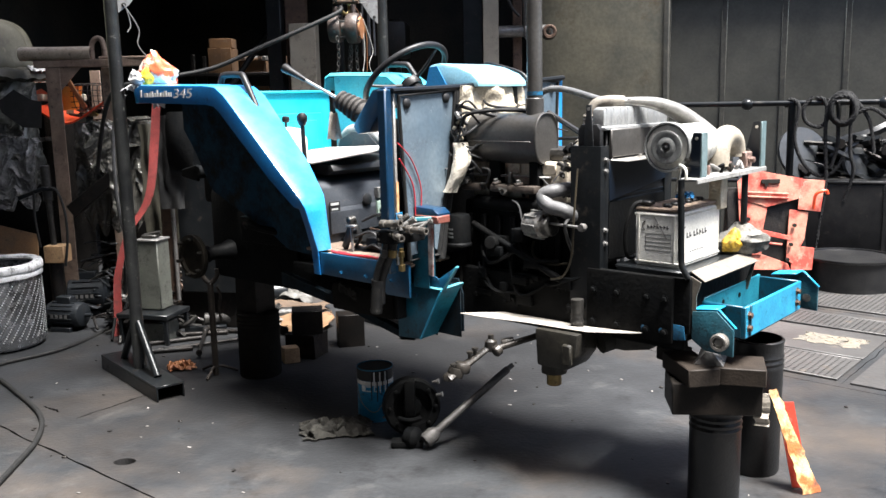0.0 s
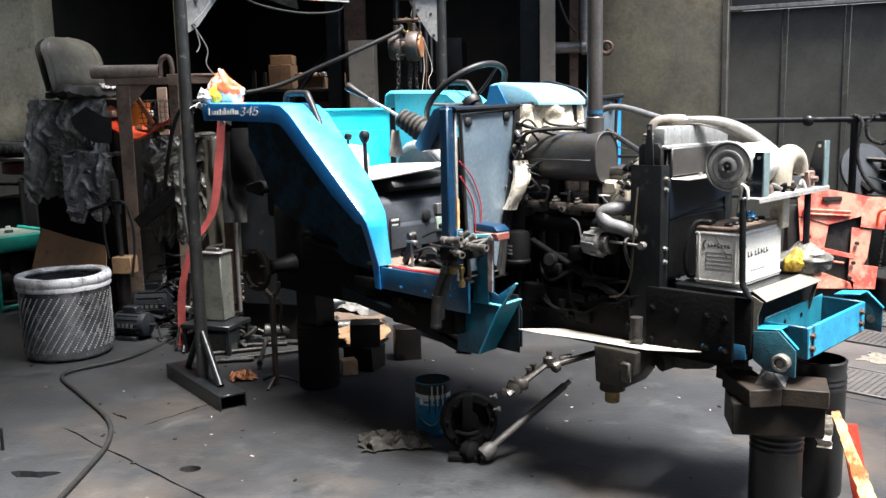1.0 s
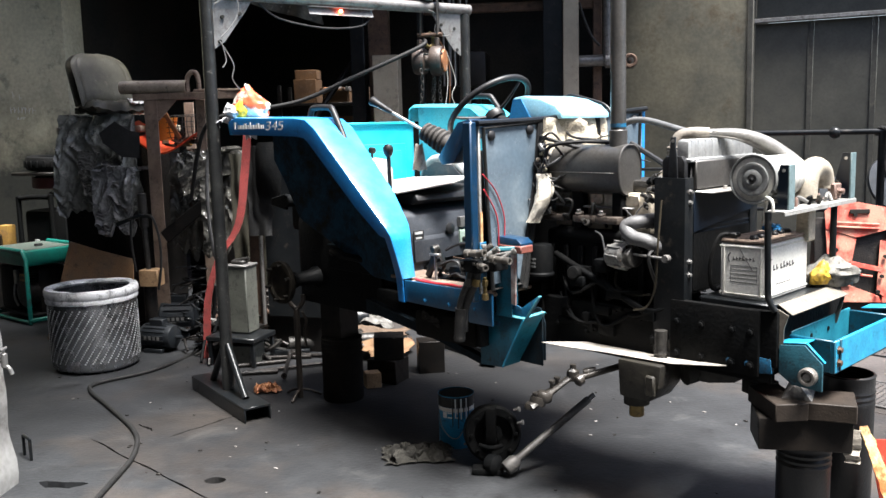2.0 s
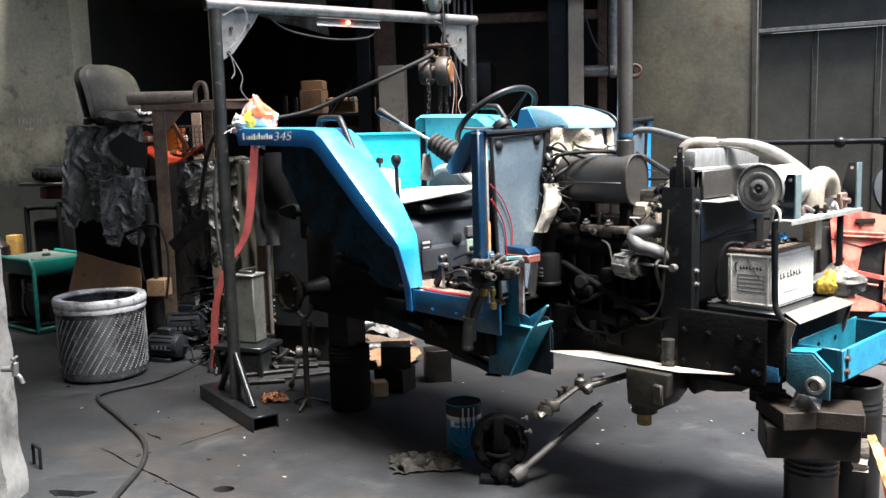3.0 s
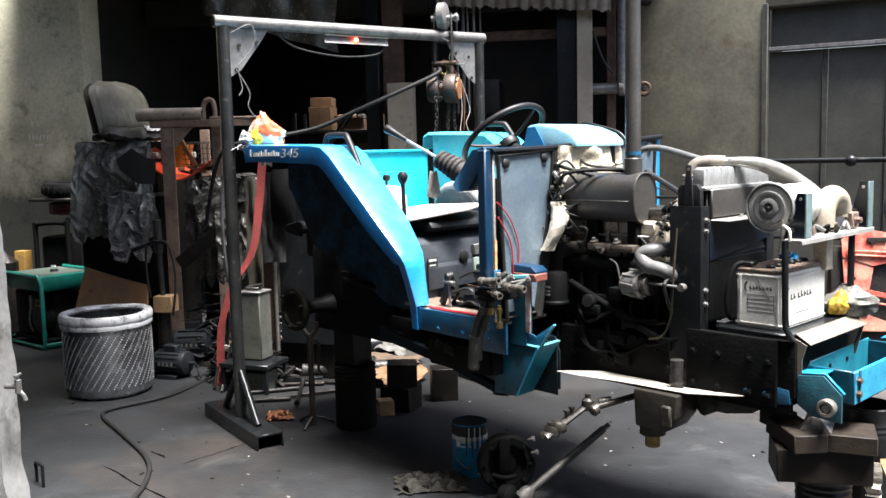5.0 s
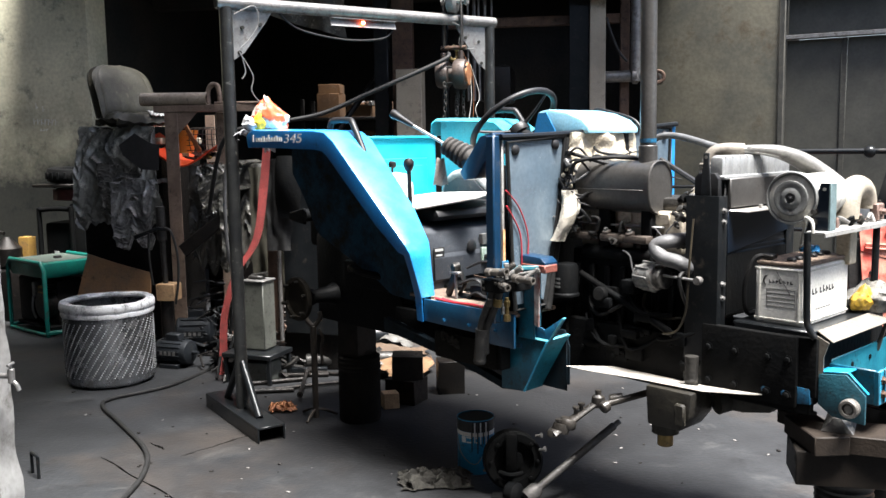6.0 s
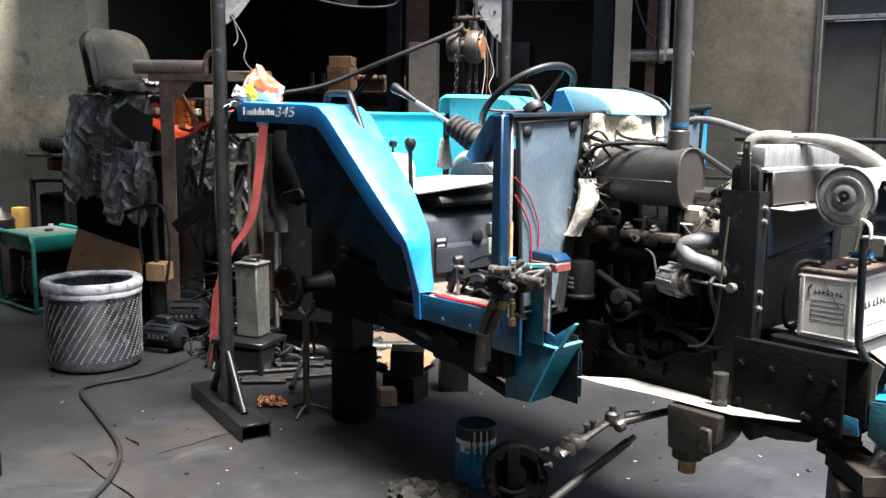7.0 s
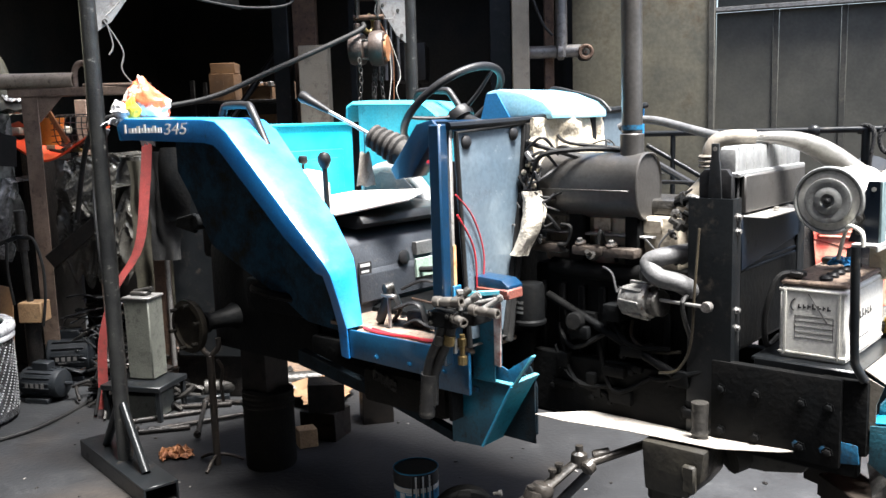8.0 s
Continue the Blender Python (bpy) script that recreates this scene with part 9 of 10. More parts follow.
TOP_DUST = material("beige_grey_dust", (0.40, 0.36, 0.29), (0.28, 0.25, 0.20), 0.8, 0, 6, (0.16, 0.14, 0.11), 0.35, 0.15)
BASIN = material("translucent_orange_plastic", (0.72, 0.34, 0.05), (0.60, 0.25, 0.03), 0.4, 0, 5, (0.30, 0.12, 0.03), 0.3, 0.1)
YELLOW_DIRTY = material("dirty_yellow", (0.34, 0.20, 0.04), (0.25, 0.14, 0.04), 0.6, 0, 9, (0.1, 0.07, 0.04), 0.35, 0.2)
covered_machine()


def jack_post():
    t = thing("bottle_jack", "dark pump jack with an upright tube and a wooden block", "jack", (-2.80, 5.58, 0))
    b = bmn()
    rod(b, (0, 0, 0.02), (0, 0, 0.44), 0.045, 16, 0.004)
    part("cylinder", b, SCRAP, t, "black jack cylinder")
    b = bmn()
    rod(b, (0, 0, 0.55), (-0.01, 0, 0.86), 0.019, 14, 0.003)
    rod(b, (-0.01, 0, 0.86), (-0.015, 0, 1.10), 0.032, 14, 0.004)
    part("tube", b, IRON, t, "dull grey jack ram")
    b = bmn()
    box(b, (-0.13, -0.10, 0.0), (0.13, 0.10, 0.025), 0.004)
    part("base", b, DARK_STEEL, t)
    b = bmn()
    box(b, (-0.05, -0.06, 0.44), (0.09, 0.06, 0.56), 0.006)
    part("block", b, PINE, t, "pale wooden block")
    b = bmn()
    slab(b, [(-0.20, -0.05, 0.90), (-0.02, -0.05, 0.96), (0.06, -0.05, 0.95), (0.05, -0.05, 0.93), (-0.02, -0.05, 0.935), (-0.19, -0.05, 0.87)], 0.03, 0.003)
    part("handle", b, DARK_STEEL, t)
    b = bmn()
    tube(b, [(0.02, -0.04, 0.95), (0.08, -0.05, 0.93), (0.12, -0.05, 0.78), (0.12, -0.05, 0.6), (0.09, -0.05, 0.42)], 0.009, 8, 6)
    tube(b, [(-0.08, -0.05, 0.92), (-0.09, -0.05, 0.75), (-0.07, -0.05, 0.55)], 0.009, 8, 6)
    part("hose", b, RUBBER, t)


jack_post()


def scrap_pile(name, at, w, d, h, n, seed, label, mats, r=(0.006, 0.018), ln=(0.2, 0.5)):
    """A loose heap of bars, wires and plates; the far small stuff of the shop."""
    random.seed(seed)
    for mi, mat in enumerate(mats):
        b = bmn()
        for k in range(n // len(mats)):
            x, y = random.gauss(0, w / 3), random.gauss(0, d / 3)
            top = h * math.exp(-((x / w) ** 2 + (y / d) ** 2) * 2.5)
            z = random.random() * top + 0.02
            a, e = random.uniform(0, math.pi), random.uniform(-0.5, 0.5)
            half = random.uniform(*ln) / 2
            dv = Vector((math.cos(a) * math.cos(e), math.sin(a) * math.cos(e), math.sin(e))) * half
            c = Vector((x, y, max(z, abs(dv.z) + 0.012)))
            if random.random() < 0.72:
                bend = Vector((random.uniform(-0.06, 0.06), random.uniform(-0.06, 0.06), random.uniform(0, 0.06)))
                tube(b, [c - dv, c + bend, c + dv], random.uniform(*r), 6, 4)
            else:
                box(b, (-half * 0.6, -random.uniform(0.02, 0.06), -0.004), (half * 0.6, random.uniform(0.02, 0.06), 0.004), 0.001, Matrix.Translation(c) @ Matrix.Rotation(a, 4, "Z") @ Matrix.Rotation(e, 4, "Y"))
        single(name, b, mat, label, "scrap heap", at, kind="stuff")


scrap_pile("scrap_heap", (-2.45, 6.15, 0), 0.42, 0.35, 0.45, 90, 3, "tangle of dark wires and rods on the floor", (SCRAP, IRON, RUST))
scrap_pile("wire_tangle", (-2.58, 6.0, 0), 0.40, 0.20, 0.55, 90, 29, "tangle of thin grey wires and rods on the floor", (STEEL_BLUE, IRON), (0.003, 0.007), (0.15, 0.45))
scrap_pile("scrap_heap", (-1.9, 6.5, 0), 0.5, 0.4, 0.42, 80, 5, "heap of dark scrap parts behind the tractor", (SCRAP, IRON, RUST), (0.01, 0.03))
scrap_pile("scrap_heap", (-1.3, 6.8, 0), 0.6, 0.5, 0.25, 70, 8, "low heap of scrap in the shade", (SCRAP, DARK_STEEL), (0.01, 0.03))

scrap_pile("scrap_heap", (-2.12, 5.45, 0), 0.42, 0.36, 0.26, 100, 13, "tangle of black rods and brackets on the floor", (SCRAP, GREASE, IRON), (0.006, 0.016), (0.15, 0.4))
scrap_pile("scrap_heap", (-1.62, 5.75, 0), 0.40, 0.32, 0.20, 80, 17, "loose black scrap parts on the floor", (SCRAP, GREASE, IRON), (0.006, 0.018), (0.12, 0.35))
# tall dark panels and cab parts behind the rear wheel arch
def rear_parts():
    t = thing("radiator_grille", "dark slotted radiator core standing behind the tractor", "radiator", (-1.98, 5.45, 0), -8)
    b = bmn()
    box(b, (0.10, 0.0, 0.25), (0.50, 0.05, 1.30), 0.006)
    part("core", b, DARK_STEEL, t)
    b = bmn()
    def shroud(a, c):
        x, z = (a - 0.5) * 2, c
        w = 0.085 * (1 - 0.25 * (2 * z - 1) ** 4)
        return Vector((0.20 + x * w, -0.09 - 0.05 * (1 - x * x) * math.sin(math.pi * min(1, z + 0.1)), 1.44 - 0.40 * z))
    sheet(b, shroud, 16, 18, 0.01)
    part("shroud", b, GREASE, t, "black rounded plastic lamp shroud")
    b = bmn()
    tube(b, [(0.08, -0.02, 0.2), (0.08, -0.02, 0.9), (0.08, -0.02, 1.25)], 0.014, 10, 4)
    part("pipe", b, PIPE, t)
    b = bmn()
    box(b, (-0.02, 0.0, 0.05), (0.06, 0.06, 0.95), 0.004)
    part("channel", b, RUST, t, "dusty brown channel bar")
    b = bmn()
    box(b, (0.06, 0.05, 0.0), (0.5, 0.12, 0.26), 0.01)
    part("base", b, SCRAP, t)
    b = bmn()
    def fl(a, c):
        x = -0.10 + 0.16 * a
        return Vector((x + 0.02 * noise.noise(Vector((c * 5, a * 3, 2))), 0.03 * noise.noise(Vector((x * 20, c * 3, 7))), 1.42 - 0.6 * c))
    sheet(b, fl, 14, 20, 0.004)
    single("rubber_flap", b, RUBBER, "black plastic flap hanging behind the mudguard", "plastic sheet", (-1.86, 5.36, 0), 0)
    b = bmn()
    def fl2(a, c):
        x = -0.14 + 0.28 * a
        return Vector((x + 0.03 * noise.noise(Vector((c * 4, a * 3, 5))), 0.05 * noise.noise(Vector((x * 16, c * 3, 9))), 1.36 - 0.95 * c))
    sheet(b, fl2, 20, 26, 0.004)
    single("plastic_cover", b, VINYL, "dusty black plastic hanging from the frame", "plastic sheet", (-2.08, 5.75, 0), 0)


rear_parts()


TANK_DUST = material("grey_green_dust", (0.075, 0.095, 0.08), (0.05, 0.075, 0.062), 0.8, 0, 9, (0.12, 0.11, 0.09), 0.4, 0.1)


def generator():
    t = thing("generator", "green-framed portable generator with a dusty tank", "generator", (-4.285, 6.58, 0), -32)
    L0, W0, H0 = 0.33, 0.25, 0.60
    for s in (-1, 1):
        b = bmn()
        loop = [(-L0, s * W0, 0.018), (-L0, s * W0, H0 - 0.06), (-L0 + 0.05, s * W0, H0), (L0 - 0.05, s * W0, H0), (L0, s * W0, H0 - 0.06), (L0, s * W0, 0.018)]
        tube(b, loop, 0.018, 10, 1, True)
        part("frame_hoop", b, GREEN, t)
    for x in (-L0, L0):
        b = bmn()
        box(b, (x - 0.02, -W0, 0.02), (x + 0.02, W0, 0.05), 0.006)
        part("cross_bar", b, GREEN, t)
    b = bmn()
    box(b, (-0.31, -0.245, 0.47), (0.31, 0.235, 0.60), 0.03)
    tank = part("fuel_tank", b, GREEN, t, "green fuel tank with dusty top")
    b = bmn()
    box(b, (-0.27, -0.20, 0.594), (0.25, 0.19, 0.6035), 0.003)
    part("dust", b, TANK_DUST, tank)
    b = bmn()
    lathe(b, [(0.03, 0), (0.035, 0.01), (0.03, 0.025), (0, 0.027)], (0.05, 0, 0.597), (0, 0, 1), 16)
    part("filler_cap", b, BLACK, tank)
    b = bmn()
    lathe(b, [(0.10, 0), (0.135, 0.02), (0.14, 0.08), (0.12, 0.14), (0.0, 0.15)], (0.12, -0.05, 0.24), (0, -1, 0), 26)
    box(b, (-0.05, -0.12, 0.06), (0.26, 0.16, 0.44), 0.03)
    gen = part("engine", b, SCRAP, t, "dark engine with a round recoil cover")
    for k in range(7):
        b = bmn()
        box(b, (-0.02, -0.17, 0.30 + 0.02 * k), (0.24, 0.14, 0.308 + 0.02 * k), 0.002)
        part("cooling_fin", b, SCRAP, gen)
    b = bmn()
    box(b, (-0.30, -0.21, 0.05), (0.30, 0.21, 0.075), 0.004)
    part("base_tray", b, GREASE, t)
    b = bmn()
    box(b, (-0.29, -0.19, 0.08), (-0.04, 0.20, 0.45), 0.02)
    part("control_housing", b, GREASE, t, "black control housing")
    b = bmn()
    lathe(b, [(0.14, 0), (0.15, 0.02), (0.15, 0.20), (0.13, 0.23), (0, 0.24)], (-0.02, 0.0, 0.24), (-1, 0, 0), 26)
    part("alternator", b, DARK_STEEL, t)
    b = bmn()
    box(b, (-0.02, -0.20, 0.30), (0.03, -0.14, 0.42), 0.006)
    tube(b, [(0.0, -0.2, 0.3), (0.02, -0.22, 0.2), (0.03, -0.2, 0.12)], 0.01, 8, 5)
    part("carburettor", b, ALU, t)
    b = bmn()
    box(b, (0.10, -0.205, 0.34), (0.22, -0.195, 0.40), 0.002)
    part("plate", b, YELLOW_DIRTY, t, "small yellowed maker's plate")
    b = bmn()
    for k in range(5):
        box(b, (0.115 + 0.02 * k, -0.2065, 0.355), (0.127 + 0.02 * k, -0.2045, 0.385), 0)
    part("print_bar", b, INK, t)


generator()


def machine_stack():
    t = thing("compressor", "dark stacked compressor with a black tyre on top", "compressor", (-4.42, 7.15, 0), -10)
    b = bmn()
    lathe(b, [(0.12, -0.06), (0.17, -0.068), (0.21, -0.055), (0.225, -0.02), (0.225, 0.02), (0.21, 0.055), (0.17, 0.068), (0.12, 0.06), (0.115, 0.0)], (0, 0, 1.272), (0.05, 0, 1), 34)
    tyre = part("tyre", b, GREASE, t, "black rubber tyre lying flat")
    for k in range(22):
        q = 2 * math.pi * k / 22
        b = bmn()
        box(b, (0.20, -0.012, -0.03), (0.231, 0.012, 0.03), 0.003, Matrix.Translation((0, 0, 1.272)) @ Matrix.Rotation(q, 4, "Z"))
        part("tread_lug", b, GREASE, tyre)
    b = bmn()
    box(b, (-0.26, -0.22, 1.17), (0.24, 0.2, 1.20), 0.006)
    part("rack", b, SCRAP, t)
    b = bmn()
    lathe(b, [(0.15, 0), (0.19, 0.01), (0.19, 0.10), (0.15, 0.11)], (0.02, 0, 1.05), (0, 0, 1), 28)
    part("rim", b, RED_DARK, t, "dark red wheel rim")
    for s in (-1, 1):
        b = bmn()
        tube(b, [(-0.22, s * 0.2, 0.0), (-0.22, s * 0.2, 0.9), (-0.19, s * 0.2, 0.97), (0.10, s * 0.2, 0.98), (0.13, s * 0.2, 0.92), (0.13, s * 0.2, 0.0)], 0.022, 10, 3)
        part("frame_hoop", b, GREASE, t)
    b = bmn()
    box(b, (-0.2, -0.17, 0.1), (0.24, 0.17, 0.86), 0.04)
    part("body", b, GREASE, t)
    b = bmn()
    box(b, (-0.10, -0.176, 0.55), (-0.05, -0.168, 0.60), 0.001)
    part("sticker", b, WHITE, t)
    u = thing("welding_machine", "small dark machine with a brass-coloured tank", "machine", (-5.05, 7.0, 0), -15)
    b = bmn()
    box(b, (-0.25, -0.18, 0.0), (0.25, 0.18, 0.45), 0.03)
    part("body", b, SCRAP, u)
    b = bmn()
    lathe(b, [(0.08, 0), (0.12, 0.03), (0.12, 0.18), (0.06, 0.24), (0.03, 0.28), (0, 0.28)], (0.05, 0, 0.45), (0, 0, 1), 22)
    part("tank", b, SCRAP, u)
    b = bmn()
    tube(b, [(-0.2, -0.15, 0.45), (-0.2, -0.15, 0.72), (0.0, -0.15, 0.80), (0.2, -0.15, 0.78)], 0.018, 8, 4)
    part("handle", b, SCRAP, u)
    b = bmn()
    box(b, (-0.05, -0.05, 0.0), (0.06, 0.05, 0.72), 0.008)
    single("yellow_tin", b, YELLOW_DIRTY, "tall dirty yellow tin with printed panel", "tin", (-4.90, 7.12, 0), -10)
    b = bmn()
    box(b, (-0.16, -0.10, 0.0), (0.16, 0.12, 0.62), 0.02)
    single("black_crate", b, SCRAP, "dark crate behind the generator", "crate", (-3.80, 6.75, 0), -20)
    b = bmn()
    box(b, (-0.06, -0.05, 0.0), (0.06, 0.05, 0.045), 0.012)
    single("red_tub", b, RED, "small red plastic tub on the crate", "tub", (-3.70, 6.70, 0.622), -20)
    b = bmn()
    slab(b, [(-3.72, 5.74, 0.0), (-2.96, 5.62, 0.0), (-3.02, 5.80, 0.60), (-3.32, 5.86, 0.66), (-3.58, 5.92, 0.72)], 0.006, 0.001)
    single("steel_sheet", b, RUST_SHEET, "brown rusty steel sheet leaning against the crate", "steel sheet")


RED_DARK = material("dark_red_paint", (0.12, 0.02, 0.02), (0.08, 0.016, 0.016), 0.5, 0, 9, (0.03, 0.02, 0.02), 0.4, 0.2)
RUST_SHEET = material("brown_rust_sheet", (0.27, 0.19, 0.13), (0.44, 0.25, 0.125), 0.45, 0.3, 3.5, (0.04, 0.032, 0.026), 0.35, 0.2)
machine_stack()


# ---- shelves with cartons in the dark rear hall ----
CARTON = material("orange_brown_carton", (0.085, 0.036, 0.006), (0.055, 0.023, 0.005), 0.85, 0, 6, (0.10, 0.06, 0.035), 0.35, 0.2)


def rear_shelves():
    t = thing("shelf_rack", "dark steel rack in the rear hall holding cartons", "rack", (-2.4, 9.5, 0), 0)
    for x in (-0.55, 0.55):
        for y in (-0.2, 0.2):
            b = bmn()
            box(b, (x - 0.02, y - 0.02, 0), (x + 0.02, y + 0.02, 2.0), 0.002)
            part("upright", b, SCRAP, t)
    for z in (0.9, 1.35, 1.80):
        b = bmn()
        box(b, (-0.6, -0.24, z - 0.03), (0.6, 0.24, z), 0.003)
        part("shelf", b, SCRAP, t)
    random.seed(5)
    for z, xs in ((1.80, ((-0.26, 0.25, 0.26), (0.08, 0.26, 0.12), (0.38, 0.14, 0.16))), (1.35, ((-0.3, 0.3, 0.28), (0.1, 0.3, 0.3), (0.4, 0.2, 0.2))), (0.9, ((-0.3, 0.36, 0.3), (0.2, 0.4, 0.3)))):
        for x, w, h in xs:
            b = bmn()
            box(b, (-w / 2, -0.15, 0), (w / 2, 0.15, h), 0.004)
            box(b, (-0.02, -0.152, 0.0), (0.02, 0.152, h + 0.001), 0)
            single("carton", b, CARTON, "brown cardboard carton on the dark rack", "carton", (-2.4 + x, 9.44, z + 0.001), random.uniform(-5, 5), "cartons on the rack")
    for x, z, w, h in ((-2.655, 2.062, 0.24, 0.10),):
        b = bmn()
        box(b, (-w / 2, -0.13, 0), (w / 2, 0.13, h), 0.004)
        single("carton", b, CARTON, "brown cardboard carton on the dark rack", "carton", (x, 9.44, z), 4, "cartons on the rack")
    for k in range(14):
        b = bmn()
        w, h = random.uniform(0.02, 0.05), random.uniform(0.02, 0.05)
        box(b, (-w, -0.03, 0), (w, 0.03, h), 0.004)
        single("spare_part", b, (CARTON, RUST, STEEL, RUST_ORANGE)[k % 4], "small boxed spare part on the rack", "spare part", (-2.44 + 0.045 * (k % 7), 9.30 + 0.07 * (k // 7), 1.922), random.uniform(-30, 30), "spare parts on the rack")
    b = bmn()
    rod(b, (-2.75, 8.2, 1.0), (-1.70, 8.9, 2.6), 0.03, 10)
    single("steel_pole", b, SCRAP, "long dark pole leaning in the rear hall", "pole")
    m = thing("machine_tool", "dark drilling machine standing in the rear hall", "machine", (-0.75, 9.0, 0), 0)
    b = bmn()
    box(b, (-0.3, -0.3, 0), (0.3, 0.3, 0.9), 0.03)
    part("base", b, SCRAP, m)
    b = bmn()
    rod(b, (0, 0.1, 0.9), (0, 0.1, 2.3), 0.06, 16)
    part("column", b, SCRAP, m)
    b = bmn()
    box(b, (-0.15, -0.35, 1.9), (0.15, 0.25, 2.25), 0.04)
    part("head", b, SCRAP, m)


rear_shelves()
# dark hanging tarpaulin high in the rear hall
b = bmn()
def tarp(a, c):
    x = -3.4 + 1.3 * a
    return Vector((x + 0.05 * noise.noise(Vector((c * 3, a * 4, 1))), 8.0 + 0.12 * noise.noise(Vector((x * 5, c * 1.5, 4))), 3.45 - (0.55 + 0.4 * a) * c))
sheet(b, tarp, 40, 16, 0.004)
single("tarpaulin", b, SHEETING, "dark blue-black tarpaulin hanging from the roof", "tarpaulin")


# ---- the right-hand side: railing, ropes, red panel, drum, gratings ----
def railing():
    t = thing("railing", "black steel pipe railing with round knuckles", "railing", (0, 0, 0))
    p0, d = Vector((1.15, 7.72, 0)), Vector((0.94, -0.342, 0)).normalized()
    b = bmn()
    rod(b, p0 + Vector((0, 0, 1.39)), p0 + d * 5.5 + Vector((0, 0, 1.39)), 0.024, 12)
    part("top_rail", b, DARK_STEEL, t)
    for k, s in enumerate((0.25, 0.55, 1.62, 2.9, 4.2)):
        b = bmn()
        q = p0 + d * s
        rod(b, q, q + Vector((0, 0, 1.39)), 0.03 if k else 0.02, 12)
        part("post", b, DARK_STEEL, t)
    for s in (1.27, 2.3, 3.4):
        b = bmn()
        lathe(b, [(0, -0.045), (0.03, -0.04), (0.048, -0.015), (0.048, 0.015), (0.03, 0.04), (0, 0.045)], p0 + d * s + Vector((0, 0, 1.385)), d, 14)
        part("knuckle", b, DARK_STEEL, t)
    b = bmn()
    rod(b, p0 + Vector((0, 0, 0.75)), p0 + d * 5.5 + Vector((0, 0, 0.75)), 0.018, 10)
    part("mid_rail", b, DARK_STEEL, t)
    b = bmn()
    rod(b, p0 + d * 0.05 + Vector((0, 0, 1.30)), p0 + d * 0.8 + Vector((0, 0, 0.85)), 0.02, 10)
    part("diagonal", b, DARK_STEEL, t)
    # ropes hung over the rail
    def on(s, z, o=0.0):
        return p0 + d * s + Vector((-d.y * -o, d.x * -o, z))
    def rope(bm, line, r=0.0155):
        """Three strands laid round one another along a line."""
        pts = curve(line, 10)
        for k in range(3):
            out, run = [], 0.0
            for i, p in enumerate(pts):
                t1 = (pts[min(i + 1, len(pts) - 1)] - pts[max(i - 1, 0)]).normalized()
                s1 = t1.cross(Vector((0.35, 0.8, 0.45))).normalized()
                s2 = t1.cross(s1)
                if i:
                    run += (p - pts[i - 1]).length
                a = run * 70 + 2 * math.pi * k / 3
                out.append(p + (s1 * math.cos(a) + s2 * math.sin(a)) * r * 0.5)
            tube(bm, out, r * 0.62, 6, 1)
    for pts in (
        [(1.58, 1.36, -0.03), (1.60, 1.42, 0.0), (1.67, 1.37, 0.05), (1.65, 1.12, 0.06), (1.71, 0.93, 0.06), (1.83, 0.81, 0.05), (1.95, 0.84, 0.04), (2.02, 0.95, 0.03)],
        [(1.77, 1.44, 0.03), (1.71, 1.35, 0.05), (1.73, 1.24, 0.05), (1.83, 1.20, 0.05), (1.89, 1.27, 0.05), (1.86, 1.41, 0.04), (1.80, 1.43, 0.0)],
        [(1.89, 1.42, 0.03), (1.88, 1.29, 0.06), (1.88, 1.1, 0.07), (1.90, 0.77, 0.07), (1.87, 0.42, 0.06), (1.84, 0.12, 0.06)],
        [(1.96, 1.40, 0.02), (1.97, 1.2, 0.05), (1.97, 1.04, 0.05), (1.93, 0.86, 0.05)],
        [(2.06, 1.40, 0.03), (2.06, 1.2, 0.06), (2.07, 0.99, 0.07), (2.10, 0.84, 0.07), (2.04, 0.60, 0.06)],
        [(2.10, 1.40, 0.02), (2.20, 1.23, 0.04), (2.24, 0.99, 0.05)],
        [(2.11, 1.31, 0.05), (2.21, 1.34, 0.05), (2.34, 1.25, 0.05), (2.5, 1.15, 0.05), (2.9, 1.36, 0.04), (3.2, 1.2, 0.05)]):
        b = bmn()
        rope(b, [on(*p) for p in pts])
        single("rope", b, ROPE, "thick black rope hung over the railing", "rope", group="ropes on the railing")
    b = bmn()
    line = []
    for k in range(54):
        a = 2 * math.pi * k / 16
        j = k / 16
        line.append(on(2.0 + (0.105 - 0.008 * j) * math.cos(a), 1.34 + (0.135 - 0.01 * j) * math.sin(a), 0.05 + 0.025 * j))
    rope(b, line, 0.016)
    single("rope_coil", b, ROPE, "coil of thick black rope hung on the railing", "rope")


railing()


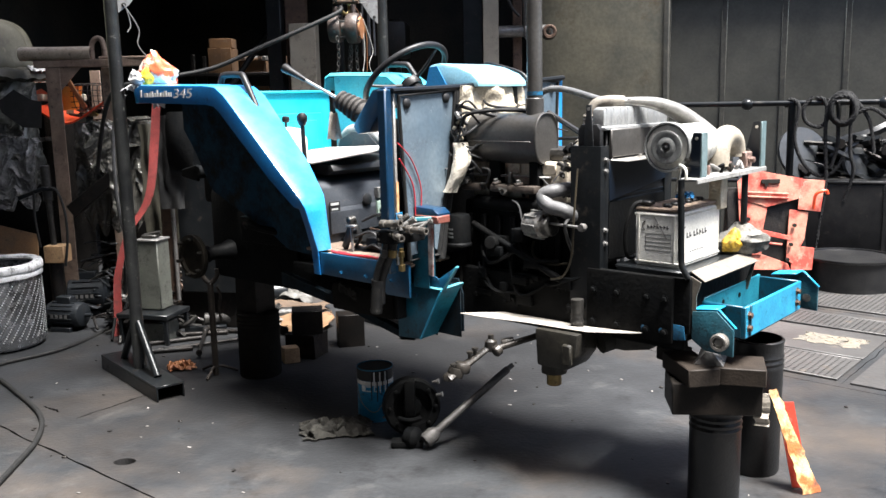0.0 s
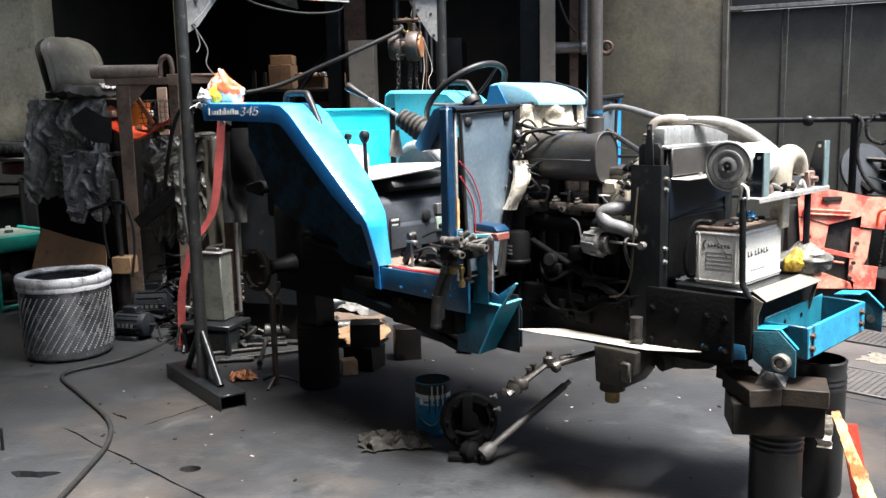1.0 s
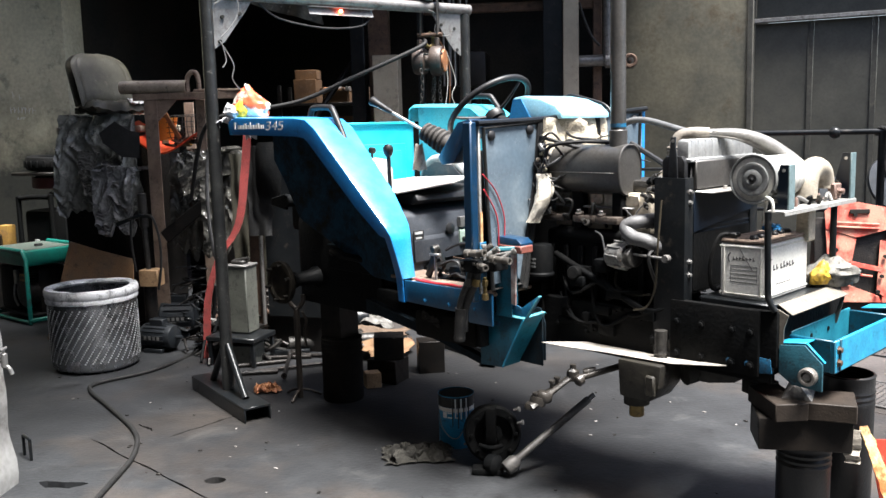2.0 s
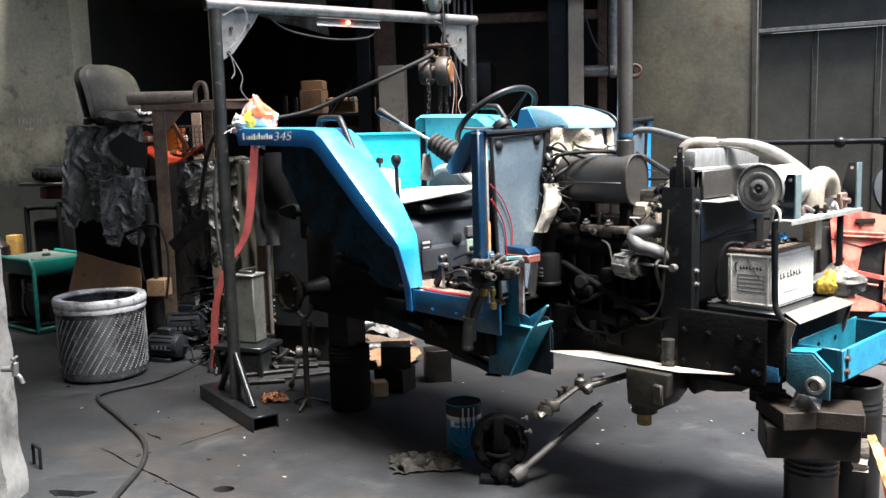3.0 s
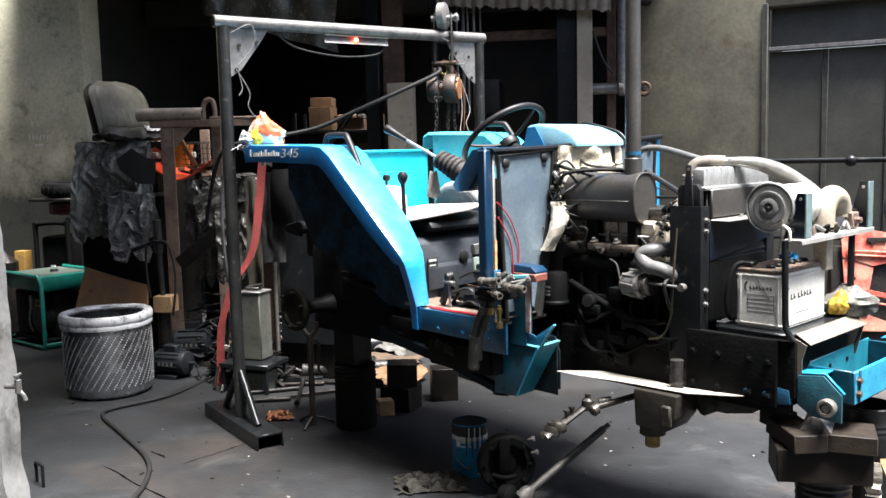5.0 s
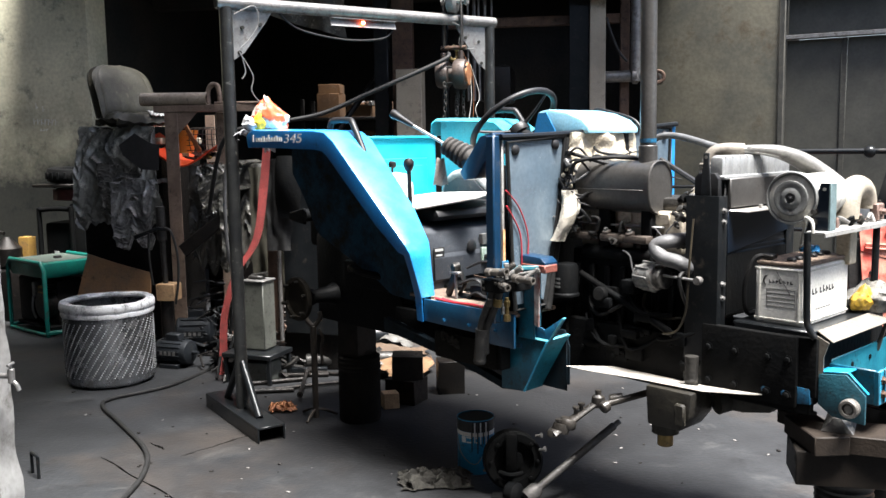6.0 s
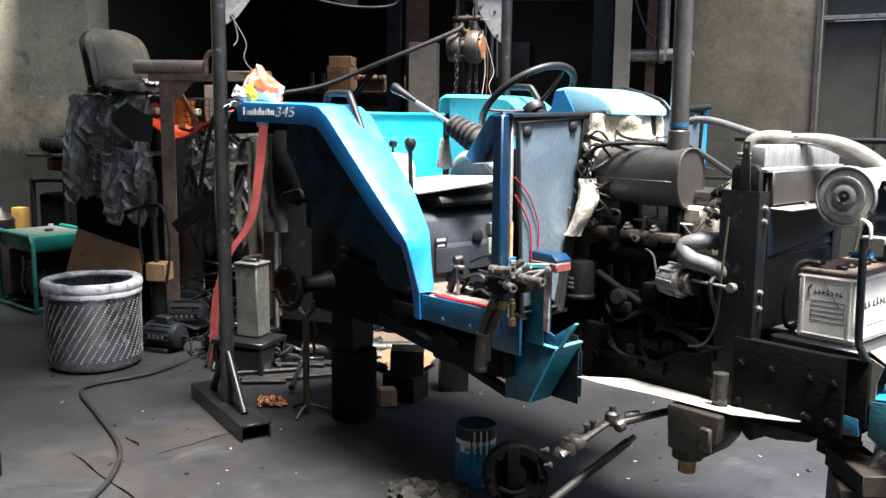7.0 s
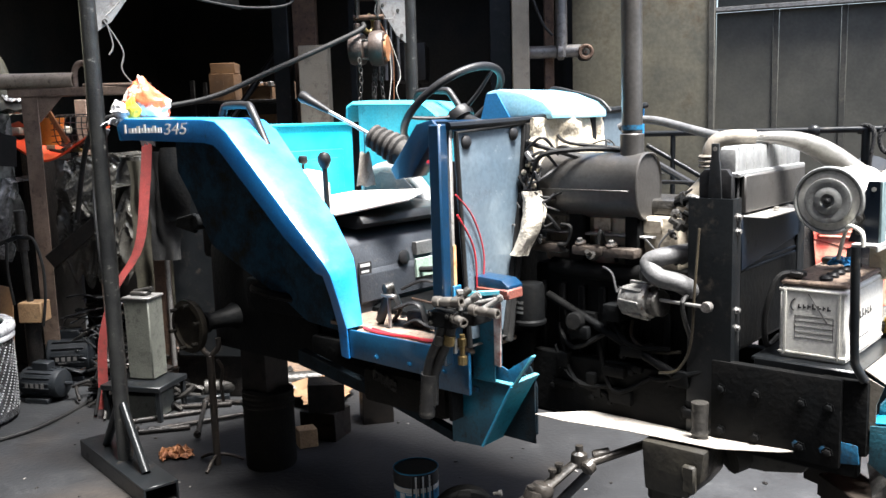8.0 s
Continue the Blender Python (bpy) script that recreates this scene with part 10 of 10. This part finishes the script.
def red_panel():
    """A red pressed-steel chassis panel leaning against the railing."""
    t = thing("red_chassis_panel", "faded red pressed-steel machine panel with square cut-outs", "machine panel", (0, 0, 0))
    outlines = (
        ((1.988, 0.827), (2.092, 0.916), (2.471, 0.842), (2.440, 0.694), (2.204, 0.635), (1.992, 0.701)),
        ((2.460, 0.838), (2.640, 0.824), (2.598, 0.594), (2.431, 0.616)),
        ((1.993, 0.698), (2.208, 0.632), (2.165, 0.445), (2.156, 0.285), (2.070, 0.286), (2.001, 0.447)),
        ((2.164, 0.469), (2.383, 0.418), (2.377, 0.386), (2.158, 0.432)),
        ((2.376, 0.613), (2.514, 0.592), (2.477, 0.393), (2.441, 0.329), (2.385, 0.210), (2.336, 0.251)),
        ((2.433, 0.342), (2.550, 0.328), (2.527, 0.166), (2.371, 0.168), (2.376, 0.234)),
        ((2.070, 0.283), (2.160, 0.288), (2.353, 0.215), (2.368, 0.168), (2.082, 0.171)),
    )
    for k, pts in enumerate(outlines):
        b = bmn()
        y = 6.30 + 0.004 * k
        slab(b, [Vector((x + 0.06, y + 0.22 * (z - 0.1), max(z, 0.004))) for x, z in pts], 0.010, 0.002)
        part("plate", b, RED_FADED, t)
    for x0, z0, x1, z1 in ((2.02, 0.72, 2.36, 0.70), (2.02, 0.75, 2.36, 0.73), (2.02, 0.40, 2.30, 0.36)):
        b = bmn()
        rod(b, (x0 + 0.06, 6.285 + 0.22 * (z0 - 0.1), z0), (x1 + 0.06, 6.285 + 0.22 * (z1 - 0.1), z1), 0.009, 8)
        part("rib", b, RED_FADED, t)
    b = bmn()
    tube(b, [(2.60, 6.40, 0.62), (2.605, 6.39, 0.72), (2.64, 6.38, 0.75), (2.68, 6.38, 0.755), (2.69, 6.38, 0.73)], 0.012, 8, 4)
    part("catch", b, ORANGE, t, "orange catch lever")
    for x, z in ((2.20, 0.80), (2.40, 0.50), (2.37, 0.36), (2.34, 0.25), (2.06, 0.55)):
        b = bmn()
        y = 6.30 + 0.22 * (z - 0.1)
        lathe(b, [(0.014, -0.006), (0.014, 0.016), (0, 0.0161)], (x + 0.06, y - 0.01, z), (0, 1, 0), 12)
        part("hole", b, UNLIT_BLACK, t)
    b = bmn()
    box(b, (2.22, 6.44, 0.808), (2.36, 6.455, 0.842), 0.004)
    part("slot", b, UNLIT_BLACK, t)
    b = bmn()
    prism(b, [(6.34, 0.0), (6.62, 0.0), (6.52, 0.78), (6.49, 0.78)], "x", 1.98, 2.56, 0.01)
    single("steel_block", b, SCRAP, "black scrap casing behind the red panel", "scrap")
    single("red_crate", crate(), RED, "red plastic crate top behind the battery", "crate", (1.80, 6.75, 0), -20)


def crate():
    b = bmn()
    box(b, (-0.2, -0.15, 0), (0.2, -0.13, 0.30), 0.004)
    box(b, (-0.2, 0.13, 0), (0.2, 0.15, 0.30), 0.004)
    box(b, (-0.2, -0.15, 0), (-0.18, 0.15, 0.30), 0.004)
    box(b, (0.18, -0.15, 0), (0.2, 0.15, 0.30), 0.004)
    box(b, (-0.2, -0.15, 0), (0.2, 0.15, 0.02), 0.004)
    return b


red_panel()
b = bmn()
lathe(b, [(0.30, 0.0), (0.32, 0.012), (0.315, 0.05), (0.325, 0.13), (0.315, 0.21), (0.32, 0.23), (0.335, 0.235), (0.335, 0.25), (0.315, 0.252), (0.31, 0.238), (0.15, 0.232), (0, 0.23)], (0, 0, 0), (0, 0, 1), 48)
for v in b.verts:
    v.co.x += 0.008 * noise.noise(v.co * 6)
    v.co.y += 0.008 * noise.noise(v.co * 6 + Vector((4, 0, 0)))
single("cut_drum", b, DRUM_BLACK, "low black cut-down drum lying on the floor", "drum", (2.92, 6.48, 0))
tank = thing("steel_tank", "long black steel tank beside the railing", "tank", (2.80, 7.05, 0), wall_turn)
b = bmn()
box(b, (-0.05, 0.0, 0.05), (2.6, 0.55, 0.745), 0.02)
part("body", b, DRUM_BLACK, tank)
b = bmn()
box(b, (-0.06, -0.01, 0.745), (2.61, 0.56, 0.76), 0.005)
part("lid", b, DRUM_BLACK, tank)
for x in (0.1, 1.25, 2.4):
    b = bmn()
    box(b, (x, 0.02, 0.0), (x + 0.08, 0.53, 0.05), 0.004)
    part("skid", b, DARK_STEEL, tank)
for x in (0.55, 1.2, 1.85):
    b = bmn()
    box(b, (x, -0.012, 0.06), (x + 0.03, 0.0, 0.74), 0.003)
    part("rib", b, DRUM_BLACK, tank)
scrap_pile("scrap_heap", (3.4, 7.5, 0.70), 0.8, 0.35, 0.45, 60, 15, "dark scrap heaped on the black tank", (DARK_STEEL, SCRAP), (0.015, 0.05), (0.3, 0.8))
for k, (x, y, z, r) in enumerate(((2.45, 7.55, 0.85, 0.16), (2.9, 7.5, 0.95, 0.24), (3.35, 7.35, 0.88, 0.2))):
    b = bmn()
    lathe(b, [(r * 0.5, -0.02), (r, -0.015), (r, 0.015), (r * 0.5, 0.02), (0, 0.02)], (0, 0, 0), (0.3, -1, 0.4), 26)
    single("steel_disc", b, STEEL_BLUE, "dull blue-grey steel disc leaning on the scrap heap", "steel disc", (x, y, z), 0, "discs on the heap")
    b = bmn()
    box(b, (-r * 0.5, -0.12, 0), (r * 0.5, 0.12, z - r * 0.9), 0.01)
    single("scrap_block", b, SCRAP, "dark scrap block carrying a disc", "scrap", (x, y + 0.02, 0), wall_turn)


SAND = material("yellow_grey_dust", (0.16, 0.135, 0.10), (0.11, 0.10, 0.085), 0.95, 0, 14, (0.08, 0.075, 0.065), 0.4, 0.5)


def gratings():
    """Steel cover plates and perforated gratings let into the floor, along the tractor's axes."""
    def plate(u0, u1, v0, v1, holes):
        t = thing("floor_grating" if holes else "floor_plate", "perforated steel drain grating in the floor" if holes else "worn steel cover plate in the floor", "grating" if holes else "plate")
        t.matrix_world = AXES
        b = bmn()
        if not holes:
            box(b, (u0, v0, 0.001), (u1, v1, 0.010), 0.002)
            part("sheet", b, PLATE, t)
            return
        nu, nv = max(2, round((u1 - u0 - 0.04) / 0.034)), max(2, round((v1 - v0 - 0.04) / 0.030))
        box(b, (u0, v0, 0.001), (u1, v0 + 0.02, 0.013), 0.002)
        box(b, (u0, v1 - 0.02, 0.001), (u1, v1, 0.013), 0.002)
        box(b, (u0, v0 + 0.02, 0.001), (u0 + 0.02, v1 - 0.02, 0.013), 0.002)
        box(b, (u1 - 0.02, v0 + 0.02, 0.001), (u1, v1 - 0.02, 0.013), 0.002)
        part("frame", b, PLATE, t)
        b = bmn()
        du, dv = (u1 - u0 - 0.04) / nu, (v1 - v0 - 0.04) / nv
        for i in range(nu):
            for j in range(nv):
                cu, cv = u0 + 0.02 + (i + 0.5) * du, v0 + 0.02 + (j + 0.5) * dv
                outer = [b.verts.new((cu + sx * du / 2, cv + sy * dv / 2, 0.011)) for sx, sy in ((-1, -1), (0, -1), (1, -1), (1, 0), (1, 1), (0, 1), (-1, 1), (-1, 0))]
                inner = [b.verts.new((cu + du * (0.30 if k % 2 == 0 else 0.40) * math.cos(a) * (0.55 if k % 2 == 0 else 1), cv + dv * (0.30 if k % 2 == 0 else 0.40) * math.sin(a) * (0.55 if k % 2 == 0 else 1), 0.011)) for k, a in enumerate(radians(225 + 45 * k) for k in range(8))]
                low = [b.verts.new((v.co.x, v.co.y, 0.002)) for v in inner]
                for k in range(8):
                    k2 = (k + 1) % 8
                    b.faces.new((outer[k], outer[k2], inner[k2], inner[k]))
                    b.faces.new((inner[k], inner[k2], low[k2], low[k]))
        part("mesh_sheet", b, PLATE, t)
        # thin black sheet in place of the darkness under the holes
        b = bmn()
        box(b, (u0 + 0.01, v0 + 0.01, 0.0005), (u1 - 0.01, v1 - 0.01, 0.002), 0)
        part("dark_backing", b, UNLIT_BLACK, t, "black sheet standing in for the dark below the grating")
    plate(-0.35, 0.33, 1.62, 2.05, True)
    plate(-0.55, 0.33, 2.08, 2.62, False)
    plate(-0.60, 0.40, 2.66, 3.00, True)
    plate(0.40, 1.5, 1.60, 2.62, False)
    plate(0.42, 1.5, 2.66, 3.3, False)
    plate(-0.6, 0.4, 3.2, 4.2, True)


gratings()
b = crumple(0.34, 0.20, 0.012, 61.0, (0, 0, 0), 30, 7)
single("sand_spill", b, SAND, "thin spill of yellow dust on a floor plate", "dust", (*world_of(0.07, 2.36).xy, 0.007), TURN, kind="stuff")
CHIP = material("grey_litter", (0.20, 0.19, 0.18), (0.11, 0.105, 0.10), 0.8)
# small chips and litter on the floor
random.seed(99)
chip = bmn()
box(chip, (-0.012, -0.006, 0), (0.012, 0.006, 0.006), 0.002)
cm = mesh("chip", chip, CHIP)
cd = bmn()
box(cd, (-0.012, -0.008, 0), (0.012, 0.008, 0.008), 0.002)
cmd = mesh("dark_chip", cd, SCRAP)
for k in range(130):
    x, y = random.uniform(-3.4, 2.2), random.uniform(2.6, 5.2)
    if abs(x + 0.2) < 0.25 and abs(y - 3.4) < 0.3:
        continue
    o = new("chip", cm if random.random() < 0.4 else cmd)
    s = random.uniform(0.3, 0.9)
    o.matrix_world = pose(x, y, 0.0005, 0, 0, random.uniform(0, 180)) @ Matrix.Diagonal((s, s, s, 1))
    tagged(o, "small chip of litter on the concrete floor", "litter", "floor litter")
